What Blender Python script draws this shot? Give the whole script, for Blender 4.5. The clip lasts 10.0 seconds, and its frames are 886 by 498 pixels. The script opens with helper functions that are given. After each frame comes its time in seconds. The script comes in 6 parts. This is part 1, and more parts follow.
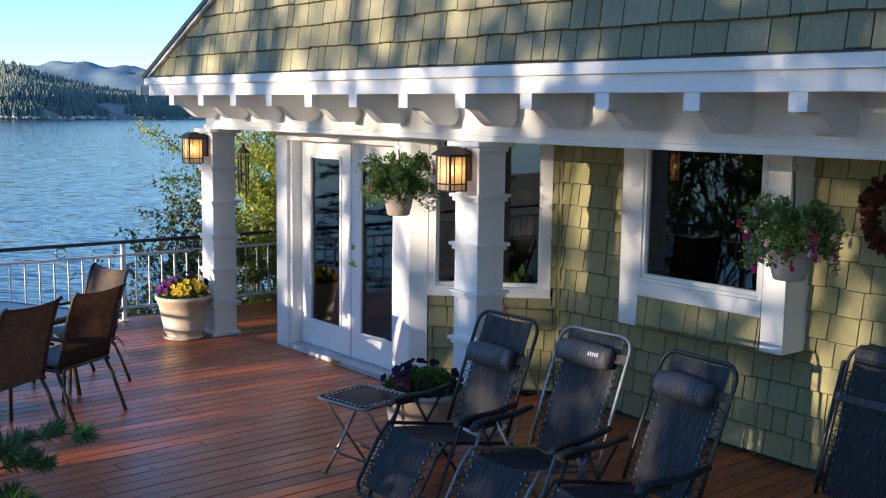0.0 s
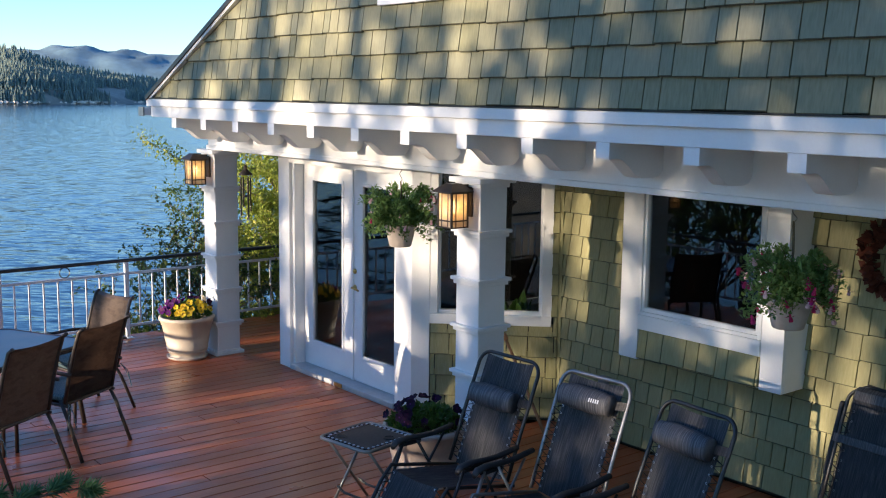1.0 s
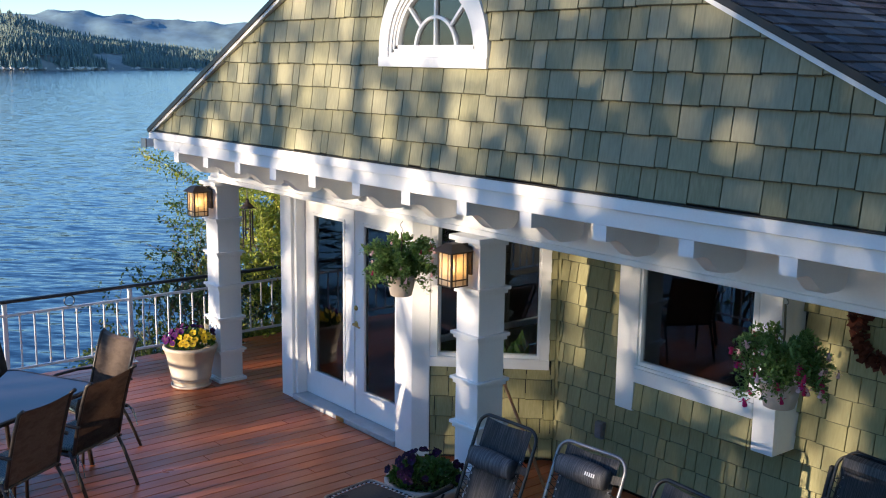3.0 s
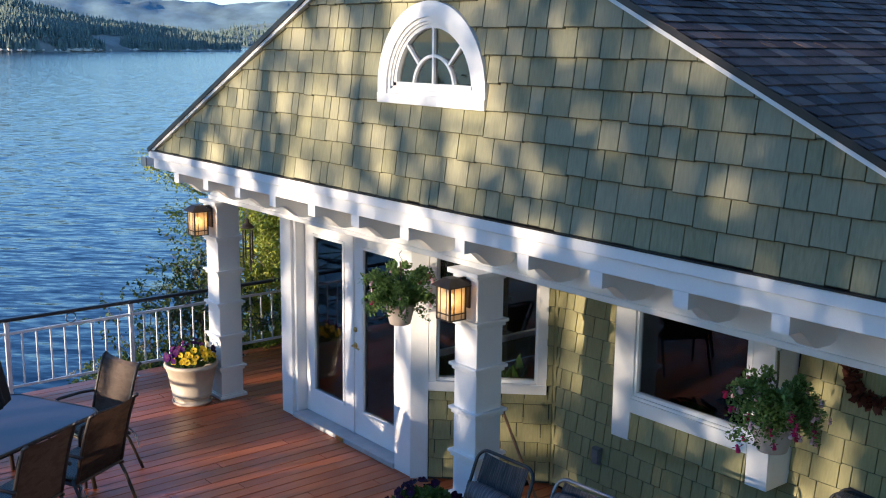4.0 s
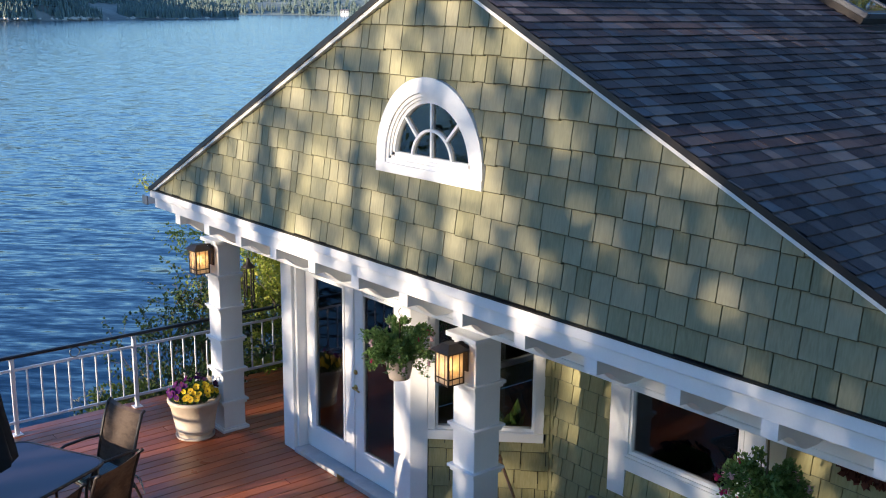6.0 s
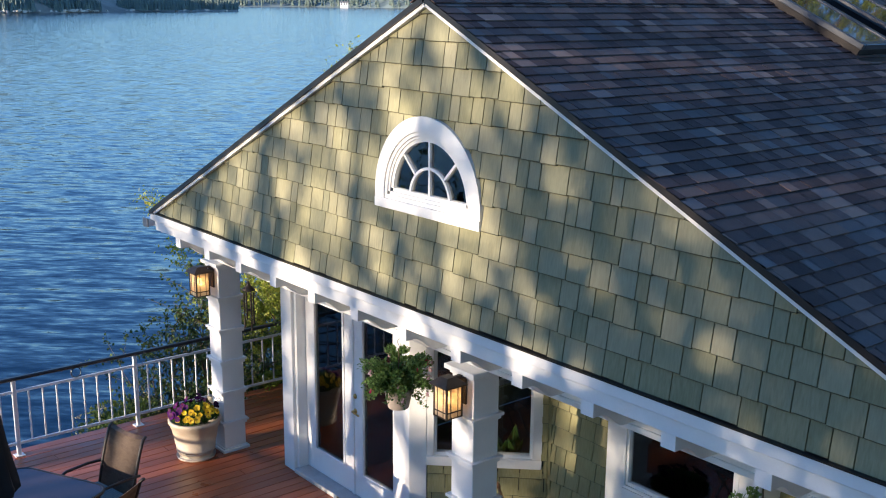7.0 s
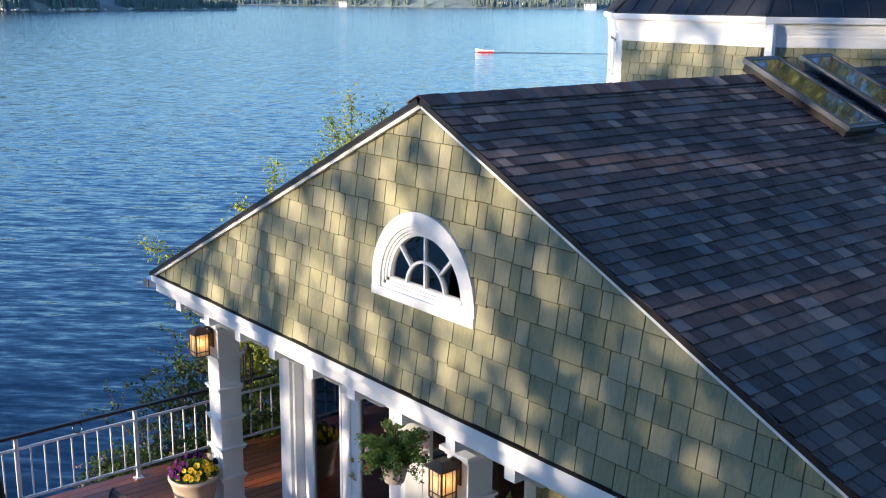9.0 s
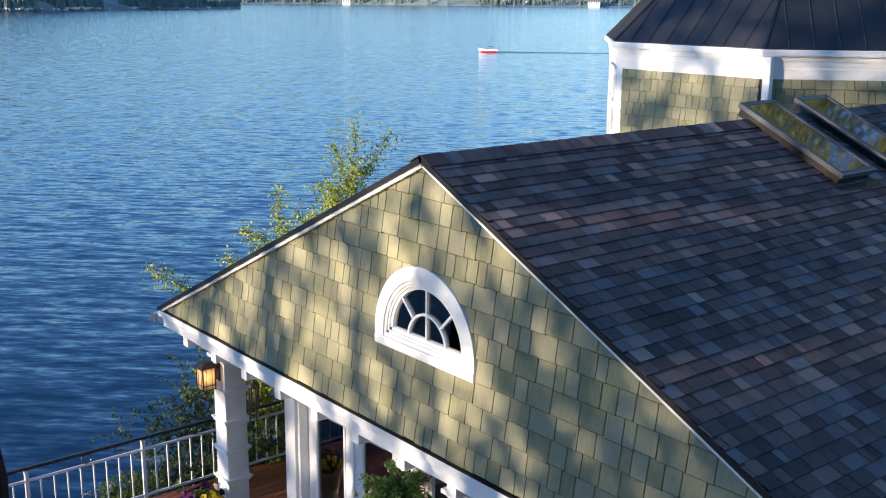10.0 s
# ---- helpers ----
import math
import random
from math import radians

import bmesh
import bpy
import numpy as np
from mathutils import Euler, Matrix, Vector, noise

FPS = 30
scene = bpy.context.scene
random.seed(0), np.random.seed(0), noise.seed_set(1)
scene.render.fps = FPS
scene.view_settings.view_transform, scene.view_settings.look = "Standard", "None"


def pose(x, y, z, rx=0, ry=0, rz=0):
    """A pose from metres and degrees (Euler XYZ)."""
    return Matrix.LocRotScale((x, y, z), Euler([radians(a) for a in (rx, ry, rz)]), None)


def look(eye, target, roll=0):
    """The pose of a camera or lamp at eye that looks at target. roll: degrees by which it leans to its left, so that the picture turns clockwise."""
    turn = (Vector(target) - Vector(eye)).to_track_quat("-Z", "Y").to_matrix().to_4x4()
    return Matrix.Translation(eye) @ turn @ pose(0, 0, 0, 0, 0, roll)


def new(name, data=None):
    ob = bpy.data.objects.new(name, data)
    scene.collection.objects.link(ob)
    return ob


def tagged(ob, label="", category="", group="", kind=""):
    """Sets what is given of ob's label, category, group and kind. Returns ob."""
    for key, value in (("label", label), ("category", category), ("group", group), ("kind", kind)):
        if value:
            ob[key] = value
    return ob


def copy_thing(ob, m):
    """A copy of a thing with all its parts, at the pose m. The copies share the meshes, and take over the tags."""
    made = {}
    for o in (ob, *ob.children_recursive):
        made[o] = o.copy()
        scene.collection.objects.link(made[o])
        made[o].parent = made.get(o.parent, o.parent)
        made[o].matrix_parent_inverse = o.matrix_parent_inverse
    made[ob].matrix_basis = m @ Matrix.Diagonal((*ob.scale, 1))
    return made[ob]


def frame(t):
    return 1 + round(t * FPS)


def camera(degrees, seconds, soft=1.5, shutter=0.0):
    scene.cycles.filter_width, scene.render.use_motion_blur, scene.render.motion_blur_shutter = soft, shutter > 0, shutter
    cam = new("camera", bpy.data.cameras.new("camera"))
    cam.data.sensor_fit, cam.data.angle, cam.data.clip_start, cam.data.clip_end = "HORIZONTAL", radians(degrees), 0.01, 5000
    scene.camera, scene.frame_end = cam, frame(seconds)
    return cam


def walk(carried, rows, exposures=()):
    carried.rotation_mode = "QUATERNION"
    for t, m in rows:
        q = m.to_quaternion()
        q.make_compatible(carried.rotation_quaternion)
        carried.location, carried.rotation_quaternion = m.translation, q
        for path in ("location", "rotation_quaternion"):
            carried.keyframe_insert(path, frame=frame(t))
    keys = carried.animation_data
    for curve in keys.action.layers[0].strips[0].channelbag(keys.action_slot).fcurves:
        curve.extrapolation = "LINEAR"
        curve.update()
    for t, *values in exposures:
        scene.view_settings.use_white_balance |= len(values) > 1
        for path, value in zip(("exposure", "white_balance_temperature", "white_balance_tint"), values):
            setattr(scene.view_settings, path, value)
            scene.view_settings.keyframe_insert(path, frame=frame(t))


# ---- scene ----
cam = camera(45.4, 10.0, soft=1.1)
PATH = [
    (0, (6.176, -4.833, 2.482), (4.639, -3.58, 2.223), 0.8),
    (0.5, (6.177, -4.83, 2.679), (4.64, -3.579, 2.407), 0.7),
    (1, (6.171, -4.837, 2.877), (4.636, -3.589, 2.588), 0.7),
    (1.5, (6.175, -4.856, 3.059), (4.642, -3.609, 2.754), 0.7),
    (2, (6.175, -4.874, 3.228), (4.645, -3.626, 2.907), 0.7),
    (2.5, (6.181, -4.876, 3.401), (4.653, -3.63, 3.065), 0.7),
    (4, (6.196, -4.882, 4.012), (4.677, -3.64, 3.625), 0.7),
    (4.5, (6.191, -4.873, 4.208), (4.674, -3.633, 3.805), 0.6),
    (5, (6.186, -4.883, 4.408), (4.674, -3.643, 3.99), 0.6),
    (5.5, (6.179, -4.874, 4.596), (4.669, -3.636, 4.163), 0.6),
    (7, (6.174, -4.847, 5.133), (4.668, -3.614, 4.672), 0.5),
    (7.5, (6.176, -4.844, 5.253), (4.671, -3.61, 4.794), 0.6),
    (8, (6.184, -4.841, 5.42), (4.678, -3.607, 4.96), 0.6),
    (8.5, (6.187, -4.835, 5.635), (4.682, -3.601, 5.173), 0.6),
    (9, (6.201, -4.846, 5.868), (4.698, -3.611, 5.404), 0.6),
    (9.5, (6.253, -4.87, 6.095), (4.747, -3.638, 5.631), 0.6),
    (10, (6.298, -4.905, 6.339), (4.791, -3.676, 5.871), 0.5),
]
walk(cam, [(t, look(eye, target, roll)) for t, eye, target, roll in PATH],
     exposures=[(0, 1.62, 6250, 17), (10, 1.54, 6250, 17)])

# ---- world, sun, exposure ----
SUN_TO = Vector((-0.13, -0.975, 0.15)).normalized()
sun_elev = math.asin(SUN_TO.z)
world = bpy.data.worlds.new("evening_sky")
scene.world = world
world.use_nodes = True
wn = world.node_tree
sky = wn.nodes.new("ShaderNodeTexSky")
sky.sky_type = "NISHITA"
sky.sun_disc = False
sky.sun_elevation = sun_elev
sky.sun_rotation = math.atan2(SUN_TO.x, SUN_TO.y)
sky.air_density, sky.dust_density, sky.ozone_density = 1.0, 0.0, 4.8
wn.links.new(sky.outputs["Color"], wn.nodes["Background"].inputs["Color"])
wn.nodes["Background"].inputs["Strength"].default_value = 0.15
sun = new("sun", bpy.data.lights.new("sun", "SUN"))
sun.data.energy, sun.data.angle, sun.data.color = 4.6, radians(0.55), (1.0, 0.83, 0.58)
sun.matrix_world = look(SUN_TO * 60, (0, 0, 0))


# ---- materials ----
def node_material(name):
    m = bpy.data.materials.new(name)
    m.use_nodes = True
    nt = m.node_tree
    return m, nt, nt.nodes["Principled BSDF"]


def ramp(nt, fac, stops):
    r = nt.nodes.new("ShaderNodeValToRGB")
    e = r.color_ramp.elements
    while len(e) < len(stops):
        e.new(0.5)
    for el, (p, c) in zip(e, stops):
        el.position, el.color = p, (*c, 1)
    nt.links.new(fac, r.inputs["Fac"])
    return r.outputs["Color"]


def coords(nt, scale=(1, 1, 1), kind="Object"):
    tc = nt.nodes.new("ShaderNodeTexCoord")
    mp = nt.nodes.new("ShaderNodeMapping")
    mp.inputs["Scale"].default_value = scale
    if kind == "World":
        geo = nt.nodes.new("ShaderNodeNewGeometry")
        nt.links.new(geo.outputs["Position"], mp.inputs["Vector"])
    else:
        nt.links.new(tc.outputs[kind], mp.inputs["Vector"])
    return mp.outputs["Vector"]


def noise_tex(nt, vec, scale, detail=4, rough=0.55):
    n = nt.nodes.new("ShaderNodeTexNoise")
    n.inputs["Scale"].default_value, n.inputs["Detail"].default_value, n.inputs["Roughness"].default_value = scale, detail, rough
    nt.links.new(vec, n.inputs["Vector"])
    return n.outputs["Fac"]


def mix(nt, fac, a, b, mode="MIX"):
    m = nt.nodes.new("ShaderNodeMix")
    m.data_type, m.blend_type = "RGBA", mode
    for sock, v in ((m.inputs[0], fac), (m.inputs[6], a), (m.inputs[7], b)):
        if hasattr(v, "is_linked"):
            nt.links.new(v, sock)
        else:
            sock.default_value = v if isinstance(v, (int, float)) else (*v, 1)
    return m.outputs[2]


def maths(nt, op, a, b):
    m = nt.nodes.new("ShaderNodeMath")
    m.operation = op
    for sock, v in zip(m.inputs, (a, b)):
        if hasattr(v, "is_linked"):
            nt.links.new(v, sock)
        else:
            sock.default_value = v
    return m.outputs[0]


def bump(nt, bsdf, height, strength=0.3, distance=0.01):
    b = nt.nodes.new("ShaderNodeBump")
    b.inputs["Strength"].default_value, b.inputs["Distance"].default_value = strength, distance
    nt.links.new(height, b.inputs["Height"])
    nt.links.new(b.outputs["Normal"], bsdf.inputs["Normal"])


def piece_random(nt):
    """One random number a piece, whether it is an object of its own or an island of a joined mesh."""
    oi = nt.nodes.new("ShaderNodeObjectInfo")
    geo = nt.nodes.new("ShaderNodeNewGeometry")
    return maths(nt, "FRACT", maths(nt, "ADD", oi.outputs["Random"], geo.outputs["Random Per Island"]), 0.0)


def surface(name, col, rough=0.5, var=0.12, scale=6.0, metal=0.0, bump_s=0.15, spec=0.5, stretch=(1, 1, 1), fine=60.0):
    """A surface of one hue with stains at one scale and grain at another."""
    m, nt, b = node_material(name)
    vec = coords(nt, stretch, "World")
    big = noise_tex(nt, vec, scale, 4)
    small = noise_tex(nt, vec, fine, 3)
    dark = tuple(c * (1 - var) for c in col)
    lite = tuple(min(1, c * (1 + var)) for c in col)
    c1 = ramp(nt, big, [(0.3, dark), (0.7, lite)])
    c2 = mix(nt, 0.25, c1, ramp(nt, small, [(0.35, dark), (0.65, lite)]))
    nt.links.new(c2, b.inputs["Base Color"])
    b.inputs["Roughness"].default_value, b.inputs["Metallic"].default_value = rough, metal
    b.inputs["Specular IOR Level"].default_value = spec
    if bump_s:
        bump(nt, b, small, bump_s, 0.004)
    return m


def shingle_paint(name, cols, streak=0.2):
    """Painted cedar: each piece its own shade, with faint vertical grain and weathering."""
    m, nt, b = node_material(name)
    vec = coords(nt, (1, 1, 1), "World")
    r = piece_random(nt)
    c = ramp(nt, r, [(i / (len(cols) - 1), k) for i, k in enumerate(cols)])
    big = noise_tex(nt, vec, 1.3, 3)
    c = mix(nt, maths(nt, "MULTIPLY", big, 0.35), c, tuple(k * 0.7 for k in cols[0]))
    g = noise_tex(nt, coords(nt, (70, 70, 4), "World"), 1.0, 4)
    c = mix(nt, 0.22, c, ramp(nt, g, [(0.3, (0.11, 0.115, 0.06)), (0.7, (0.42, 0.42, 0.27))]))
    nt.links.new(c, b.inputs["Base Color"])
    b.inputs["Roughness"].default_value = 0.62
    b.inputs["Specular IOR Level"].default_value = 0.35
    bump(nt, b, g, 0.35, 0.004)
    return m


def asphalt_shingle():
    m, nt, b = node_material("asphalt_shingle")
    r = piece_random(nt)
    c = ramp(nt, r, [(0.0, (0.060, 0.034, 0.033)), (0.2, (0.125, 0.076, 0.070)), (0.38, (0.225, 0.138, 0.115)), (0.46, (0.074, 0.050, 0.049)), (0.60, (0.36, 0.225, 0.176)),
                     (0.68, (0.108, 0.092, 0.092)), (0.82, (0.27, 0.24, 0.235)), (0.90, (0.145, 0.09, 0.08)), (1.0, (0.58, 0.39, 0.30))])
    vec = coords(nt, (1, 1, 1), "World")
    gr = noise_tex(nt, vec, 260, 2)
    patch = noise_tex(nt, vec, 9, 3)
    c = mix(nt, 0.34, c, ramp(nt, gr, [(0.32, (0.016, 0.013, 0.012)), (0.72, (0.25, 0.195, 0.165))]))
    c = mix(nt, maths(nt, "MULTIPLY", patch, 0.35), c, (0.03, 0.03, 0.034))
    nt.links.new(c, b.inputs["Base Color"])
    b.inputs["Roughness"].default_value = 0.85
    b.inputs["Specular IOR Level"].default_value = 0.15
    bump(nt, b, gr, 0.6, 0.003)
    return m


def deck_wood():
    """Oiled red-brown boards with a worn semi-gloss finish."""
    m, nt, b = node_material("oiled_deck_board")
    r = piece_random(nt)
    c = ramp(nt, r, [(0.0, (0.31, 0.070, 0.022)), (0.4, (0.46, 0.108, 0.031)), (0.75, (0.55, 0.138, 0.036)), (1.0, (0.38, 0.098, 0.033))])
    g = noise_tex(nt, coords(nt, (60, 2.2, 60), "World"), 1.0, 5)
    c = mix(nt, 0.35, c, ramp(nt, g, [(0.3, (0.15, 0.040, 0.018)), (0.7, (0.55, 0.17, 0.06))]))
    wear = noise_tex(nt, coords(nt, (1, 1, 1), "World"), 2.2, 4)
    c = mix(nt, maths(nt, "MULTIPLY", wear, 0.4), c, (0.34, 0.095, 0.042))
    nt.links.new(c, b.inputs["Base Color"])
    nt.links.new(ramp(nt, wear, [(0.3, (0.26, 0.26, 0.26)), (0.7, (0.46, 0.46, 0.46))]), b.inputs["Roughness"])
    b.inputs["Specular IOR Level"].default_value = 0.5
    bump(nt, b, g, 0.25, 0.003)
    return m


def lake_water():
    m, nt, b = node_material("lake_water")
    b.inputs["Base Color"].default_value = (0.0022, 0.017, 0.046, 1)
    b.inputs["Roughness"].default_value = 0.11
    b.inputs["IOR"].default_value = 1.33
    rot = nt.nodes.new("ShaderNodeMapping")
    rot.inputs["Rotation"].default_value = (0, 0, radians(-48))
    nt.links.new(coords(nt, (1, 1, 1), "World"), rot.inputs["Vector"])

    def stretched(sx, sy):
        mp = nt.nodes.new("ShaderNodeMapping")
        mp.inputs["Scale"].default_value = (sx, sy, 1)
        nt.links.new(rot.outputs["Vector"], mp.inputs["Vector"])
        return mp.outputs["Vector"]

    swell = noise_tex(nt, stretched(0.10, 0.26), 1.0, 3, 0.5)
    chop = noise_tex(nt, stretched(0.34, 1.30), 1.0, 4, 0.55)
    fine = noise_tex(nt, stretched(1.2, 4.4), 1.0, 3, 0.55)
    cross = noise_tex(nt, stretched(0.8, 0.9), 1.0, 4, 0.6)

    def slope(fac, k, d):
        v = nt.nodes.new("ShaderNodeVectorMath")
        v.operation = "SCALE"
        v.inputs[0].default_value = d
        nt.links.new(maths(nt, "MULTIPLY", maths(nt, "SUBTRACT", fac, 0.5), k), v.inputs["Scale"])
        return v.outputs[0]

    along, aside = (-0.743, 0.669, 0), (0.669, 0.743, 0)
    total = None
    for v in (slope(swell, 0.09, along), slope(chop, 0.55, along), slope(fine, 0.34, along), slope(cross, 0.06, aside)):
        if total is None:
            total = nt.nodes.new("ShaderNodeVectorMath")
            total.inputs[1].default_value = (0, 0, 1)
            nt.links.new(v, total.inputs[0])
        else:
            nxt = nt.nodes.new("ShaderNodeVectorMath")
            nt.links.new(total.outputs[0], nxt.inputs[0])
            nt.links.new(v, nxt.inputs[1])
            total = nxt
    nrm = nt.nodes.new("ShaderNodeVectorMath")
    nrm.operation = "NORMALIZE"
    nt.links.new(total.outputs[0], nrm.inputs[0])
    nt.links.new(nrm.outputs[0], b.inputs["Normal"])
    return m


def clear_glass(name, tint=(0.9, 0.95, 0.95), rough=0.0):
    m, nt, b = node_material(name)
    nt.nodes.remove(b)
    out = nt.nodes["Material Output"]
    gl = nt.nodes.new("ShaderNodeBsdfGlossy")
    gl.inputs["Roughness"].default_value = rough
    tr = nt.nodes.new("ShaderNodeBsdfTransparent")
    tr.inputs["Color"].default_value = (*tint, 1)
    fr = nt.nodes.new("ShaderNodeFresnel")
    fr.inputs["IOR"].default_value = 1.8
    mx = nt.nodes.new("ShaderNodeMixShader")
    nt.links.new(fr.outputs[0], mx.inputs[0])
    nt.links.new(tr.outputs[0], mx.inputs[1])
    nt.links.new(gl.outputs[0], mx.inputs[2])
    nt.links.new(mx.outputs[0], out.inputs["Surface"])
    return m


def leaf_material(name, cols, gloss=0.45):
    m, nt, b = node_material(name)
    r = piece_random(nt)
    c = ramp(nt, r, [(i / (len(cols) - 1), k) for i, k in enumerate(cols)])
    nt.links.new(c, b.inputs["Base Color"])
    b.inputs["Roughness"].default_value = gloss
    b.inputs["Specular IOR Level"].default_value = 0.25
    out = nt.nodes["Material Output"]
    tl = nt.nodes.new("ShaderNodeBsdfTranslucent")
    nt.links.new(c, tl.inputs["Color"])
    mx = nt.nodes.new("ShaderNodeMixShader")
    mx.inputs[0].default_value = 0.35
    nt.links.new(b.outputs[0], mx.inputs[1])
    nt.links.new(tl.outputs[0], mx.inputs[2])
    nt.links.new(mx.outputs[0], out.inputs["Surface"])
    return m


WHITE = surface("white_paint", (0.78, 0.78, 0.77), 0.42, 0.05, 3.0, bump_s=0.06)
WHITE_METAL = surface("white_powder_coat", (0.76, 0.76, 0.77), 0.35, 0.04, 4.0, bump_s=0.03)
BLACK_RAIL = surface("dark_bronze_rail", (0.028, 0.024, 0.024), 0.35, 0.2, 8.0, bump_s=0.05)
DRIP = surface("dark_metal_edge", (0.022, 0.018, 0.018), 0.4, 0.2, 9.0, metal=0.3, bump_s=0.05)
SAGE = shingle_paint("sage_painted_cedar", [(0.182, 0.174, 0.092), (0.236, 0.222, 0.125), (0.292, 0.270, 0.168), (0.214, 0.21, 0.13), (0.325, 0.298, 0.195)])
SAGE_WALL = shingle_paint("olive_painted_cedar", [(0.265, 0.24, 0.098), (0.305, 0.275, 0.12), (0.33, 0.295, 0.138), (0.28, 0.255, 0.112)])
# dark colour that draws the shade line under each shingle row
BUTT_SHADE = surface("butt_shade_strip", (0.10, 0.098, 0.062), 0.9, 0.3, 30.0)
FELT = surface("dark_building_felt", (0.03, 0.03, 0.026), 0.9, 0.2, 8.0)
ROOFING = asphalt_shingle()
DECK = deck_wood()
JOIST = surface("dark_joist_wood", (0.05, 0.03, 0.02), 0.8)
WATER = lake_water()
GLASS = clear_glass("window_glass")
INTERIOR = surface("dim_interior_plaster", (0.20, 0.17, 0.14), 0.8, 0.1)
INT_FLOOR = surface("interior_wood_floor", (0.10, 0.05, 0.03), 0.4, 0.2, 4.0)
TERRACOTTA = surface("pale_clay", (0.52, 0.44, 0.37), 0.6, 0.12, 14.0, bump_s=0.1)
SOIL = surface("potting_soil", (0.03, 0.022, 0.016), 0.9, 0.3, 40.0)
STEEL_DARK = surface("black_powder_coat", (0.014, 0.014, 0.015), 0.38, 0.2, 20.0, bump_s=0.04)
STEEL_GREY = surface("grey_tube_steel", (0.24, 0.24, 0.25), 0.33, 0.15, 20.0, metal=0.6, bump_s=0.03)
SEAM_METAL = surface("black_seam_metal", (0.028, 0.030, 0.034), 0.38, 0.3, 2.5, metal=0.2, bump_s=0.05)


# ---- mesh helpers ----
def done(name, bm, mat, parent=None, label="", smooth=False):
    me = bpy.data.meshes.new(name)
    if smooth:
        for f in bm.faces:
            f.smooth = True
    bm.normal_update()
    bm.to_mesh(me)
    bm.free()
    for k in mat if isinstance(mat, (list, tuple)) else [mat]:
        me.materials.append(k)
    ob = new(name, me)
    if parent is not None:
        ob.parent = parent
    if label:
        ob["label"] = label
    return ob


def part(name, bm, mat, parent, label="", smooth=False):
    return done(name, bm, mat, parent, label, smooth)


def box(bm, x0, x1, y0, y1, z0, z1, bevel=0.0, mi=0):
    vs = [bm.verts.new((x, y, z)) for z in (z0, z1) for x, y in ((x0, y0), (x1, y0), (x1, y1), (x0, y1))]
    fs = [bm.faces.new([vs[i] for i in q]) for q in ((3, 2, 1, 0), (4, 5, 6, 7), (0, 1, 5, 4), (1, 2, 6, 5), (2, 3, 7, 6), (3, 0, 4, 7))]
    for f in fs:
        f.material_index = mi
    if bevel:
        es = list({e for f in fs for e in f.edges})
        bmesh.ops.bevel(bm, geom=es, offset=bevel, segments=1, affect="EDGES")
    return vs


def boxes(*dims, bevel=0.0):
    bm = bmesh.new()
    for d in dims:
        box(bm, *d, bevel=bevel)
    return bm


def prism(bm, poly, to3d, depth):
    """Extrude the 2D outline: to3d(u, v, w) places a point, w from 0 to depth."""
    a = [bm.verts.new(to3d(u, v, 0)) for u, v in poly]
    b = [bm.verts.new(to3d(u, v, depth)) for u, v in poly]
    n = len(poly)
    bm.faces.new(a)
    bm.faces.new(b[::-1])
    for i in range(n):
        bm.faces.new((a[i], b[i], b[(i + 1) % n], a[(i + 1) % n]))


def fix(bm):
    bmesh.ops.recalc_face_normals(bm, faces=bm.faces)
    return bm


def tube(bm, pts, r, seg=8, closed=False, r2=None):
    pts = [Vector(p) for p in pts]
    n = len(pts)
    rings = []
    prev = None
    for i, p in enumerate(pts):
        if closed:
            d = pts[(i + 1) % n] - pts[i - 1]
        else:
            d = pts[min(i + 1, n - 1)] - pts[max(i - 1, 0)]
        d.normalize()
        if prev is None:
            up = Vector((0, 0, 1)) if abs(d.z) < 0.9 else Vector((1, 0, 0))
            side = d.cross(up).normalized()
        else:
            side = (prev - d * prev.dot(d)).normalized()
        prev = side
        up = side.cross(d)
        rr = r if r2 is None else r + (r2 - r) * i / max(1, n - 1)
        rings.append([bm.verts.new(p + (side * math.cos(a) + up * math.sin(a)) * rr) for a in (2 * math.pi * k / seg for k in range(seg))])
    for i in range(n if closed else n - 1):
        a, b = rings[i], rings[(i + 1) % n]
        for k in range(seg):
            bm.faces.new((a[k], a[(k + 1) % seg], b[(k + 1) % seg], b[k]))
    if not closed:
        bm.faces.new(rings[0][::-1])
        bm.faces.new(rings[-1])
    return bm


def lathe(bm, prof, seg=32, centre=(0, 0)):
    rings = [[bm.verts.new((centre[0] + r * math.cos(2 * math.pi * k / seg), centre[1] + r * math.sin(2 * math.pi * k / seg), z)) for k in range(seg)] for r, z in prof]
    for a, b in zip(rings, rings[1:]):
        for k in range(seg):
            bm.faces.new((a[k], a[(k + 1) % seg], b[(k + 1) % seg], b[k]))
    bm.faces.new(rings[0][::-1])
    bm.faces.new(rings[-1])
    return bm


def empty(name, m, label, category, group="", kind=""):
    ob = new(name)
    ob.matrix_basis = m
    return tagged(ob, label, category, group, kind)


def structure(ob, label, category):
    return tagged(ob, label, category, "", "structure")


# ---- house numbers (metres) ----
RIDGE_Z, SLOPE = 5.14, 0.476
RIDGE_X = 0.10
HALF = 4.85
LEFT = -4.79
FASCIA_BOT, FASCIA_TOP = 2.60, 2.79
WALL_Y = 1.745
DOOR_Y = 0.80
A_PT, B_PT = Vector((-1.185, 0.79, 0)), Vector((-0.265, 1.745, 0))
LAKE_Z = -8.0
CORBELS = [-4.20 + 0.6645 * i for i in range(14)]


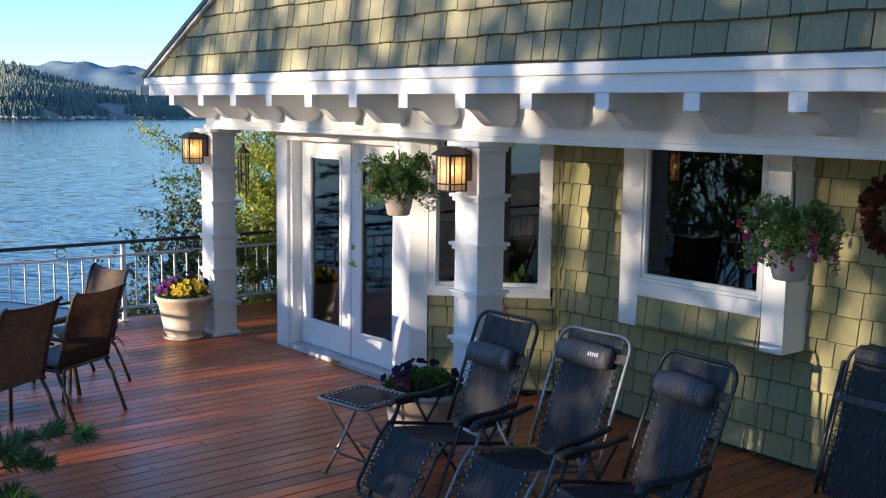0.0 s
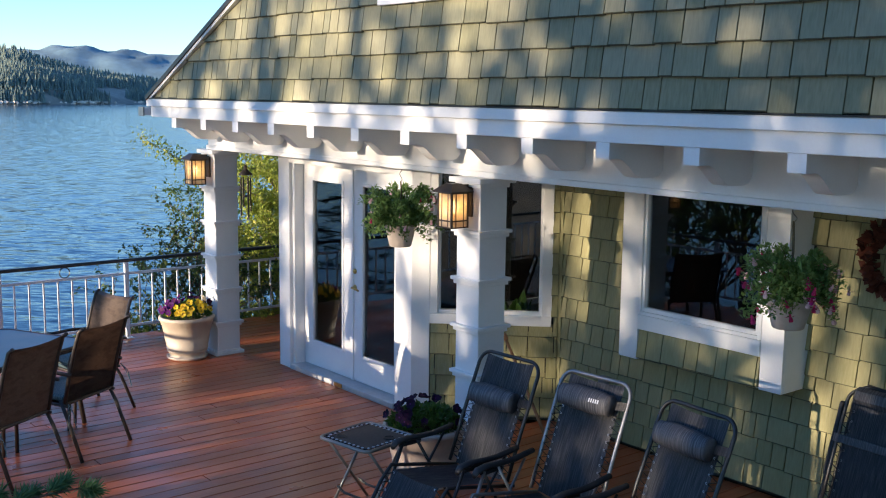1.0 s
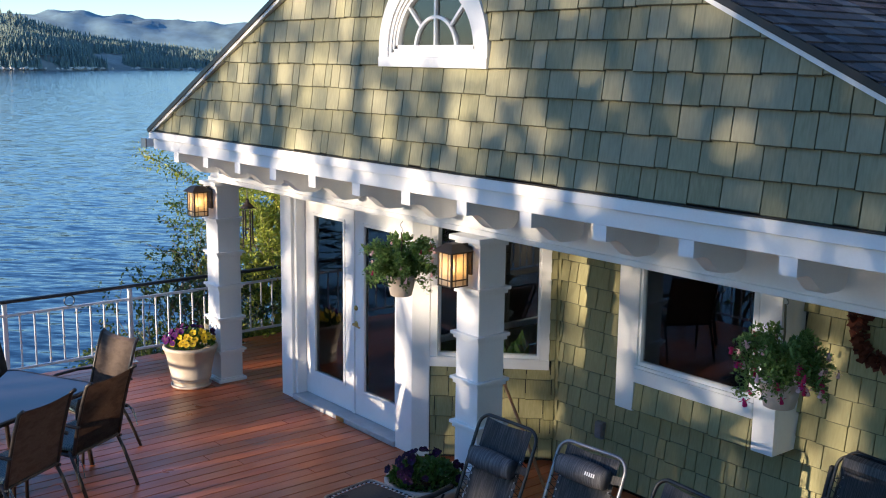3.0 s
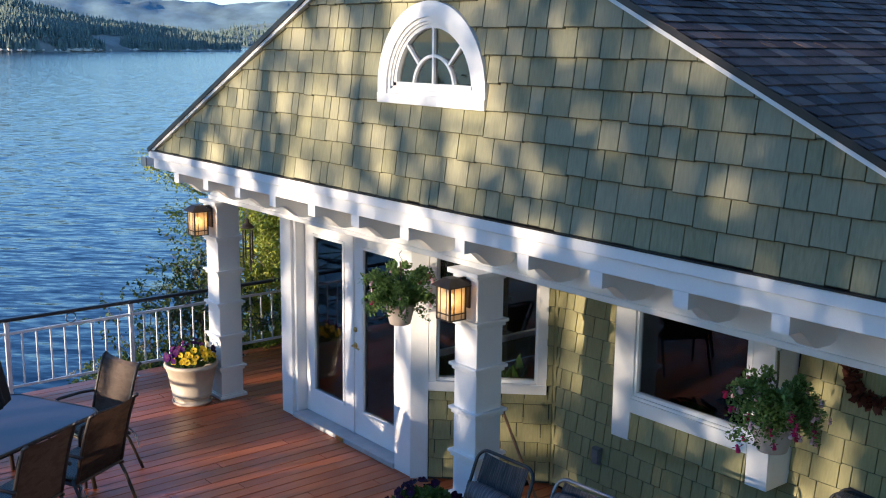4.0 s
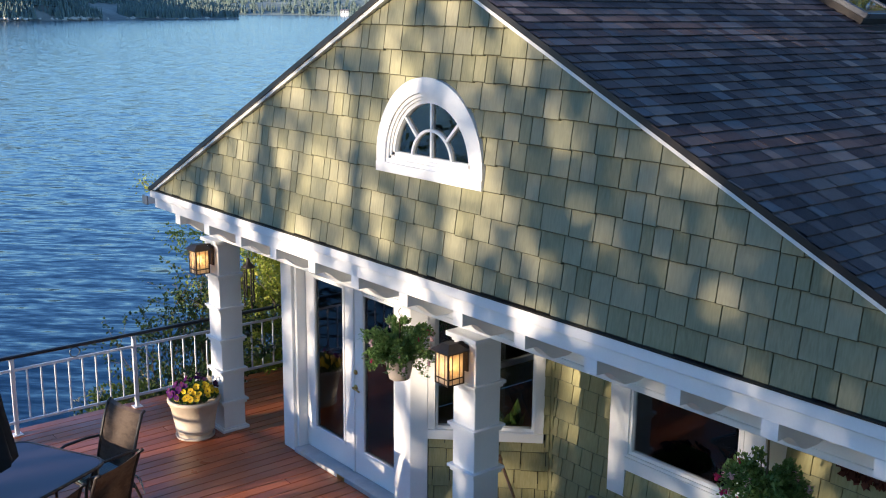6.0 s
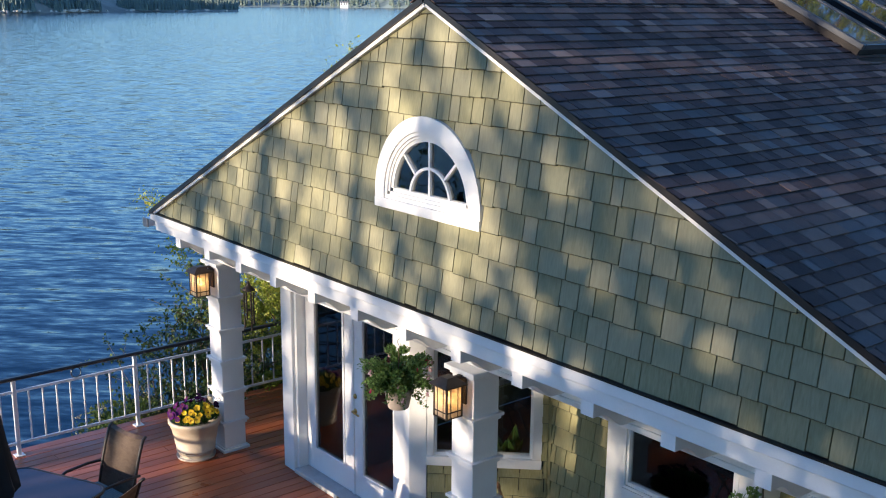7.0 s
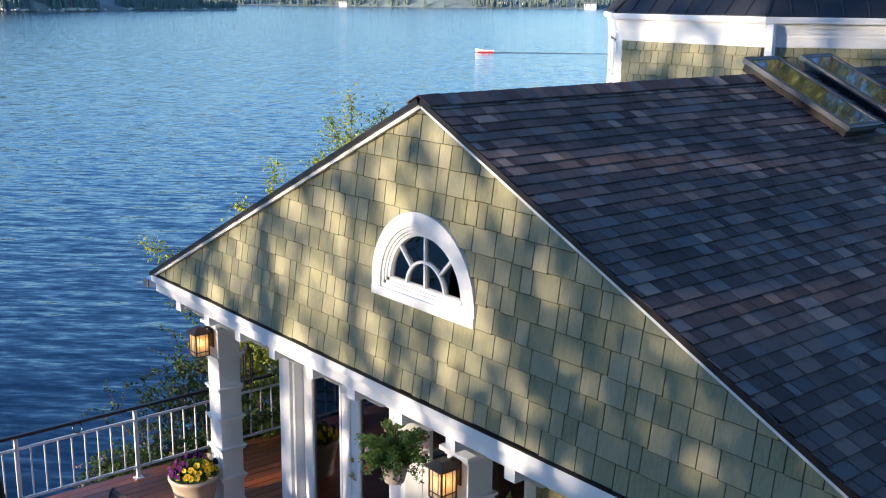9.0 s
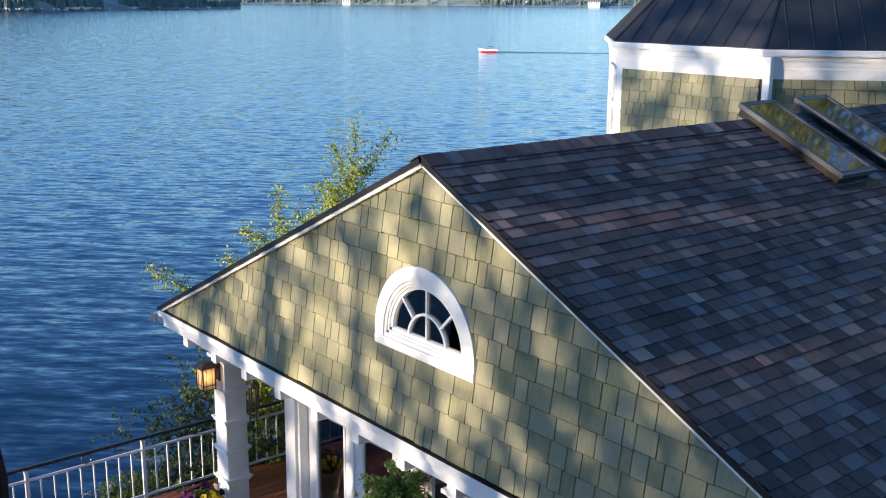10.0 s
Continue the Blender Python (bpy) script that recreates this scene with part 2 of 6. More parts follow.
# trees that dapple the house: x, y, height, leaves a twig
SHADE = [(-5.4, -33.0, 13.0, 4), (1.9, -26.0, 16.0, 19), (3.8, -30.0, 18.0, 24), (2.3, -21.0, 11.0, 12), (4.6, -21.0, 9.5, 14), (1.4, -23.0, 9.0, 13), (1.8, -38.0, 21.0, 3), (0.4, -20.0, 7.2, 12),
         (-6.2, -24.0, 10.0, 2), (-3.6, -26.0, 11.0, 1), (-7.4, -29.0, 16.5, 5)]


def clip_poly(poly, n, d):
    """Keep the part of the polygon where n.p <= d."""
    out = []
    for i, p in enumerate(poly):
        q = poly[(i + 1) % len(poly)]
        sp, sq = n[0] * p[0] + n[1] * p[1] - d, n[0] * q[0] + n[1] * q[1] - d
        if sp <= 0:
            out.append(p)
        if sp * sq < 0:
            k = sp / (sp - sq)
            out.append((p[0] + (q[0] - p[0]) * k, p[1] + (q[1] - p[1]) * k))
    return out


# ---- ground, lake, distance ----
bm = bmesh.new()
bmesh.ops.create_grid(bm, x_segments=1, y_segments=1, size=4600)
structure(done("water", bm, WATER), "wide blue lake with small wind ripples", "lake").location.z = LAKE_Z


def hill(name, x_of, ridge, depth, base, label, mat, rough=1.0):
    """A long hill along a heading arc: ridge(u) height, u from 0 to 1."""
    bm = bmesh.new()
    n, rows = 90, 12
    grid = []
    for j in range(rows + 1):
        v = j / rows
        row = []
        for i in range(n + 1):
            u = i / n
            c, o = x_of(u)
            h = ridge(u) * math.sin(math.pi / 2 * min(1, v * 1.25)) ** 0.8
            p = c + o * (depth * v)
            k = rough * noise.fractal(Vector((p.x, p.y, 3)) * 0.006, 1.0, 2.0, 5)
            row.append(bm.verts.new((p.x, p.y, base + max(-1, h * (1 + 0.25 * k) + (k * 5 if v > 0.05 else 0)))))
        grid.append(row)
    for a, b in zip(grid, grid[1:]):
        for i in range(n):
            bm.faces.new((a[i], a[i + 1], b[i + 1], b[i]))
    fix(bm)
    return structure(done(name, bm, mat, smooth=True), label, "hill")


def heading(deg):
    return Vector((-math.sin(radians(deg)), math.cos(radians(deg)), 0))


EYE0 = Vector((6.14, -4.8, 0))
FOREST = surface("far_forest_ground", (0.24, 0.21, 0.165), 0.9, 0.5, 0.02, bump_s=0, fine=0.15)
# needle greens lightened and greyed to carry the haze over the lake
HAZED_CONIFER = leaf_material("hazed_headland_needles", [(0.17, 0.225, 0.21), (0.20, 0.255, 0.215), (0.235, 0.28, 0.22), (0.19, 0.245, 0.235)], 0.7)
# distance haze is part of these base colours, there is no air volume
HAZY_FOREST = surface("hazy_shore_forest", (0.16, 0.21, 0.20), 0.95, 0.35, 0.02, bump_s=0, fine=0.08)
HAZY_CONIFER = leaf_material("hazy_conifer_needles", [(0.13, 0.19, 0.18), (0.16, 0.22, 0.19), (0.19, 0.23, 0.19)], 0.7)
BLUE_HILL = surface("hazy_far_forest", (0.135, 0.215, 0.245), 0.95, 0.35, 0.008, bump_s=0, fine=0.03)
PALE_ROCK = surface("pale_shore_rock", (0.62, 0.50, 0.38), 0.9, 0.3, 0.05, bump_s=0, fine=0.4)

D1, D2 = 860.0, 1420.0


def bump01(u, c, w):
    return math.exp(-((u - c) / w) ** 2)


# headland: headings from 80 (out of view) down to 57.6 degrees
def head_line(u):
    a = 84 - 22.5 * u
    return EYE0 + heading(a) * (D1 + 30 * math.sin(u * 9) + 140 * (u - 0.5)), heading(a)


def head_ridge(u):
    return 37 * min(1.0, max(0.0, 1 - u) / 0.5) ** 0.85 + 4 * math.sin(u * 17) * max(0.0, 1 - u)


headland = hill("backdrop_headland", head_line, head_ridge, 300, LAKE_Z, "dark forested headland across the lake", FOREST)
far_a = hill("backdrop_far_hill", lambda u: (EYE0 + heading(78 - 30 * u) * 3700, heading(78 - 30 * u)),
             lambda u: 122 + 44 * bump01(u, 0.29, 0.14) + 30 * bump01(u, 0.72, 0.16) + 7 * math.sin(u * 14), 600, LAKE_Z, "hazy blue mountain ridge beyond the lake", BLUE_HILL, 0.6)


def shore_line(u):
    a = 66 - 64 * u
    return EYE0 + heading(a) * (D2 + 40 * math.sin(u * 16)), heading(a)


def shore_ridge(u):
    return 0.58 * (62 + 26 * math.sin(u * 11 + 1) + 12 * math.sin(u * 31)) * min(1.0, 0.05 + u / 0.16)


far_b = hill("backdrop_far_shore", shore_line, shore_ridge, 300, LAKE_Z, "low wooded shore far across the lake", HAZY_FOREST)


def conifers(bm, n, rng, line, ridge, depth, hmin, hmax, vmax=1.0):
    for _ in range(n):
        u, v = rng.random(), rng.random() ** 1.6 * vmax
        c, o = line(u)
        p = c + o * (depth * v)
        k = noise.fractal(Vector((p.x, p.y, 3)) * 0.006, 1.0, 2.0, 5)
        h = ridge(u) * math.sin(math.pi / 2 * min(1, v * 1.25)) ** 0.8
        z = LAKE_Z + max(-1, h * (1 + 0.25 * k) + (k * 5 if v > 0.05 else 0))
        dens = noise.noise(Vector((p.x, p.y, 0)) * 0.022)
        if dens < (-0.24 if v < 0.3 else -0.5) or z < LAKE_Z + 1:
            continue
        t = rng.uniform(hmin, hmax)
        r = t * rng.uniform(0.13, 0.27)
        for zz, rr, top in ((0.0, 1.0, 0.55), (0.3, 0.75, 0.8), (0.58, 0.48, 1.0)):
            ring = [bm.verts.new((p.x + r * rr * rng.uniform(0.7, 1.15) * math.cos(a), p.y + r * rr * rng.uniform(0.7, 1.15) * math.sin(a), z + t * zz)) for a in (i * 1.2566 for i in range(5))]
            tip = bm.verts.new((p.x, p.y, z + t * top))
            for i in range(5):
                bm.faces.new((ring[i], ring[(i + 1) % 5], tip))


rng = random.Random(4)
bm = bmesh.new()
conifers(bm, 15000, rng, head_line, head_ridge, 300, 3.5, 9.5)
tagged(done("headland_conifers", bm, HAZED_CONIFER, smooth=False), "dense dark conifer forest covering the headland", "forest", "", "stuff")
bm = bmesh.new()
conifers(bm, 5200, rng, shore_line, shore_ridge, 300, 5, 11, 0.8)
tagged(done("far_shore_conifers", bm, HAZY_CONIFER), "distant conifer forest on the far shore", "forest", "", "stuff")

# bank below the house
BANK = surface("dry_bank_soil", (0.09, 0.075, 0.04), 0.9, 0.35, 1.5)
bm = bmesh.new()
n = 40
vs = []
for j in range(n + 1):
    row = []
    for i in range(n + 1):
        x, y = -16 + 60 * i / n, -40 + 70 * j / n
        k = noise.noise(Vector((x, y, 0)) * 0.3)
        z = -1.4 + min(0, (x + 6.2) * 0.85) + k * 0.35
        row.append(bm.verts.new((x, y, max(-9, z))))
    vs.append(row)
for a, b in zip(vs, vs[1:]):
    for i in range(n):
        bm.faces.new((a[i], a[i + 1], b[i + 1], b[i]))
structure(done("ground", bm, BANK, smooth=True), "dry earth bank sloping from the house to the lake", "ground")

# ---- house shell ----
def shell_wall(name, p, q, z0, z1, thick, mat, label, holes=()):
    """A wall whose outer face runs from p to q (left to right seen from outside), with openings (s0, s1, z0, z1) cut through."""
    d = Vector((q[0] - p[0], q[1] - p[1], 0))
    length = d.length
    d.normalize()
    n = Vector((-d.y, d.x, 0))
    us = sorted({0, length, *[h[0] for h in holes], *[h[1] for h in holes]})
    zs = sorted({z0, z1, *[h[2] for h in holes], *[h[3] for h in holes]})
    quads = {}
    for u0, u1 in zip(us, us[1:]):
        for a, b in zip(zs, zs[1:]):
            if any(h[0] <= u0 < h[1] and h[2] <= a < h[3] for h in holes):
                continue
            c = [(u, w, z) for z in (a, b) for u, w in ((u0, 0), (u1, 0), (u1, thick), (u0, thick))]
            for idx in ((3, 2, 1, 0), (4, 5, 6, 7), (0, 1, 5, 4), (1, 2, 6, 5), (2, 3, 7, 6), (3, 0, 4, 7)):
                key = tuple(sorted(c[i] for i in idx))
                if key in quads:
                    del quads[key]
                else:
                    quads[key] = [c[i] for i in idx]
    bm = bmesh.new()
    made = {}
    for quad in quads.values():
        vs = []
        for u, w, z in quad:
            if (u, w, z) not in made:
                pt = Vector((p[0], p[1], z)) + d * u + n * w
                made[(u, w, z)] = bm.verts.new(pt)
            vs.append(made[(u, w, z)])
        bm.faces.new(vs)
    return structure(done(name, fix(bm), mat), label, "wall")


CEIL = 2.47
AB = (B_PT - A_PT)
AB_LEN = AB.length
wall_door = shell_wall("wall_door", (-3.46, DOOR_Y + 0.04), (A_PT.x, DOOR_Y + 0.04), 0, CEIL, 0.14, WHITE, "white painted entry wall around the glazed doors", [(0.19, 2.04, 0.0, 2.17)])
wall_bay = shell_wall("wall_angled", (A_PT.x, A_PT.y), (B_PT.x, B_PT.y), 0, CEIL, 0.14, FELT, "angled wall clad in olive cedar shingles", [(0.23, AB_LEN - 0.17, 0.95, 2.30)])
wall_main = shell_wall("wall_main", (B_PT.x, WALL_Y), (7.2, WALL_Y), 0, CEIL, 0.14, FELT, "house wall clad in olive cedar shingles", [(1.20, 2.16, 1.24, 2.34)])
wall_left = shell_wall("wall_left", (-3.46, 8.2), (-3.46, DOOR_Y + 0.04), 0, CEIL, 0.14, SAGE_WALL, "side wall of the entry in sage paint", [(3.3, 4.45, 0.25, 2.2), (4.6, 5.75, 0.25, 2.2)])
structure(done("ceiling", boxes((-4.75, 7.2, 0.72, 8.0, CEIL, CEIL + 0.05)), WHITE), "white painted porch ceiling", "ceiling")
for nm, y0 in (("window_3", 3.75), ("window_4", 2.45)):
    w3 = empty(nm, pose(-3.41, y0, 0), "white framed lakeward window of the entry room", "window", "", "structure")
    part("window_frame", boxes((-0.05, 0.04, 0.0, 0.06, 0.25, 2.2), (-0.05, 0.04, 1.09, 1.15, 0.25, 2.2), (-0.05, 0.04, 0.06, 1.09, 0.25, 0.32), (-0.05, 0.04, 0.06, 1.09, 2.13, 2.2)), WHITE, w3)
    part("pane", boxes((-0.008, -0.002, 0.06, 1.09, 0.32, 2.13)), GLASS, w3).visible_shadow = False
# room behind the glass
structure(done("floor", boxes((-3.31, -1.27, 1.0, 8, -0.04, 0.0), (-1.27, 7.1, 1.89, 8, -0.04, 0.0)), INT_FLOOR), "dark wood floor inside the house", "floor")
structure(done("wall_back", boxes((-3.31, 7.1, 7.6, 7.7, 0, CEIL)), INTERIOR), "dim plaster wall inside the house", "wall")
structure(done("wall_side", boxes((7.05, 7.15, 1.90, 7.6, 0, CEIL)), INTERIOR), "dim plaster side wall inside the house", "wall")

# ---- deck ----
deck = structure(done("deck", boxes((-5.74, 7.2, -4.4, WALL_Y + 0.1, -0.30, -0.045)), JOIST), "red-brown oiled timber deck on dark joists", "deck")

# ---- camera-side beam, corbels and posts ----
FY = -0.035
porch_beam = empty("trim_porch_beam", pose(0, 0, 0), "white painted beam under the gable with scrolled outlookers", "beam", "", "structure")
part("fascia_board", boxes((LEFT + 0.04, HALF, FY, 0.03, FASCIA_BOT, FASCIA_TOP - 0.075), bevel=0.004), WHITE, porch_beam)
part("crown_board", boxes((LEFT - 0.02, HALF, FY - 0.028, 0.03, FASCIA_TOP - 0.078, FASCIA_TOP), bevel=0.004), WHITE, porch_beam)
part("metal_flashing", boxes((LEFT, HALF, FY - 0.034, 0.03, FASCIA_TOP + 0.001, FASCIA_TOP + 0.010)), DRIP, porch_beam)
part("soffit", boxes((LEFT + 0.05, HALF, 0.03, 0.5, FASCIA_BOT + 0.06, FASCIA_BOT + 0.08)), WHITE, porch_beam)
part("header_beam", boxes((-4.47, 7.0, 0.462, 0.80, 2.255, 2.300), bevel=0.005), WHITE, porch_beam)
part("frieze_board", boxes((-4.44, 7.0, 0.475, 0.77, 2.298, FASCIA_BOT + 0.07)), WHITE, porch_beam)


def corbel_mesh():
    prof = [(0.0, FASCIA_BOT + 0.04), (0.0, 2.500), (0.085, 2.500)]
    for i in range(1, 11):
        k = i / 10
        prof.append((0.085 + 0.22 * k, 2.500 - 0.125 * (3 * k * k - 2 * k ** 3)))
    prof += [(0.42, 2.372), (0.47, 2.385), (0.512, 2.43), (0.512, FASCIA_BOT + 0.04)]
    bm = bmesh.new()
    prism(bm, prof, lambda u, v, w: (w - 0.055, FY + 0.004 + u, v), 0.11)
    bmesh.ops.recalc_face_normals(bm, faces=bm.faces)
    me = bpy.data.meshes.new("corbel")
    bm.to_mesh(me)
    bm.free()
    me.materials.append(WHITE)
    return me


corbel = corbel_mesh()
for x in CORBELS:
    ob = new("corbel", corbel)
    ob.parent = porch_beam
    ob.location.x = x


def porch_post(x, y):
    """x, y: the corner towards +x, -y of its rings."""
    m = pose(x - 0.17, y + 0.17, 0)
    e = empty("porch_post", m, "square white porch post with stacked band mouldings", "post", "porch posts")
    part("shaft", boxes((-0.135, 0.135, -0.135, 0.135, 0, 2.19), bevel=0.004), WHITE, e)
    for z in (0.36, 0.73, 1.10, 1.47, 1.845):
        bm = boxes((-0.152, 0.152, -0.152, 0.152, z - 0.045, z - 0.012), (-0.17, 0.17, -0.17, 0.17, z - 0.014, z + 0.012), bevel=0.003)
        part("band", bm, WHITE, e)
    part("base", boxes((-0.17, 0.17, -0.17, 0.17, 0, 0.035), (-0.15, 0.15, -0.15, 0.15, 0.03, 0.05), bevel=0.004), WHITE, e)
    part("cap", boxes((-0.185, 0.185, -0.185, 0.185, 2.215, 2.256), (-0.15, 0.15, -0.15, 0.15, 2.18, 2.217), bevel=0.004), WHITE, e)
    return e


post_a = porch_post(-4.165, 0.388)
post_b = porch_post(0.237, 0.338)

# ---- gable wall: arched window, shingles ----
ARC_X, ARC_Z, ARC_R = 0.088, 3.662, 0.627
GAB_Y = 0.0
bm = bmesh.new()
hole = [(ARC_X + 0.5 * math.cos(a), ARC_Z + 0.5 * math.sin(a)) for a in (math.pi * i / 24 for i in range(25))]
hole += [(ARC_X - 0.5, 3.62), (ARC_X + 0.5, 3.62)]


def gable_z(x):
    return RIDGE_Z - 0.055 - SLOPE * abs(x - RIDGE_X)


# backing: two side panels, one above and one below the window
for poly in ([(LEFT, FASCIA_TOP - 0.05), (ARC_X - 0.56, FASCIA_TOP - 0.05), (ARC_X - 0.56, gable_z(ARC_X - 0.56))],
             [(ARC_X + 0.56, FASCIA_TOP - 0.05), (HALF, FASCIA_TOP - 0.05), (ARC_X + 0.56, gable_z(ARC_X + 0.56))],
             [(ARC_X - 0.56, FASCIA_TOP - 0.05), (ARC_X + 0.56, FASCIA_TOP - 0.05), (ARC_X + 0.56, 3.60), (ARC_X - 0.56, 3.60)],
             [(ARC_X - 0.56, 4.22), (ARC_X + 0.56, 4.22), (ARC_X + 0.56, gable_z(ARC_X + 0.56)), (RIDGE_X, gable_z(RIDGE_X)), (ARC_X - 0.56, gable_z(ARC_X - 0.56))]):
    prism(bm, poly, lambda u, v, w: (u, 0.012 + w, v), 0.12)
gable = structure(done("wall_gable", fix(bm), FELT), "gable wall of sage green cedar shingles in dappled sun", "wall")

ROWH = 0.185
SH_T = 0.033


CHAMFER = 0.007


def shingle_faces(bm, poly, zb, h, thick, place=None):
    """A tapered shingle, thick at its butt, its lower front chamfer coloured dark as the row's shadow line."""
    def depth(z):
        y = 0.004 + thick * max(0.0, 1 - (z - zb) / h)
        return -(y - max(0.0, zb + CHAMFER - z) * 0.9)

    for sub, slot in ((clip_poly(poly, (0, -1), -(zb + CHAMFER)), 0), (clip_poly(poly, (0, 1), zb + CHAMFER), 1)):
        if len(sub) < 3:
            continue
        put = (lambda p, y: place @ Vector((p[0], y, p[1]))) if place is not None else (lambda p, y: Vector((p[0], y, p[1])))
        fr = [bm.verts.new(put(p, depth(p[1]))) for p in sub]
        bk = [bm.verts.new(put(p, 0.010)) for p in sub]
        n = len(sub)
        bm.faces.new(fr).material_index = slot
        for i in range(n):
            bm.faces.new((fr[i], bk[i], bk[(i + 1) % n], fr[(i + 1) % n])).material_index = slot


def shingle_poly_mesh(name, poly, zb, h, thick, mat):
    bm = bmesh.new()
    shingle_faces(bm, poly, zb, h, thick)
    fix(bm)
    me = bpy.data.meshes.new(name)
    bm.to_mesh(me)
    bm.free()
    me.materials.append(mat)
    me.materials.append(BUTT_SHADE)
    return me


def shingle_field(u0, u1, z0, z1, rng, row_h=ROWH, wmin=0.09, wmax=0.27, gap=0.008):
    """Rows of random-width pieces: (u, width, butt height, height)."""
    z = z0
    while z < z1:
        u = u0 - rng.uniform(0, 0.15)
        while u < u1:
            w = rng.uniform(wmin, wmax)
            a, b = max(u, u0), min(u + w, u1)
            if b - a > 0.02:
                yield a + gap / 2, b - a - gap, z + rng.uniform(-0.006, 0.006), row_h * 1.22
            u += w
        z += row_h


rng = random.Random(11)
SHARED = {}


def add_shingle(parent, mat, u, w, z, h, clips=(), place=None, joined=None, thick=SH_T):
    poly = [(u, z), (u + w, z), (u + w, z + h), (u, z + h)]
    cut = poly
    for nrm, d in clips:
        cut = clip_poly(cut, nrm, d)
        if len(cut) < 3:
            return
    whole = len(cut) == 4 and cut == poly
    if joined is not None:
        shingle_faces(joined, cut, z, h, thick, place)
        return
    if whole:
        key = (mat.name, round(w, 2), round(h, 3))
        if key not in SHARED:
            ww = key[1]
            SHARED[key] = shingle_poly_mesh("shingle", [(0, 0), (ww, 0), (ww, h), (0, h)], 0, h, thick, mat)
        ob = new("shingle", SHARED[key])
        m = (place or Matrix()) @ Matrix.Translation((u, 0, z))
        if abs(w - key[1]) > 1e-4:
            m = m @ Matrix.Diagonal((w / key[1], 1, 1, 1))
    else:
        me = shingle_poly_mesh("shingle", cut, z, h, thick, mat)
        ob = new("shingle", me)
        m = place or Matrix()
    ob.parent = parent
    ob.matrix_local = m @ Matrix.Rotation(radians(rng.uniform(-0.25, 0.25)), 4, "Y") if whole else m


nr = Vector((SLOPE, 1)).normalized()
rake_d = (RIDGE_Z - 0.055) * nr.y
CLIP_R, CLIP_L = ((nr.x, nr.y), rake_d + nr.x * RIDGE_X), ((-nr.x, nr.y), rake_d - nr.x * RIDGE_X)


def arch_clip(u, w, z, h):
    """Tangent cut against the window trim, or None where the piece lies inside it."""
    cx, cz = u + w / 2, z + h * 0.5
    if ARC_X - 0.60 < cx < ARC_X + 0.60 and 3.42 < cz < 3.70:
        if z + h < 3.60:
            return ()
        if z < 3.56 and cz < 3.62:
            return (((0, 1), 3.60),)
    dx, dz = cx - ARC_X, max(0.0, cz - ARC_Z)
    d = math.hypot(dx, dz)
    if d > ARC_R + 0.25 or z + h < 3.58:
        return ()
    if d < 0.45:
        return None
    nx, nz = -dx / d, -dz / d
    if cz < ARC_Z:
        nx, nz = (-1.0 if dx > 0 else 1.0), 0.0
    return (((nx, nz), nx * ARC_X + nz * ARC_Z - 0.57),)


rest = bmesh.new()
count = 0
for u, w, z, h in shingle_field(LEFT, HALF, FASCIA_TOP + 0.012, RIDGE_Z - 0.1, rng):
    ac = arch_clip(u, w, z, h)
    if ac is None:
        continue
    clips = [CLIP_R, CLIP_L, *ac]
    near = u > -2.4 and u < 3.4
    if near and count < 300:
        add_shingle(gable, SAGE, u, w, z, h, clips, Matrix.Translation((0, GAB_Y, 0)))
        count += 1
    else:
        add_shingle(gable, SAGE, u, w, z, h, clips, Matrix.Translation((0, GAB_Y, 0)), rest)
tagged(part("shingles_joined", fix(rest), [SAGE, BUTT_SHADE], gable), kind="stuff")

# arched window
arch = empty("window_arched", pose(ARC_X, 0, ARC_Z), "white half-round window with sunburst muntins", "window", "", "structure")


def ring_part(name, r0, r1, y0, y1, drop=0.0, seg=32, mat=WHITE):
    bm = bmesh.new()
    poly = [(r1 * math.cos(a), r1 * math.sin(a)) for a in (math.pi * i / seg for i in range(seg + 1))]
    inner = [(r0 * math.cos(a), r0 * math.sin(a)) for a in (math.pi * i / seg for i in range(seg + 1))]
    if drop:
        poly = [(r1, -drop)] + poly + [(-r1, -drop)]
        inner = [(r0, -drop)] + inner + [(-r0, -drop)]
    n = len(poly)
    v = [[bm.verts.new((p[0], y, p[1])) for p in ps] for ps, y in ((poly, y0), (inner, y0), (inner, y1), (poly, y1))]
    for i in range(n - 1):
        for k in range(4):
            a, b = v[k], v[(k + 1) % 4]
            bm.faces.new((a[i], a[i + 1], b[i + 1], b[i]))
    for i in (0, n - 1):
        bm.faces.new([v[k][i] for k in range(4)])
    return part(name, fix(bm), mat, arch)


ring_part("outer_casing", 0.515, ARC_R, -0.048, 0.02, 0.05)
ring_part("inner_casing", 0.486, 0.517, -0.034, 0.06, 0.05)
ring_part("stop_bead", 0.466, 0.488, -0.022, 0.06, 0.04)
ring_part("sash", 0.438, 0.468, -0.010, 0.05, 0.01)
ring_part("muntin_arc", 0.226, 0.247, -0.004, 0.018)
part("sill", boxes((-ARC_R, ARC_R, -0.056, 0.02, -0.125, -0.050), (-0.52, 0.52, -0.036, 0.06, -0.051, -0.018), (-0.488, 0.488, -0.022, 0.06, -0.019, 0.006), (-0.468, 0.468, -0.010, 0.05, 0.005, 0.036), bevel=0.003), WHITE, arch)
part("muntin_upright", boxes((-0.010, 0.010, -0.005, 0.017, 0.03, 0.445)), WHITE, arch)
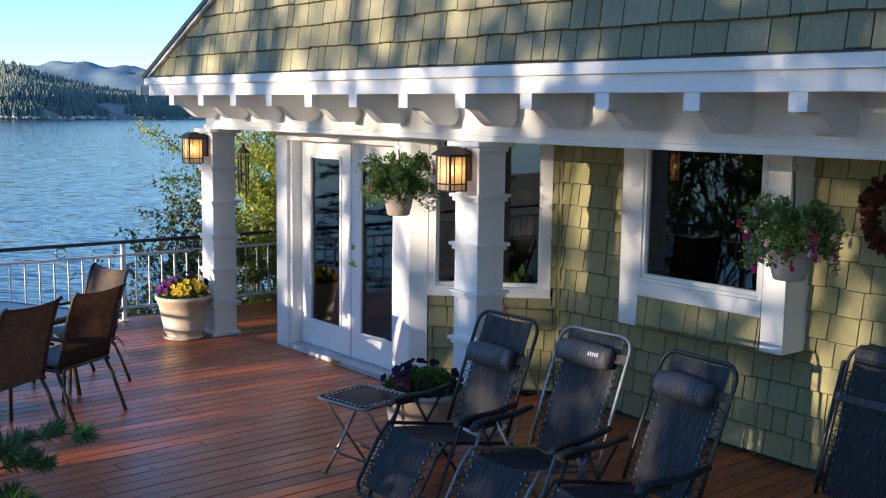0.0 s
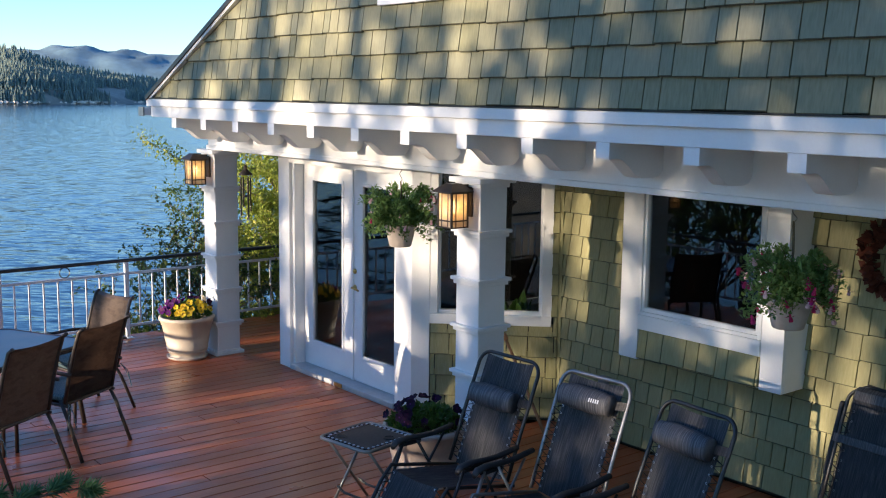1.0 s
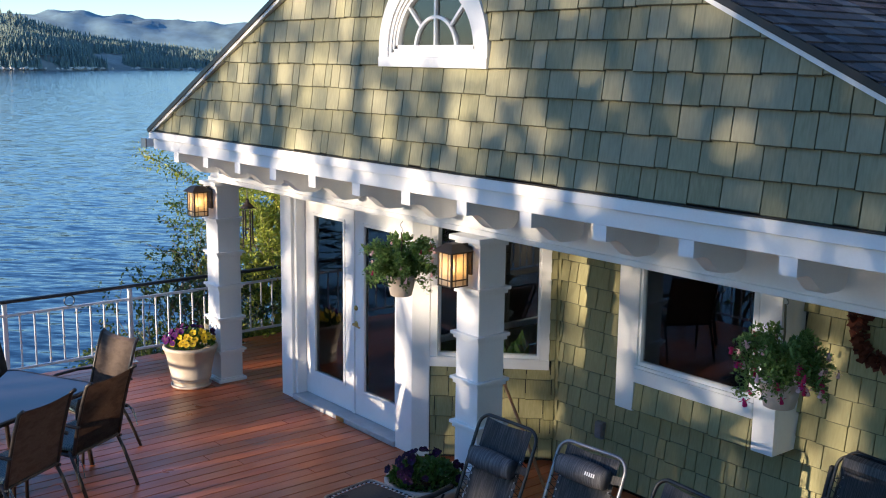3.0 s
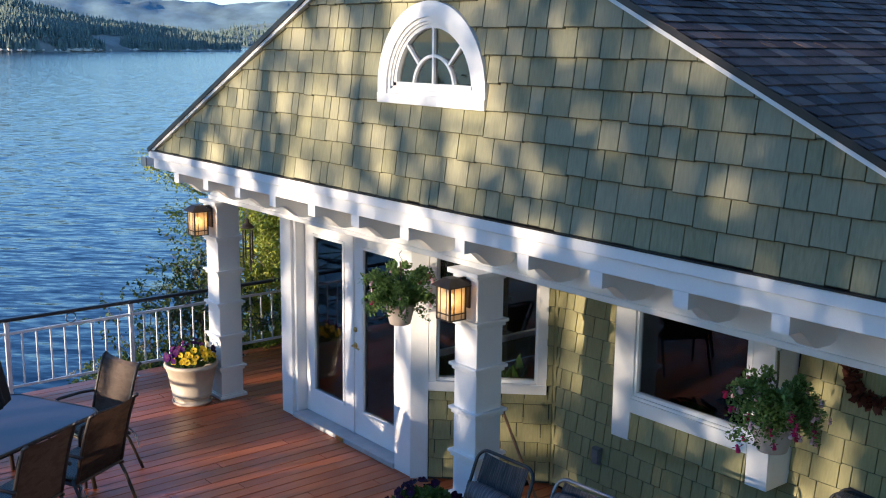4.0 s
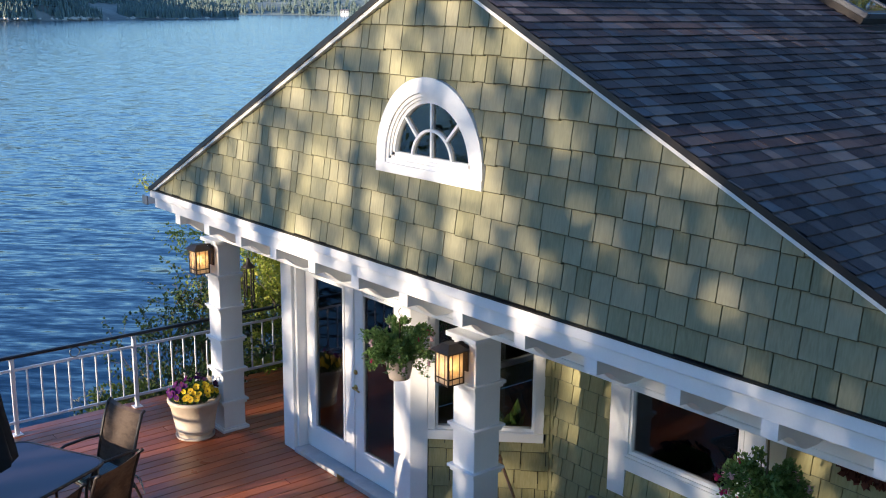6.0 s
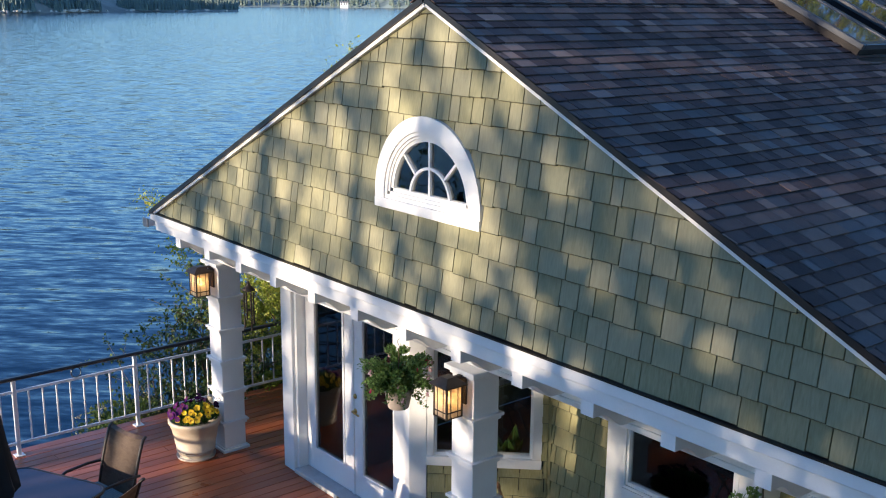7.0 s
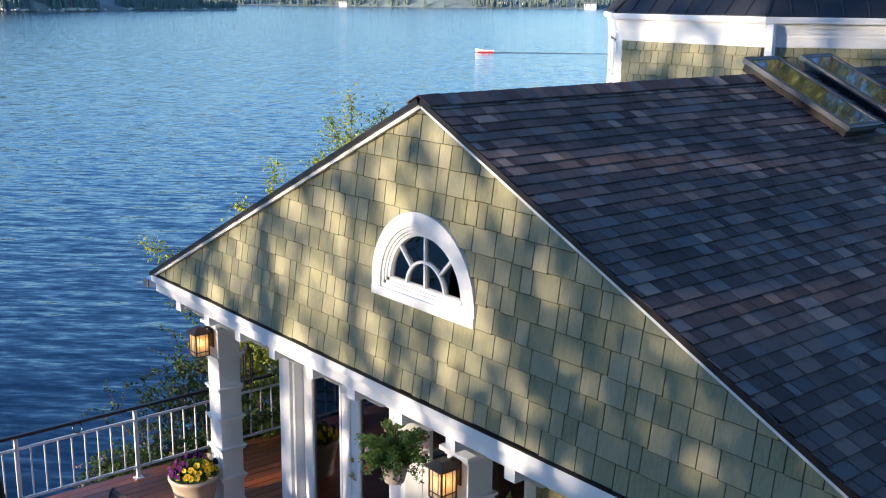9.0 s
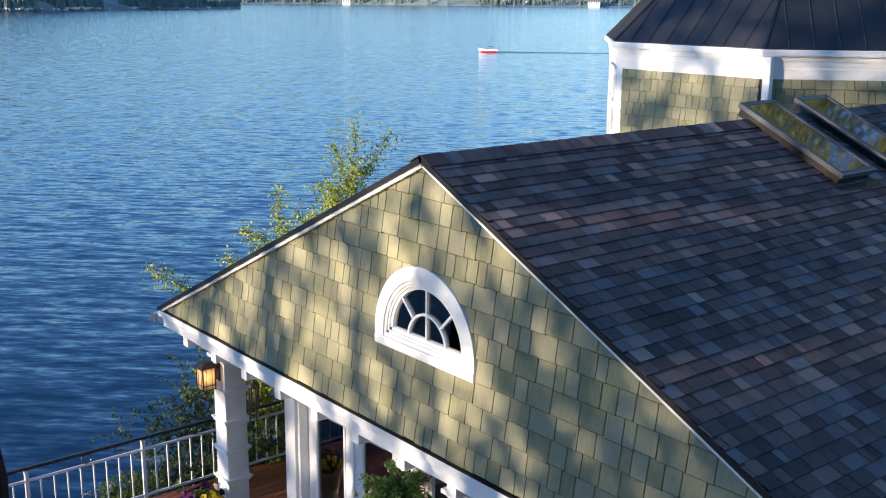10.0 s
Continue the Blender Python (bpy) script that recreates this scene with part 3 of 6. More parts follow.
for a in (45, 135):
    bm = bmesh.new()
    c, s = math.cos(radians(a)), math.sin(radians(a))
    prism(bm, [(0.25, -0.010), (0.45, -0.010), (0.45, 0.010), (0.25, 0.010)], lambda u, v, w: (u * c - v * s, -0.0045 + w, u * s + v * c), 0.022)
    part("muntin_spoke", fix(bm), WHITE, arch)
bm = bmesh.new()
prism(bm, [(0.46 * math.cos(math.pi * i / 24), 0.46 * math.sin(math.pi * i / 24)) for i in range(25)], lambda u, v, w: (u, 0.016 + w, v + 0.01), 0.005)
pane = part("pane", fix(bm), GLASS, arch)
pane.visible_shadow = False
part("attic_box", boxes((-0.6, 0.6, 1.6, 1.65, -0.4, 0.6)), INTERIOR, arch)

# ---- roof ----
roof = empty("roof", Matrix(), "dark grey architectural asphalt shingle gable roof", "roof", "", "structure")
ROOF_Y0, ROOF_Y1 = -0.075, 7.6
ang = math.atan(SLOPE)
ca, sa = math.cos(ang), math.sin(ang)
EAVE = (HALF + 0.06) / ca


def slope_m(side):
    """Local u down the slope, v along the ridge (towards +y), w out of the roof."""
    return Matrix(((side * ca, 0, side * sa, RIDGE_X), (0, 1, 0, 0), (-sa, 0, ca, RIDGE_Z + 0.0), (0, 0, 0, 1)))


for side in (1, -1):
    bm = bmesh.new()
    box(bm, 0.0, EAVE, ROOF_Y0 + 0.02, ROOF_Y1, -0.05, 0.0)
    bm.transform(slope_m(side))
    fix(bm)
    part("roof_deck", bm, ROOFING, roof)
    bm = bmesh.new()
    box(bm, 0.02, EAVE, ROOF_Y0 - 0.004, ROOF_Y0 + 0.05, -0.030, 0.012)
    bm.transform(slope_m(side))
    fix(bm)
    part("drip_edge", bm, DRIP, roof)
    bm = bmesh.new()
    box(bm, 0.03, EAVE - 0.05, ROOF_Y0 + 0.012, 0.03, -0.060, -0.031)
    bm.transform(slope_m(side))
    fix(bm)
    part("rake_board", bm, WHITE, roof)

tab_meshes = []
for i in range(6):
    bm = bmesh.new()
    w = 0.075 + 0.025 * i
    vs = box(bm, 0, 0.150, 0, w, 0.0, 0.004)
    for v in vs:
        if v.co.x > 0.08:
            v.co.z += 0.013
    me = bpy.data.meshes.new("roof_shingle")
    bm.to_mesh(me)
    bm.free()
    me.materials.append(ROOFING)
    tab_meshes.append((w, me))

EXPO = 0.110
rows = int(EAVE / EXPO)
rng = random.Random(5)
near_tabs = 0
far_bm = bmesh.new()
M = slope_m(1)
for r in range(rows):
    u = 0.03 + r * EXPO
    v = ROOF_Y0 - rng.uniform(0, 0.2)
    while v < ROOF_Y1:
        w, me = tab_meshes[rng.randrange(6)]
        lift = rng.choice((0.0, 0.0, 0.001, 0.002))
        if v >= ROOF_Y0 - 0.01 and v + w < 3.1 and 10 <= r < 40 and near_tabs < 300:
            ob = new("roof_shingle", me)
            ob.parent = roof
            ob.matrix_local = M @ Matrix.Translation((u, v, 0.003 + lift)) @ Matrix.Diagonal((1, (w - 0.006) / w, 1, 1))
            near_tabs += 1
        else:
            a, b = max(v, ROOF_Y0), min(v + w, ROOF_Y1)
            if b - a > 0.02:
                z0 = 0.003 + lift
                q = [far_bm.verts.new(M @ Vector(p)) for p in ((u, a, z0 + 0.004), (u + 0.150, a, z0 + 0.017), (u + 0.150, b - 0.006, z0 + 0.017), (u, b - 0.006, z0 + 0.004),
                                                              (u + 0.150, a, z0), (u + 0.150, b - 0.006, z0))]
                far_bm.faces.new((q[0], q[1], q[2], q[3]))
                far_bm.faces.new((q[1], q[4], q[5], q[2]))
        v += w
tagged(part("roof_shingles_upper", far_bm, ROOFING, roof), kind="stuff")

# ridge caps
bm = bmesh.new()
box(bm, -0.0, 0.15, 0, 0.20, 0.008, 0.016)
box(bm, -0.0, 0.15, 0, 0.20, 0.008, 0.016)
half = len(bm.verts) // 2
for i, v in enumerate(bm.verts):
    s = 1 if i < 8 else -1
    x, z = v.co.x, v.co.z
    v.co.x, v.co.z = s * (x * ca + z * sa), -x * sa + z * ca
fix(bm)
capme = bpy.data.meshes.new("ridge_cap")
bm.to_mesh(capme)
bm.free()
capme.materials.append(ROOFING)
y = ROOF_Y0 - 0.01
while y < ROOF_Y1 - 0.2:
    ob = new("ridge_cap", capme)
    ob.parent = roof
    ob.matrix_local = pose(RIDGE_X, y, RIDGE_Z + 0.012 + 0.003 * rng.random(), 1.6, 0, 0)
    y += 0.145

# ---- doors, windows and trim ----
BRASS = surface("aged_brass", (0.45, 0.30, 0.10), 0.3, 0.15, 30.0, metal=1.0, bump_s=0.03)
THRESH = surface("worn_grey_threshold", (0.42, 0.43, 0.44), 0.45, 0.15, 8.0, metal=0.2)


def pane_part(parent, x0, x1, y, z0, z1, name="pane"):
    ob = part(name, boxes((x0, x1, y, y + 0.006, z0, z1)), GLASS, parent)
    ob.visible_shadow = False
    return ob


# french doors
door_1 = empty("door_1", pose(0, 0.938, 0), "pair of closed white glazed french doors", "door", "", "structure")
LEAF_Z0, LEAF_Z1 = 0.06, 2.155
for x0, x1, gx0, gx1 in ((-3.228, -2.335, -3.048, -2.503), (-2.318, -1.447, -2.152, -1.622)):
    z0, z1 = 0.325, 2.0
    bm = boxes((x0, gx0, 0, 0.045, LEAF_Z0, LEAF_Z1), (gx1, x1, 0, 0.045, LEAF_Z0, LEAF_Z1), (gx0, gx1, 0, 0.045, LEAF_Z0, z0), (gx0, gx1, 0, 0.045, z1, LEAF_Z1))
    leaf = part("leaf", bm, WHITE, door_1)
    bead = boxes((gx0 - 0.022, gx0 + 0.008, -0.012, 0.002, z0 - 0.022, z1 + 0.022), (gx1 - 0.008, gx1 + 0.022, -0.012, 0.002, z0 - 0.022, z1 + 0.022),
                 (gx0 + 0.008, gx1 - 0.008, -0.012, 0.002, z0 - 0.022, z0 + 0.008), (gx0 + 0.008, gx1 - 0.008, -0.012, 0.002, z1 - 0.008, z1 + 0.022), bevel=0.003)
    part("glazing_bead", bead, WHITE, leaf)
    pane_part(leaf, gx0, gx1, 0.018, z0, z1)
part("astragal", boxes((-2.348, -2.305, -0.016, 0.0, LEAF_Z0, LEAF_Z1), bevel=0.004), WHITE, door_1)
bm = bmesh.new()
lathe(bm, [(0.028, 0), (0.030, 0.006), (0.022, 0.012), (0.012, 0.014), (0.012, 0.045), (0.008, 0.05)], 16)
bm.transform(Matrix.Translation((-2.285, -0.001, 0.995)) @ Matrix.Rotation(radians(90), 4, "X"))
tube(bm, [(-2.285, -0.045, 0.995), (-2.24, -0.05, 0.995), (-2.195, -0.045, 0.988), (-2.175, -0.04, 0.98)], 0.009, 8)
part("lever_handle", bm, BRASS, door_1, "brass lever handle", True)
bm = bmesh.new()
lathe(bm, [(0.026, 0), (0.026, 0.01), (0.018, 0.018), (0.006, 0.02)], 16)
bm.transform(Matrix.Translation((-2.285, -0.001, 1.157)) @ Matrix.Rotation(radians(90), 4, "X"))
part("deadbolt", bm, BRASS, door_1, "brass deadbolt", True)
part("threshold", boxes((-3.25, -1.43, -0.17, 0.085, 0.0, 0.055), bevel=0.006), THRESH, door_1, "worn grey metal door sill")
part("door_step", boxes((-2.40, -2.27, -0.18, -0.168, 0.012, 0.05)), BRASS, door_1)

trim_door = empty("trim_door", pose(0, 0, 0), "wide white casing round the french doors", "trim", "", "structure")
part("casing_left", boxes((-3.488, -3.275, DOOR_Y - 0.012, DOOR_Y + 0.04, 0, 2.255), bevel=0.004), WHITE, trim_door)
part("jamb_left", boxes((-3.277, -3.230, DOOR_Y + 0.025, DOOR_Y + 0.19, 0, 2.255), bevel=0.003), WHITE, trim_door)
part("casing_right", boxes((-1.435, A_PT.x + 0.006, DOOR_Y - 0.012, DOOR_Y + 0.04, 0, 2.40), bevel=0.004), WHITE, trim_door)
part("jamb_right", boxes((-1.447, -1.421, DOOR_Y + 0.025, DOOR_Y + 0.19, 0, 2.255)), WHITE, trim_door)
part("head_casing", boxes((-3.28, -1.43, DOOR_Y - 0.008, DOOR_Y + 0.04, 2.165, 2.44)), WHITE, trim_door)

# angled window: local x along the wall, y into the house
AB_M = Matrix.Translation(A_PT) @ Matrix.Rotation(math.atan2(AB.y, AB.x), 4, "Z")
window_1 = empty("window_1", AB_M, "white framed picture window in the angled wall", "window", "", "structure")
W0, W1 = 0.23, AB_LEN - 0.17
part("corner_board", boxes((0.0, 0.165, -0.030, 0.002, 0, 2.44), bevel=0.003), WHITE, window_1)
part("casing_right", boxes((W1 - 0.005, W1 + 0.085, -0.034, 0.002, 0.865, 2.40), bevel=0.003), WHITE, window_1)
part("casing_left", boxes((0.165, W0 + 0.005, -0.026, 0.002, 0.90, 2.40), bevel=0.003), WHITE, window_1)
part("window_sill", boxes((0.166, W1 + 0.085, -0.045, 0.004, 0.865, 0.955), bevel=0.004), WHITE, window_1)
part("window_frame", boxes((W0, W0 + 0.028, 0.0, 0.06, 0.955, 2.30), (W1 - 0.028, W1, 0.0, 0.06, 0.955, 2.30), (W0 + 0.028, W1 - 0.028, 0.0, 0.06, 0.955, 0.985)), WHITE, window_1)
pane_part(window_1, W0 + 0.02, W1 - 0.02, 0.03, 0.97, 2.30)

# box bay
BX0, BX1, BY, BZ = 0.68, 2.156, 1.44, 0.855
window_2 = empty("window_2", pose(0, BY, 0), "projecting box window with white corner boards and shingle apron", "window", "", "structure")
part("bay_box", boxes((BX0 + 0.02, 0.885, 0.02, WALL_Y - BY - 0.005, BZ + 0.01, 2.46), (1.95, BX1 - 0.02, 0.02, WALL_Y - BY - 0.005, BZ + 0.01, 2.46),
                      (0.885, 1.95, 0.02, WALL_Y - BY - 0.005, BZ + 0.01, 1.20), (0.885, 1.95, 0.02, WALL_Y - BY - 0.005, 2.36, 2.46)), FELT, window_2)
part("corner_board_left", boxes((BX0, 0.865, 0.0, 0.03, BZ - 0.01, 2.46), (BX0, BX0 + 0.025, 0.03, WALL_Y - BY - 0.004, BZ - 0.01, 2.46), bevel=0.002), WHITE, window_2)
part("corner_board_right", boxes((1.976, BX1, 0.0, 0.03, BZ, 2.46), (BX1 - 0.025, BX1 + 0.001, 0.03, WALL_Y - BY - 0.004, BZ, 2.46), bevel=0.002), WHITE, window_2)
part("box_underside", boxes((BX0 + 0.03, BX1 - 0.03, 0.03, WALL_Y - BY - 0.01, BZ + 0.001, BZ + 0.012)), WHITE, window_2)
part("window_sill", boxes((0.866, 1.975, -0.012, 0.03, 1.09, 1.205), bevel=0.004), WHITE, window_2)
part("window_frame", boxes((0.866, 0.888, -0.004, 0.05, 1.206, 2.40), (1.944, 1.975, -0.004, 0.05, 1.206, 2.40), (0.889, 1.943, -0.004, 0.05, 1.206, 1.232), bevel=0.003), WHITE, window_2)
part("sash", boxes((0.888, 0.913, 0.012, 0.06, 1.232, 2.40), (1.917, 1.944, 0.012, 0.06, 1.232, 2.40), (0.913, 1.917, 0.012, 0.06, 1.232, 1.262), bevel=0.003), WHITE, window_2)
pane_part(window_2, 0.905, 1.925, 0.035, 1.25, 2.40)

# gutter end at the left eave
bm = bmesh.new()
box(bm, -5.02, -4.905, -0.05, 6.5, 2.61, 2.70)
gutter = structure(done("trim_gutter", bm, WHITE_METAL), "white metal eaves gutter along the roof edge", "gutter")
part("end_cap", boxes((-5.028, -4.90, -0.062, -0.045, 2.603, 2.705), bevel=0.003), STEEL_GREY, gutter)

# ---- skylights ----
SKYLIGHT_FRAME = surface("bronze_skylight_frame", (0.11, 0.115, 0.125), 0.4, 0.15, 6.0, metal=0.4, bump_s=0.04)


def skylight_reflect():
    m, nt, b = node_material("skylight_glass")
    b.inputs["Base Color"].default_value = (0.03, 0.035, 0.035, 1)
    b.inputs["Roughness"].default_value = 0.06
    b.inputs["Specular IOR Level"].default_value = 0.9
    b.inputs["Coat Weight"].default_value = 0.6
    n = noise_tex(nt, coords(nt, (1, 1, 1), "World"), 3.0, 3)
    bump(nt, b, n, 0.03, 0.01)
    return m


SKYGLASS = skylight_reflect()


def skylight(u0, v0):
    """Local u down the slope, v along the ridge."""
    e = empty("skylight", slope_m(1) @ Matrix.Translation((u0, v0, 0)), "bronze framed fixed skylight on the shingle roof", "skylight", "skylights on the roof")
    L, W, Hh = 1.31, 0.58, 0.135
    part("curb", boxes((0.03, L - 0.03, 0.03, W - 0.03, 0, Hh - 0.05)), DRIP, e)
    part("frame", boxes((0, L, 0, 0.045, Hh - 0.055, Hh), (0, L, W - 0.045, W, Hh - 0.055, Hh), (0, 0.045, 0.045, W - 0.045, Hh - 0.055, Hh), (L - 0.06, L, 0.045, W - 0.045, Hh - 0.055, Hh), bevel=0.006), SKYLIGHT_FRAME, e)
    part("pane", boxes((0.045, L - 0.06, 0.045, W - 0.045, Hh - 0.03, Hh - 0.012)), SKYGLASS, e)
    part("flashing", boxes((L - 0.02, L + 0.14, -0.06, W + 0.06, 0.012, 0.018)), DRIP, e)
    return e


skylight(-0.16, 3.97)
skylight(-0.16, 4.93)

# ---- octagonal tower behind the ridge ----
TW_Y = 7.8
tower = empty("tower", pose(0, 0, 0), "shingled octagonal tower with black standing seam roof", "tower")
S = 2.62
R_IN = S / 2 * (1 + math.sqrt(2))
TC = Vector((-2.34 - S / 2, TW_Y + R_IN, 0))


def octagon(r_in):
    ro = r_in / math.cos(math.pi / 8)
    return [TC + Vector((ro * math.cos(radians(-112.5 + 45 * i)), ro * math.sin(radians(-112.5 + 45 * i)), 0)) for i in range(8)]


bm = bmesh.new()
prism(bm, [(p.x, p.y) for p in octagon(R_IN)], lambda u, v, w: (u, v, 1.0 + w), 4.3)
part("body", fix(bm), FELT, tower)
for nm, r, z0, z1 in (("frieze", 0.03, 5.24, 5.50), ("frieze_bead", 0.042, 5.36, 5.385), ("upper_fascia", 0.048, 5.41, 5.49), ("crown_mould", 0.06, 5.48, 5.56), ("gutter", 0.13, 5.555, 5.645)):
    bm = bmesh.new()
    prism(bm, [(p.x, p.y) for p in octagon(R_IN + r)], lambda u, v, w: (u, v, z0 + w), z1 - z0)
    if nm != "frieze_bead":
        bmesh.ops.bevel(bm, geom=[e for e in bm.edges if abs(e.verts[0].co.z - e.verts[1].co.z) < 1e-4], offset=0.012, segments=2, affect="EDGES")
    part(nm, fix(bm), WHITE, tower)
bm = bmesh.new()
eave, apex = octagon(R_IN + 0.10), TC + Vector((0, 0, 5.65 + 3.4))
ev = [bm.verts.new((p.x, p.y, 5.66)) for p in eave]
lo = [bm.verts.new((p.x, p.y, 5.61)) for p in eave]
ap = bm.verts.new(apex)
for i in range(8):
    bm.faces.new((ev[i], ev[(i + 1) % 8], ap))
    bm.faces.new((lo[i], lo[(i + 1) % 8], ev[(i + 1) % 8], ev[i]))
part("metal_roof", fix(bm), SEAM_METAL, tower)
for i in (7, 0, 1):
    a, b = eave[i], eave[(i + 1) % 8]
    for k in range(1, 8):
        f = k / 8
        p = a.lerp(b, f)
        p = Vector((p.x, p.y, 5.665))
        mid = a.lerp(b, 0.5)
        up = (apex - Vector((mid.x, mid.y, 5.66)))
        reach = 1 - abs(f - 0.5) * 2
        bm = bmesh.new()
        tube(bm, [p, p + up * max(0.05, reach)], 0.014, 4)
        part("seam", bm, SEAM_METAL, tower)
for i in (0, 1):
    bm = bmesh.new()
    tube(bm, [Vector((eave[i].x, eave[i].y, 5.67)), apex], 0.03, 6)
    part("hip_cap", bm, SEAM_METAL, tower)
oc = octagon(R_IN + 0.012)
for i in (0, 1):
    d = (oc[(i + 1) % 8] - oc[i]).normalized()
    ang_z = math.atan2(d.y, d.x)
    bm = boxes((-0.005, 0.10, -0.02, 0.03, 1.0, 5.26), bevel=0.003)
    bm.transform(Matrix.Translation(oc[i]) @ Matrix.Rotation(ang_z, 4, "Z"))
    part("corner_board", bm, WHITE, tower)
bm = boxes((0.06, 0.17, -0.10, -0.015, 1.0, 5.55), bevel=0.008)
bm.transform(Matrix.Translation(oc[1]))
part("downspout", bm, WHITE_METAL, tower, "white square downspout")
# windows in the lakeward face
d = (oc[0] - oc[7]).normalized()
MW = Matrix.Translation(oc[7]) @ Matrix.Rotation(math.atan2(d.y, d.x), 4, "Z")
for x0, x1 in ((0.35, 1.25), (1.37, 2.27)):
    bm = boxes((x0, x0 + 0.09, -0.03, 0.03, 3.4, 5.2), (x1 - 0.09, x1, -0.03, 0.03, 3.4, 5.2), (x0 + 0.09, x1 - 0.09, -0.03, 0.03, 4.55, 4.66), (x0 + 0.09, x1 - 0.09, -0.03, 0.03, 5.1, 5.2))
    bm.transform(MW)
    win = part("window", bm, WHITE, tower)
    bm = boxes((x0 + 0.09, x1 - 0.09, -0.012, -0.006, 3.4, 5.1))
    bm.transform(MW)
    part("pane", bm, SKYGLASS, win)
bm = boxes((2.27, S, -0.012, 0.02, 1.0, 5.26), (0, 0.35, -0.012, 0.02, 1.0, 5.26))
bm.transform(MW)
part("white_panel", bm, WHITE, tower)
rng = random.Random(21)
for i in (0, 1):
    d = (oc[(i + 1) % 8] - oc[i]).normalized()
    M = Matrix.Translation(oc[i] + Vector((0, 0, 0))) @ Matrix.Rotation(math.atan2(d.y, d.x), 4, "Z") @ Matrix.Translation((0, -0.002, 0))
    bm = bmesh.new()
    for u, w, z, h in shingle_field(0.10, S - 0.04, 4.0, 5.20, rng, 0.185, 0.09, 0.22):
        add_shingle(tower, SAGE, u, w, z, min(h, 5.24 - z), (), M, bm)
    tagged(part("tower_shingles", bm, SAGE, tower), kind="stuff")

# ---- lanterns ----
def amber_glass():
    m, nt, b = node_material("amber_panel")
    nt.nodes.remove(b)
    df = nt.nodes.new("ShaderNodeBsdfDiffuse")
    tl = nt.nodes.new("ShaderNodeBsdfTranslucent")
    tr = nt.nodes.new("ShaderNodeBsdfTransparent")
    vec = coords(nt, (1, 1, 1), "World")
    c = ramp(nt, noise_tex(nt, vec, 25, 3), [(0.3, (0.88, 0.72, 0.50)), (0.7, (0.96, 0.88, 0.72))])
    for k in (df, tl, tr):
        nt.links.new(c, k.inputs["Color"])
    m1, m2 = nt.nodes.new("ShaderNodeMixShader"), nt.nodes.new("ShaderNodeMixShader")
    m1.inputs[0].default_value, m2.inputs[0].default_value = 0.45, 0.3
    nt.links.new(df.outputs[0], m1.inputs[1])
    nt.links.new(tl.outputs[0], m1.inputs[2])
    nt.links.new(m1.outputs[0], m2.inputs[1])
    nt.links.new(tr.outputs[0], m2.inputs[2])
    nt.links.new(m2.outputs[0], nt.nodes["Material Output"].inputs["Surface"])
    return m


AMBER = amber_glass()
BRONZE = surface("dark_bronze", (0.07, 0.052, 0.040), 0.5, 0.2, 18.0, metal=0.4, bump_s=0.05)


def bulb_glow():
    m, nt, b = node_material("warm_bulb")
    b.inputs["Emission Color"].default_value = (1.0, 0.72, 0.34, 1)
    b.inputs["Emission Strength"].default_value = 9.0
    return m


BULB = bulb_glow()


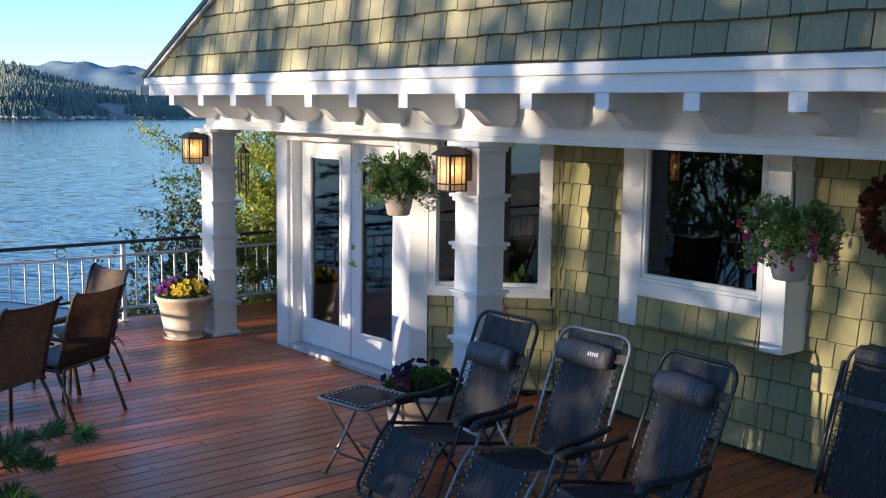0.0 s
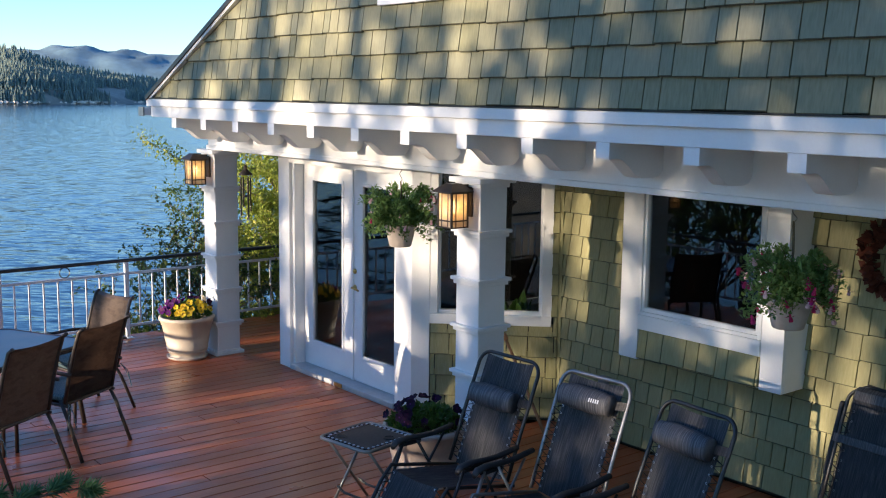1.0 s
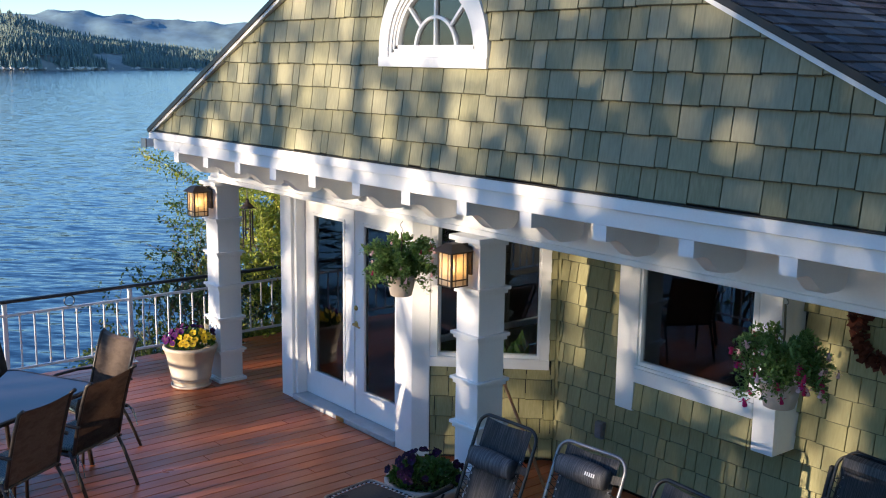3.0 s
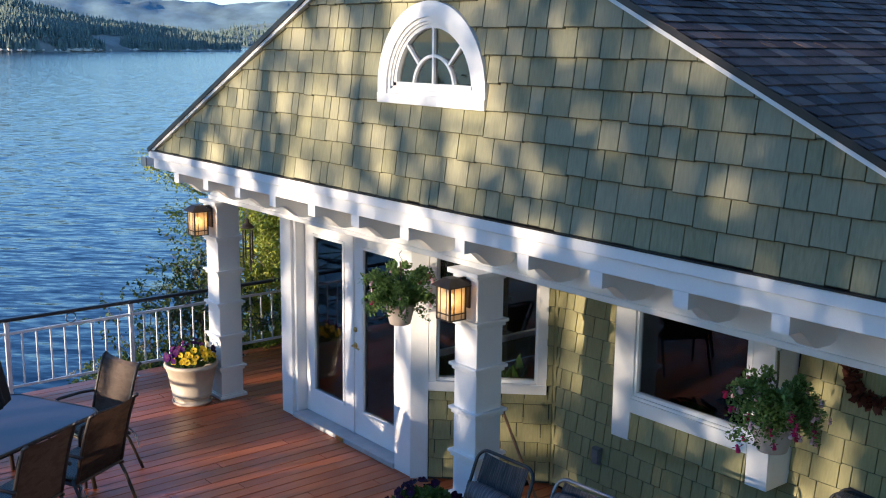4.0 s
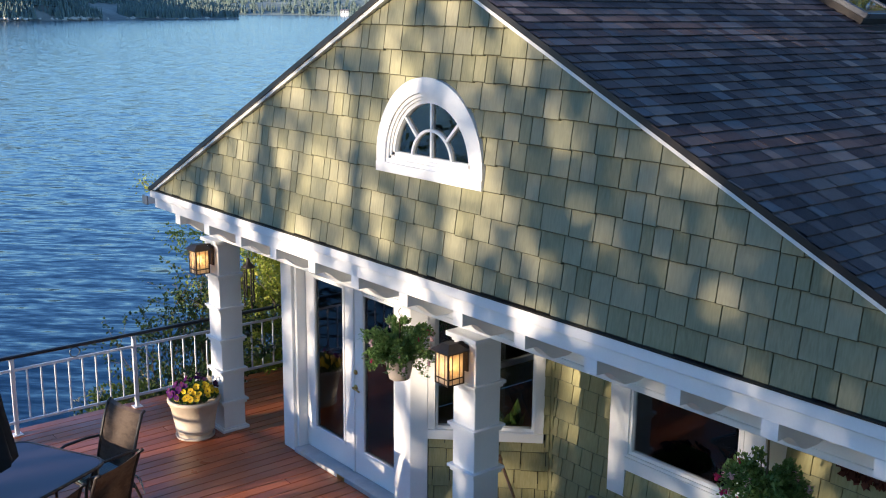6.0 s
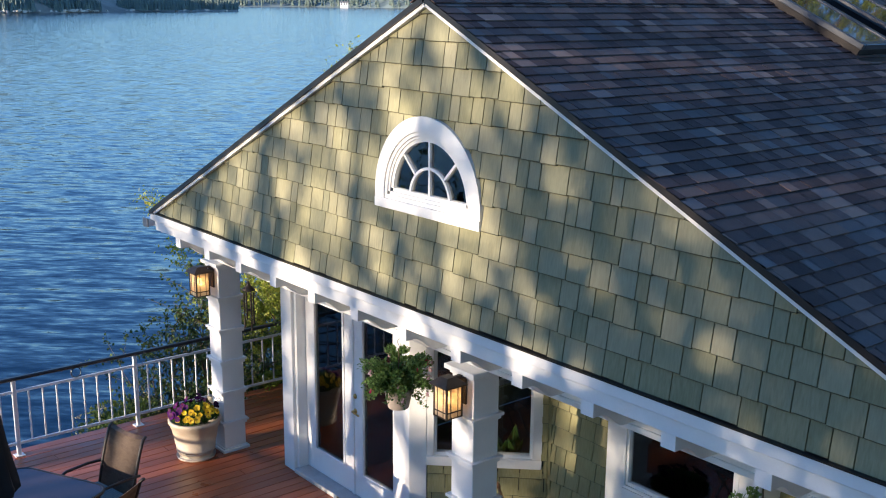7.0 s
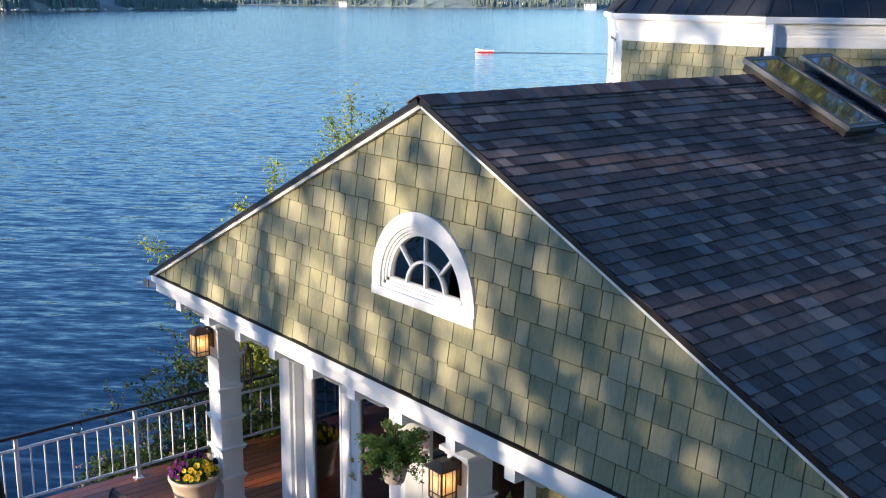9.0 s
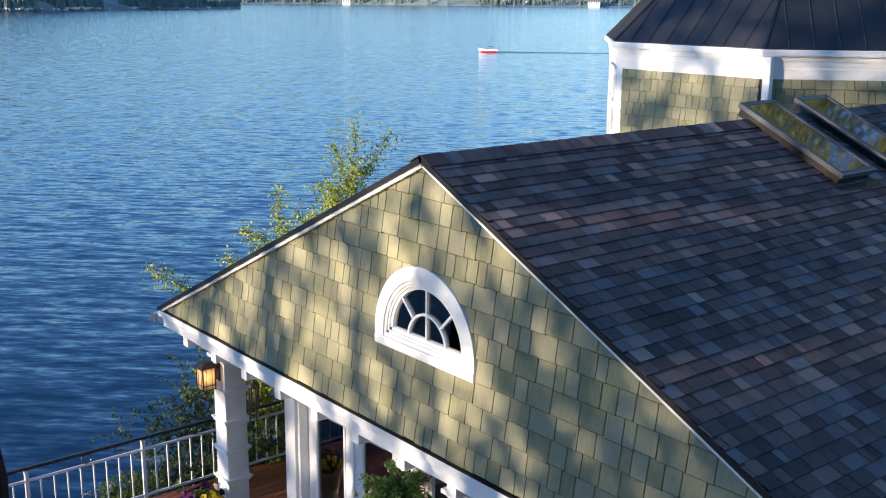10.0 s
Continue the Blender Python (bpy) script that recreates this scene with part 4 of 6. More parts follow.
def lantern(x, y):
    """x, y: the middle of its back on the post's face."""
    e = empty("wall_lantern", pose(x, y, 0), "bronze craftsman lantern with lit amber glass panels", "lantern", "lanterns on the porch posts")
    h = 0.077
    cy = -0.155
    part("back_plate", boxes((-0.055, 0.055, -0.018, 0.0, 1.96, 2.19), bevel=0.004), BRONZE, e)
    bm = boxes((-0.012, 0.012, -0.155, -0.015, 2.185, 2.205))
    part("arm", bm, BRONZE, e)
    z0, z1 = 1.885, 2.155
    bars = []
    for sx in (-h, h):
        for sy in (-h, h):
            bars.append((sx - 0.007, sx + 0.007, cy + sy - 0.007, cy + sy + 0.007, z0, z1))
    for zz in (z0, z0 + 0.05, z1 - 0.012):
        for s in (-h, h):
            bars.append((-h + 0.007, h - 0.007, cy + s - 0.005, cy + s + 0.005, zz, zz + 0.010))
            bars.append((s - 0.005, s + 0.005, cy - h + 0.007, cy + h - 0.007, zz, zz + 0.010))
    for s in (-h, h):
        for o in (-0.036, 0.036):
            bars.append((o - 0.003, o + 0.003, cy + s - 0.004, cy + s + 0.004, z0 + 0.011, z1 - 0.012))
            bars.append((s - 0.004, s + 0.004, cy + o - 0.003, cy + o + 0.003, z0 + 0.011, z1 - 0.012))
    for k in bars:
        part("cage_bar", boxes(k), BRONZE, e)
    bm = bmesh.new()
    r0, r1 = 0.110, 0.045
    a = [bm.verts.new((sx * r0, cy + sy * r0, z1 - 0.004)) for sx, sy in ((-1, -1), (1, -1), (1, 1), (-1, 1))]
    a2 = [bm.verts.new((sx * r0, cy + sy * r0, z1 + 0.006)) for sx, sy in ((-1, -1), (1, -1), (1, 1), (-1, 1))]
    b = [bm.verts.new((sx * r1, cy + sy * r1, z1 + 0.062)) for sx, sy in ((-1, -1), (1, -1), (1, 1), (-1, 1))]
    bm.faces.new(a[::-1])
    bm.faces.new(b)
    for i in range(4):
        bm.faces.new((a[i], a[(i + 1) % 4], a2[(i + 1) % 4], a2[i]))
        bm.faces.new((a2[i], a2[(i + 1) % 4], b[(i + 1) % 4], b[i]))
    part("hood", fix(bm), BRONZE, e)
    for dims in ((-h + 0.005, h - 0.005, cy - h - 0.001, cy - h + 0.001, z0 + 0.01, z1), (-h + 0.005, h - 0.005, cy + h - 0.001, cy + h + 0.001, z0 + 0.01, z1),
                 (-h - 0.001, -h + 0.001, cy - h + 0.005, cy + h - 0.005, z0 + 0.01, z1), (h - 0.001, h + 0.001, cy - h + 0.005, cy + h - 0.005, z0 + 0.01, z1)):
        part("glass_panel", boxes(dims), AMBER, e)
    bm = bmesh.new()
    lathe(bm, [(0.008, 1.99), (0.020, 2.01), (0.026, 2.04), (0.020, 2.07), (0.008, 2.085)], 12, (0.0, cy))
    part("bulb", bm, BULB, e, "glowing warm bulb", True)
    return e


lantern(-4.345, 0.423)
lantern(0.067, 0.373)

# wind chime
chime = empty("wind_chime", pose(-3.79, 0.57, 0), "bronze tube wind chime hanging from the porch beam", "wind chime")
bm = bmesh.new()
for i in range(6):
    z = 2.25 - i * 0.022
    pts = [(0.008 * math.cos(a) * (i % 2), 0.008 * math.cos(a) * ((i + 1) % 2), z - 0.012 + 0.014 * math.sin(a)) for a in (k * math.pi / 4 for k in range(8))]
    tube(bm, pts, 0.0022, 5, True)
part("chain", bm, STEEL_GREY, chime)
bm = bmesh.new()
lathe(bm, [(0.012, 2.115), (0.02, 2.09), (0.022, 2.07), (0.05, 2.045), (0.075, 2.02), (0.072, 2.012), (0.01, 2.012)], 20)
part("canopy", bm, BRONZE, chime, "", True)
for k in range(6):
    a = k * math.pi / 3
    x, y = 0.05 * math.cos(a), 0.05 * math.sin(a)
    ln = 0.27 + 0.045 * ((k * 2) % 5)
    bm = bmesh.new()
    tube(bm, [(x, y, 1.985), (x, y, 1.985 - ln)], 0.0095, 8)
    tube(bm, [(x, y, 2.015), (x, y, 1.985)], 0.001, 4)
    part("chime_tube", bm, BRONZE, chime)
bm = bmesh.new()
tube(bm, [(0, 0, 2.01), (0, 0, 1.66)], 0.001, 4)
lathe(bm, [(0.004, 1.80), (0.03, 1.795), (0.03, 1.78), (0.004, 1.775)], 12)
part("clapper", bm, BRONZE, chime)

# ---- deck railing ----
RX = -5.58
railing = empty("railing", pose(RX, 0, 0), "white metal deck railing with dark top rail", "railing")
posts_y = [-0.03 + 1.43 * i for i in range(-3, 5)]
bm = boxes((-0.03, 0.03, posts_y[0] - 0.1, posts_y[-1] + 0.1, 0.905, 0.945), bevel=0.01)
part("top_rail", bm, BLACK_RAIL, railing, "dark bronze top rail")
for y in posts_y:
    post = part("post", boxes((-0.022, 0.022, y - 0.022, y + 0.022, 0, 0.905), bevel=0.003), WHITE_METAL, railing)
    part("base_plate", boxes((-0.055, 0.055, y - 0.055, y + 0.055, 0, 0.012), bevel=0.003), WHITE_METAL, post)
bal_me = None
for y0, y1 in zip(posts_y, posts_y[1:]):
    part("mid_rail", boxes((-0.014, 0.014, y0 + 0.022, y1 - 0.022, 0.755, 0.785), bevel=0.003), WHITE_METAL, railing)
    part("bottom_rail", boxes((-0.014, 0.014, y0 + 0.022, y1 - 0.022, 0.135, 0.165), bevel=0.003), WHITE_METAL, railing)
    bm = bmesh.new()
    yc = (y0 + y1) / 2
    tube(bm, [(0, yc + 0.058 * math.cos(a), 0.845 + 0.058 * math.sin(a)) for a in (2 * math.pi * k / 24 for k in range(24))], 0.006, 6, True)
    part("ring_ornament", bm, BLACK_RAIL, railing)
    for k in range(1, 9):
        y = y0 + (y1 - y0) * k / 9
        if bal_me is None:
            b0 = part("baluster", boxes((-0.008, 0.008, -0.008, 0.008, 0.166, 0.754)), WHITE_METAL, railing)
            bal_me = b0.data
            b0.location.y = y
        else:
            ob = new("baluster", bal_me)
            ob.parent = railing
            ob.location.y = y
# front rail across the camera side of the deck
railing_front = empty("railing", pose(0, -4.3, 0), "white metal deck railing along the front edge", "railing")
xs = [RX + 1.45 * i for i in range(9)]
part("top_rail", boxes((xs[0], xs[-1], -0.03, 0.03, 0.905, 0.945), bevel=0.01), BLACK_RAIL, railing_front)
part("mid_rail", boxes((xs[0] + 0.1, xs[-1], -0.014, 0.014, 0.755, 0.785)), WHITE_METAL, railing_front)
part("bottom_rail", boxes((xs[0] + 0.1, xs[-1], -0.014, 0.014, 0.135, 0.165)), WHITE_METAL, railing_front)
for x0, x1 in zip(xs, xs[1:]):
    part("post", boxes((x1 - 0.022, x1 + 0.022, -0.022, 0.022, 0, 0.905)), WHITE_METAL, railing_front)
    for k in range(1, 9):
        ob = new("baluster", bal_me)
        ob.parent = railing_front
        ob.location.x = x0 + (x1 - x0) * k / 9

# ---- plants on the porch ----
LEAF_DARK = leaf_material("fuchsia_leaf", [(0.10, 0.19, 0.05), (0.16, 0.28, 0.075), (0.25, 0.38, 0.12), (0.12, 0.21, 0.055)])
LEAF_BRIGHT = leaf_material("pansy_leaf", [(0.05, 0.10, 0.02), (0.08, 0.16, 0.03), (0.06, 0.12, 0.03)])
PURPLE = leaf_material("purple_petal", [(0.06, 0.004, 0.10), (0.09, 0.006, 0.13), (0.08, 0.004, 0.04)], 0.6)
DEEP_PURPLE = leaf_material("deep_purple_petal", [(0.018, 0.004, 0.026), (0.03, 0.006, 0.04), (0.012, 0.003, 0.016)], 0.6)
YELLOW = leaf_material("yellow_petal", [(0.75, 0.52, 0.02), (0.85, 0.62, 0.04), (0.65, 0.40, 0.02)], 0.6)
WHITE_PETAL = leaf_material("cream_petal", [(0.75, 0.68, 0.5), (0.7, 0.6, 0.45)], 0.6)
PINK = leaf_material("fuchsia_petal", [(0.55, 0.02, 0.10), (0.65, 0.05, 0.15), (0.5, 0.02, 0.2)], 0.5)
PALE_PINK = leaf_material("pale_pink_petal", [(0.75, 0.45, 0.48), (0.8, 0.6, 0.6)], 0.5)
STEM = surface("green_brown_stem", (0.10, 0.075, 0.035), 0.7)
POT_STONE = surface("beige_resin_pot", (0.50, 0.42, 0.33), 0.55, 0.10, 9.0, bump_s=0.08)
POT_GREY = surface("warm_grey_pot", (0.42, 0.35, 0.31), 0.55, 0.12, 9.0, bump_s=0.08)


def add_leaf(bm, p, d, n, size, width=0.5):
    """A pointed leaf from p along d, folded a little on its midrib."""
    d = d.normalized()
    s = d.cross(n)
    if s.length < 1e-3:
        s = d.orthogonal()
    s.normalize()
    up = s.cross(d)
    a = bm.verts.new(p)
    b = bm.verts.new(p + d * size * 0.45 + s * size * width * 0.5 + up * size * 0.10)
    c = bm.verts.new(p + d * size)
    e = bm.verts.new(p + d * size * 0.45 - s * size * width * 0.5 + up * size * 0.10)
    bm.faces.new((a, b, c))
    bm.faces.new((a, c, e))


def rand_dir(rng):
    z = rng.uniform(-1, 1)
    a = rng.uniform(0, 2 * math.pi)
    r = math.sqrt(1 - z * z)
    return Vector((r * math.cos(a), r * math.sin(a), z))


def foliage(rng, n, spot, size):
    bm = bmesh.new()
    for _ in range(n):
        p, out = spot(rng)
        d = (out + rand_dir(rng) * 0.9)
        add_leaf(bm, p, d, Vector((0, 0, 1)) + rand_dir(rng) * 0.5, size * rng.uniform(0.6, 1.3), 0.62)
    return bm


def bloom_mesh(name, mat, heart, r=0.03):
    bm = bmesh.new()
    for k in range(5):
        a = k * 2 * math.pi / 5 + 0.3
        c = Vector((0.55 * r * math.cos(a), 0.55 * r * math.sin(a), 0.15 * r))
        ring = [bm.verts.new(c + Vector((0.62 * r * math.cos(b), 0.62 * r * math.sin(b), 0.25 * r * math.cos(b - a)))) for b in (j * 2 * math.pi / 7 for j in range(7))]
        bm.faces.new(ring)
    core = [bm.verts.new((0.22 * r * math.cos(b), 0.22 * r * math.sin(b), 0.42 * r)) for b in (j * 2 * math.pi / 6 for j in range(6))]
    f = bm.faces.new(core)
    f.material_index = 1
    me = bpy.data.meshes.new(name)
    bm.to_mesh(me)
    bm.free()
    me.materials.append(mat)
    me.materials.append(heart)
    return me


PANSY_Y = bloom_mesh("pansy", YELLOW, DEEP_PURPLE, 0.030)
PANSY_P = bloom_mesh("pansy", PURPLE, DEEP_PURPLE, 0.032)
PANSY_D = bloom_mesh("pansy", DEEP_PURPLE, PURPLE, 0.030)
PANSY_W = bloom_mesh("pansy", WHITE_PETAL, YELLOW, 0.034)


def put_bloom(me, parent, p, out, rng, s=1.0):
    ob = new("flower", me)
    ob.parent = parent
    ob.matrix_local = Matrix.Translation(p) @ out.to_track_quat("Z", "Y").to_matrix().to_4x4() @ Matrix.Rotation(rng.uniform(0, 6), 4, "Z") @ Matrix.Scale(s * rng.uniform(0.8, 1.2), 4)
    return ob


def pot_profile(r0, r1, h, kind):
    if kind == "tall":
        return [(r0 * 0.98, 0), (r0 + 0.012, 0.008), (r0 + 0.012, 0.035), (r0, 0.04), (r0 + (r1 - r0) * 0.18, h * 0.17), (r0 + (r1 - r0) * 0.18 + 0.008, h * 0.18), (r0 + (r1 - r0) * 0.22 + 0.008, h * 0.205),
                (r0 + (r1 - r0) * 0.22, h * 0.215), (r0 + (r1 - r0) * 0.25 + 0.008, h * 0.235), (r0 + (r1 - r0) * 0.29 + 0.007, h * 0.26), (r0 + (r1 - r0) * 0.30, h * 0.27),
                (r1 - 0.03, h * 0.80), (r1 - 0.022, h * 0.81), (r1 - 0.012, h * 0.90), (r1, h * 0.915), (r1 + 0.004, h * 0.97), (r1 - 0.004, h), (r1 - 0.03, h), (r1 - 0.045, h * 0.93)]
    return [(r0, 0), (r0 + 0.006, 0.004), (r0 + (r1 - r0) * 0.5, h * 0.45), (r1 - 0.012, h * 0.84), (r1, h * 0.86), (r1 + 0.003, h * 0.98), (r1 - 0.003, h), (r1 - 0.018, h), (r1 - 0.028, h * 0.92)]


def planter(name, x, y, r0, r1, h, mat, rng, kind, label, blooms, mound, n_leaf):
    e = empty(name, pose(x, y, 0), label, "planter", "flower planters on the deck")
    bm = bmesh.new()
    lathe(bm, pot_profile(r0, r1, h, kind), 48)
    part("pot", bm, mat, e, "", True)
    bm = bmesh.new()
    lathe(bm, [(r1 - 0.05, h * 0.90), (r1 - 0.07, h * 0.925), (0.01, h * 0.94)], 24)
    part("soil", bm, SOIL, e)

    def spot(rg):
        a, q = rg.uniform(0, 2 * math.pi), math.sqrt(rg.random())
        rr = q * (r1 - 0.05)
        zz = h * 0.93 + mound * (1 - q * q * 0.75) * rg.uniform(0.25, 1.0)
        return Vector((rr * math.cos(a), rr * math.sin(a), zz)), Vector((math.cos(a) * q, math.sin(a) * q, 0.8))

    part("foliage", foliage(rng, n_leaf, spot, 0.05), LEAF_BRIGHT, e)
    for me, n, a0, a1, hi in blooms:
        for _ in range(n):
            a, q = radians(rng.uniform(a0, a1)), math.sqrt(rng.uniform(0.08, 1.0))
            rr = q * (r1 - 0.02)
            p = Vector((rr * math.cos(a), rr * math.sin(a), h * 0.95 + mound * hi * (1 - 0.6 * q * q) * rng.uniform(0.85, 1.15)))
            put_bloom(me, e, p, Vector((math.cos(a) * q + 0.45, math.sin(a) * q - 0.45, 0.55)) + rand_dir(rng) * 0.25, rng)
    return e


rng = random.Random(31)
# angles: the camera sees the side towards -45 degrees
planter("flower_planter", -4.335, 0.125, 0.185, 0.295, 0.47, POT_STONE, rng, "tall", "beige ribbed planter of yellow and purple pansies", 
        [(PANSY_Y, 19, -70, 60, 1.05), (PANSY_P, 26, 130, 300, 1.1), (PANSY_D, 10, 60, 200, 1.25), (PANSY_W, 2, 60, 120, 1.4)], 0.20, 900)
bm = bmesh.new()
lathe(bm, [(0.19, 0.0), (0.215, 0.01), (0.222, 0.035), (0.212, 0.035), (0.20, 0.014)], 40)
saucer = tagged(done("saucer", bm, TERRACOTTA, smooth=True), "tan clay saucer under the beige planter", "saucer")
saucer.location = (-4.335, 0.125, 0.0)
planter("flower_planter", 0.205, -0.135, 0.20, 0.315, 0.46, POT_GREY, rng, "tall", "warm grey planter of dark purple pansies", [(PANSY_D, 26, 90, 290, 1.2), (PANSY_D, 6, -80, 80, 1.15)], 0.17, 1300)


def fuchsia_mesh():
    bm = bmesh.new()
    lathe(bm, [(0.002, 0.0), (0.006, -0.004), (0.007, -0.02), (0.012, -0.028)], 6)
    for k in range(4):
        a = k * math.pi / 2
        add_leaf(bm, Vector((0.006 * math.cos(a), 0.006 * math.sin(a), -0.02)), Vector((math.cos(a), math.sin(a), 0.15)), Vector((0, 0, 1)), 0.03, 0.5)
    lathe(bm, [(0.005, -0.024), (0.014, -0.036), (0.012, -0.048), (0.004, -0.05)], 6)
    return bm


FUCHSIA = {}
for key, mat in (("pink", PINK), ("pale", PALE_PINK)):
    bm = fuchsia_mesh()
    me = bpy.data.meshes.new("fuchsia_flower")
    bm.to_mesh(me)
    bm.free()
    me.materials.append(mat)
    FUCHSIA[key] = me


def hanging_basket(x, y, z_rim, z_hook, r0, r1, rng, spread, rise, label, flowers, n_leaf):
    e = empty("hanging_basket", pose(x, y, 0), label, "hanging basket", "hanging flower baskets")
    h = 0.185
    bm = bmesh.new()
    lathe(bm, [(r, z + z_rim - h) for r, z in pot_profile(r0, r1, h, "bowl")], 40)
    part("pot", bm, TERRACOTTA, e, "pale clay coloured pot", True)
    bm = bmesh.new()
    tube(bm, [(0, 0, z_rim + 0.18), (0.004, 0.003, z_rim + 0.28), (-0.003, 0.0, z_hook - 0.10)], 0.007, 6)
    for a in (0.4, 2.5, 4.6):
        tube(bm, [(0, 0, z_rim + 0.19), (r1 * 0.95 * math.cos(a), r1 * 0.95 * math.sin(a), z_rim - 0.01)], 0.003, 5)
    part("hanger", bm, STEM, e)
    bm = bmesh.new()
    tube(bm, [(0.0 + 0.016 * math.sin(k), 0, z_hook - 0.105 + 0.0135 * k) for k in (i * 0.5 for i in range(16))], 0.0035, 6)
    part("hook", bm, STEEL_GREY, e, "bright steel hook")
    tips = []
    stems = bmesh.new()
    for k in range(54):
        a = rng.uniform(0, 2 * math.pi)
        ln = spread * rng.uniform(0.55, 1.1)
        up = rise * rng.uniform(0.3, 1.15) * (1.0 if rng.random() < 0.75 else 0.25)
        droop = rng.uniform(0.0, 0.16)
        pts = [Vector((math.cos(a) * ln * t, math.sin(a) * ln * t, z_rim - 0.01 + up * math.sin(t * 1.9) - droop * t ** 3)) for t in (0.12, 0.35, 0.6, 0.8, 1.0)]
        tube(stems, pts, 0.0028, 4, r2=0.0012)
        tips.append(pts)
    part("stems", stems, STEM, e)

    def spot(rg):
        pts = rg.choice(tips)
        k = rg.uniform(0.2, 3.99)
        p = pts[int(k)].lerp(pts[int(k) + 1], k % 1)
        return p + rand_dir(rg) * 0.035, Vector((p.x, p.y, 0.2)).normalized()

    part("foliage", foliage(rng, int(n_leaf * 3.6), spot, 0.034), LEAF_DARK, e)
    for key, n in flowers:
        for _ in range(n):
            pts = rng.choice(tips)
            p = pts[rng.choice((3, 4, 4))] + rand_dir(rng) * 0.025 - Vector((0, 0, 0.01))
            p = Vector((p.x * 1.09, p.y * 1.09, p.z))
            ob = new("flower", FUCHSIA[key])
            ob.parent = e
            ob.matrix_local = Matrix.Translation(p) @ pose(0, 0, 0, rng.uniform(-20, 20), rng.uniform(-20, 20), rng.uniform(0, 360)) @ Matrix.Scale(rng.uniform(0.8, 1.15), 4)
    return e


hanging_basket(-0.86, 0.42, 1.80, 2.26, 0.085, 0.135, rng, 0.31, 0.30, "pale clay hanging basket of trailing fuchsia", [("pale", 12), ("pink", 5)], 2300)
hanging_basket(2.65, 0.70, 1.70, 2.26, 0.088, 0.142, rng, 0.29, 0.27, "hanging basket of pink fuchsia before the window", [("pink", 30), ("pale", 26)], 1700)

# wreath on the wall
WREATH = leaf_material("rust_red_leaf", [(0.08, 0.020, 0.012), (0.12, 0.032, 0.018), (0.17, 0.05, 0.028), (0.05, 0.016, 0.012)], 0.6)
bm = bmesh.new()
for _ in range(420):
    a = rng.uniform(0, 2 * math.pi)
    rr = 0.19 + rng.uniform(-0.055, 0.055)
    p = Vector((rr * math.cos(a), rng.uniform(-0.07, -0.005), rr * math.sin(a)))
    add_leaf(bm, p, Vector((math.cos(a), -0.4, math.sin(a))) + rand_dir(rng) * 0.9, Vector((0, -1, 0)) + rand_dir(rng) * 0.4, 0.07 * rng.uniform(0.7, 1.2), 0.75)
wreath = empty("wreath", pose(2.80, WALL_Y - 0.02, 1.86), "rust red leaf wreath hanging on the shingle wall", "wreath")
part("leaves", bm, WREATH, wreath)
bm = bmesh.new()
tube(bm, [(0.19 * math.cos(a), -0.02, 0.19 * math.sin(a)) for a in (k * math.pi / 12 for k in range(24))], 0.012, 6, True)
part("hoop", bm, STEM, wreath)

# outlet box
outlet = empty("outlet_box", pose(0.305, WALL_Y - 0.02, 0.47), "grey weatherproof outlet box on the wall", "outlet")
part("box", boxes((-0.045, 0.045, -0.05, 0.0, -0.075, 0.075), bevel=0.006), STEEL_GREY, outlet)
part("cover", boxes((-0.038, 0.038, -0.062, -0.049, -0.065, 0.065), bevel=0.005), STEEL_GREY, outlet)

# leaning wooden handle
HANDLE = surface("varnished_handle_wood", (0.32, 0.15, 0.06), 0.45, 0.2, 30.0)
bm = bmesh.new()
tube(bm, [(0.30, 1.12, 0.012), (0.04, 1.175, 0.29), (-0.22, 1.23, 0.56), (-0.46, 1.28, 0.81)], 0.014, 8)
tube(bm, [(-0.455, 1.278, 0.805), (-0.49, 1.285, 0.845)], 0.022, 8)
oar = tagged(done("wooden_pole", bm, HANDLE, smooth=True), "varnished wooden pole leaning behind the loungers", "pole")
oar.location = (0.10, -0.10, 0.0)

# ---- folding loungers ----
def sling_fabric():
    m, nt, b = node_material("charcoal_mesh_fabric")
    v = coords(nt, (170, 7, 7), "Object")
    streak = noise_tex(nt, v, 1.0, 4)
    weave = noise_tex(nt, coords(nt, (1, 1, 1), "Object"), 420, 2)
    c = ramp(nt, streak, [(0.36, (0.018, 0.019, 0.024)), (0.5, (0.058, 0.058, 0.066)), (0.64, (0.16, 0.152, 0.155))])
    c = mix(nt, 0.35, c, ramp(nt, weave, [(0.4, (0.012, 0.013, 0.018)), (0.6, (0.08, 0.08, 0.09))]))
    nt.links.new(c, b.inputs["Base Color"])
    b.inputs["Roughness"].default_value = 0.6
    bump(nt, b, weave, 0.3, 0.002)
    return m


FABRIC = sling_fabric()
ARM_PLASTIC = surface("black_arm_plastic", (0.010, 0.010, 0.011), 0.6, 0.15, 25.0, bump_s=0.05)
CORD = surface("black_bungee", (0.01, 0.01, 0.011), 0.7, 0.2, 60.0)
EYELET = surface("nickel_eyelet", (0.55, 0.55, 0.56), 0.3, 0.1, 60.0, metal=0.8, bump_s=0)
TAG_WHITE = surface("white_tag_print", (0.7, 0.7, 0.7), 0.6, 0.05, 50.0, bump_s=0)

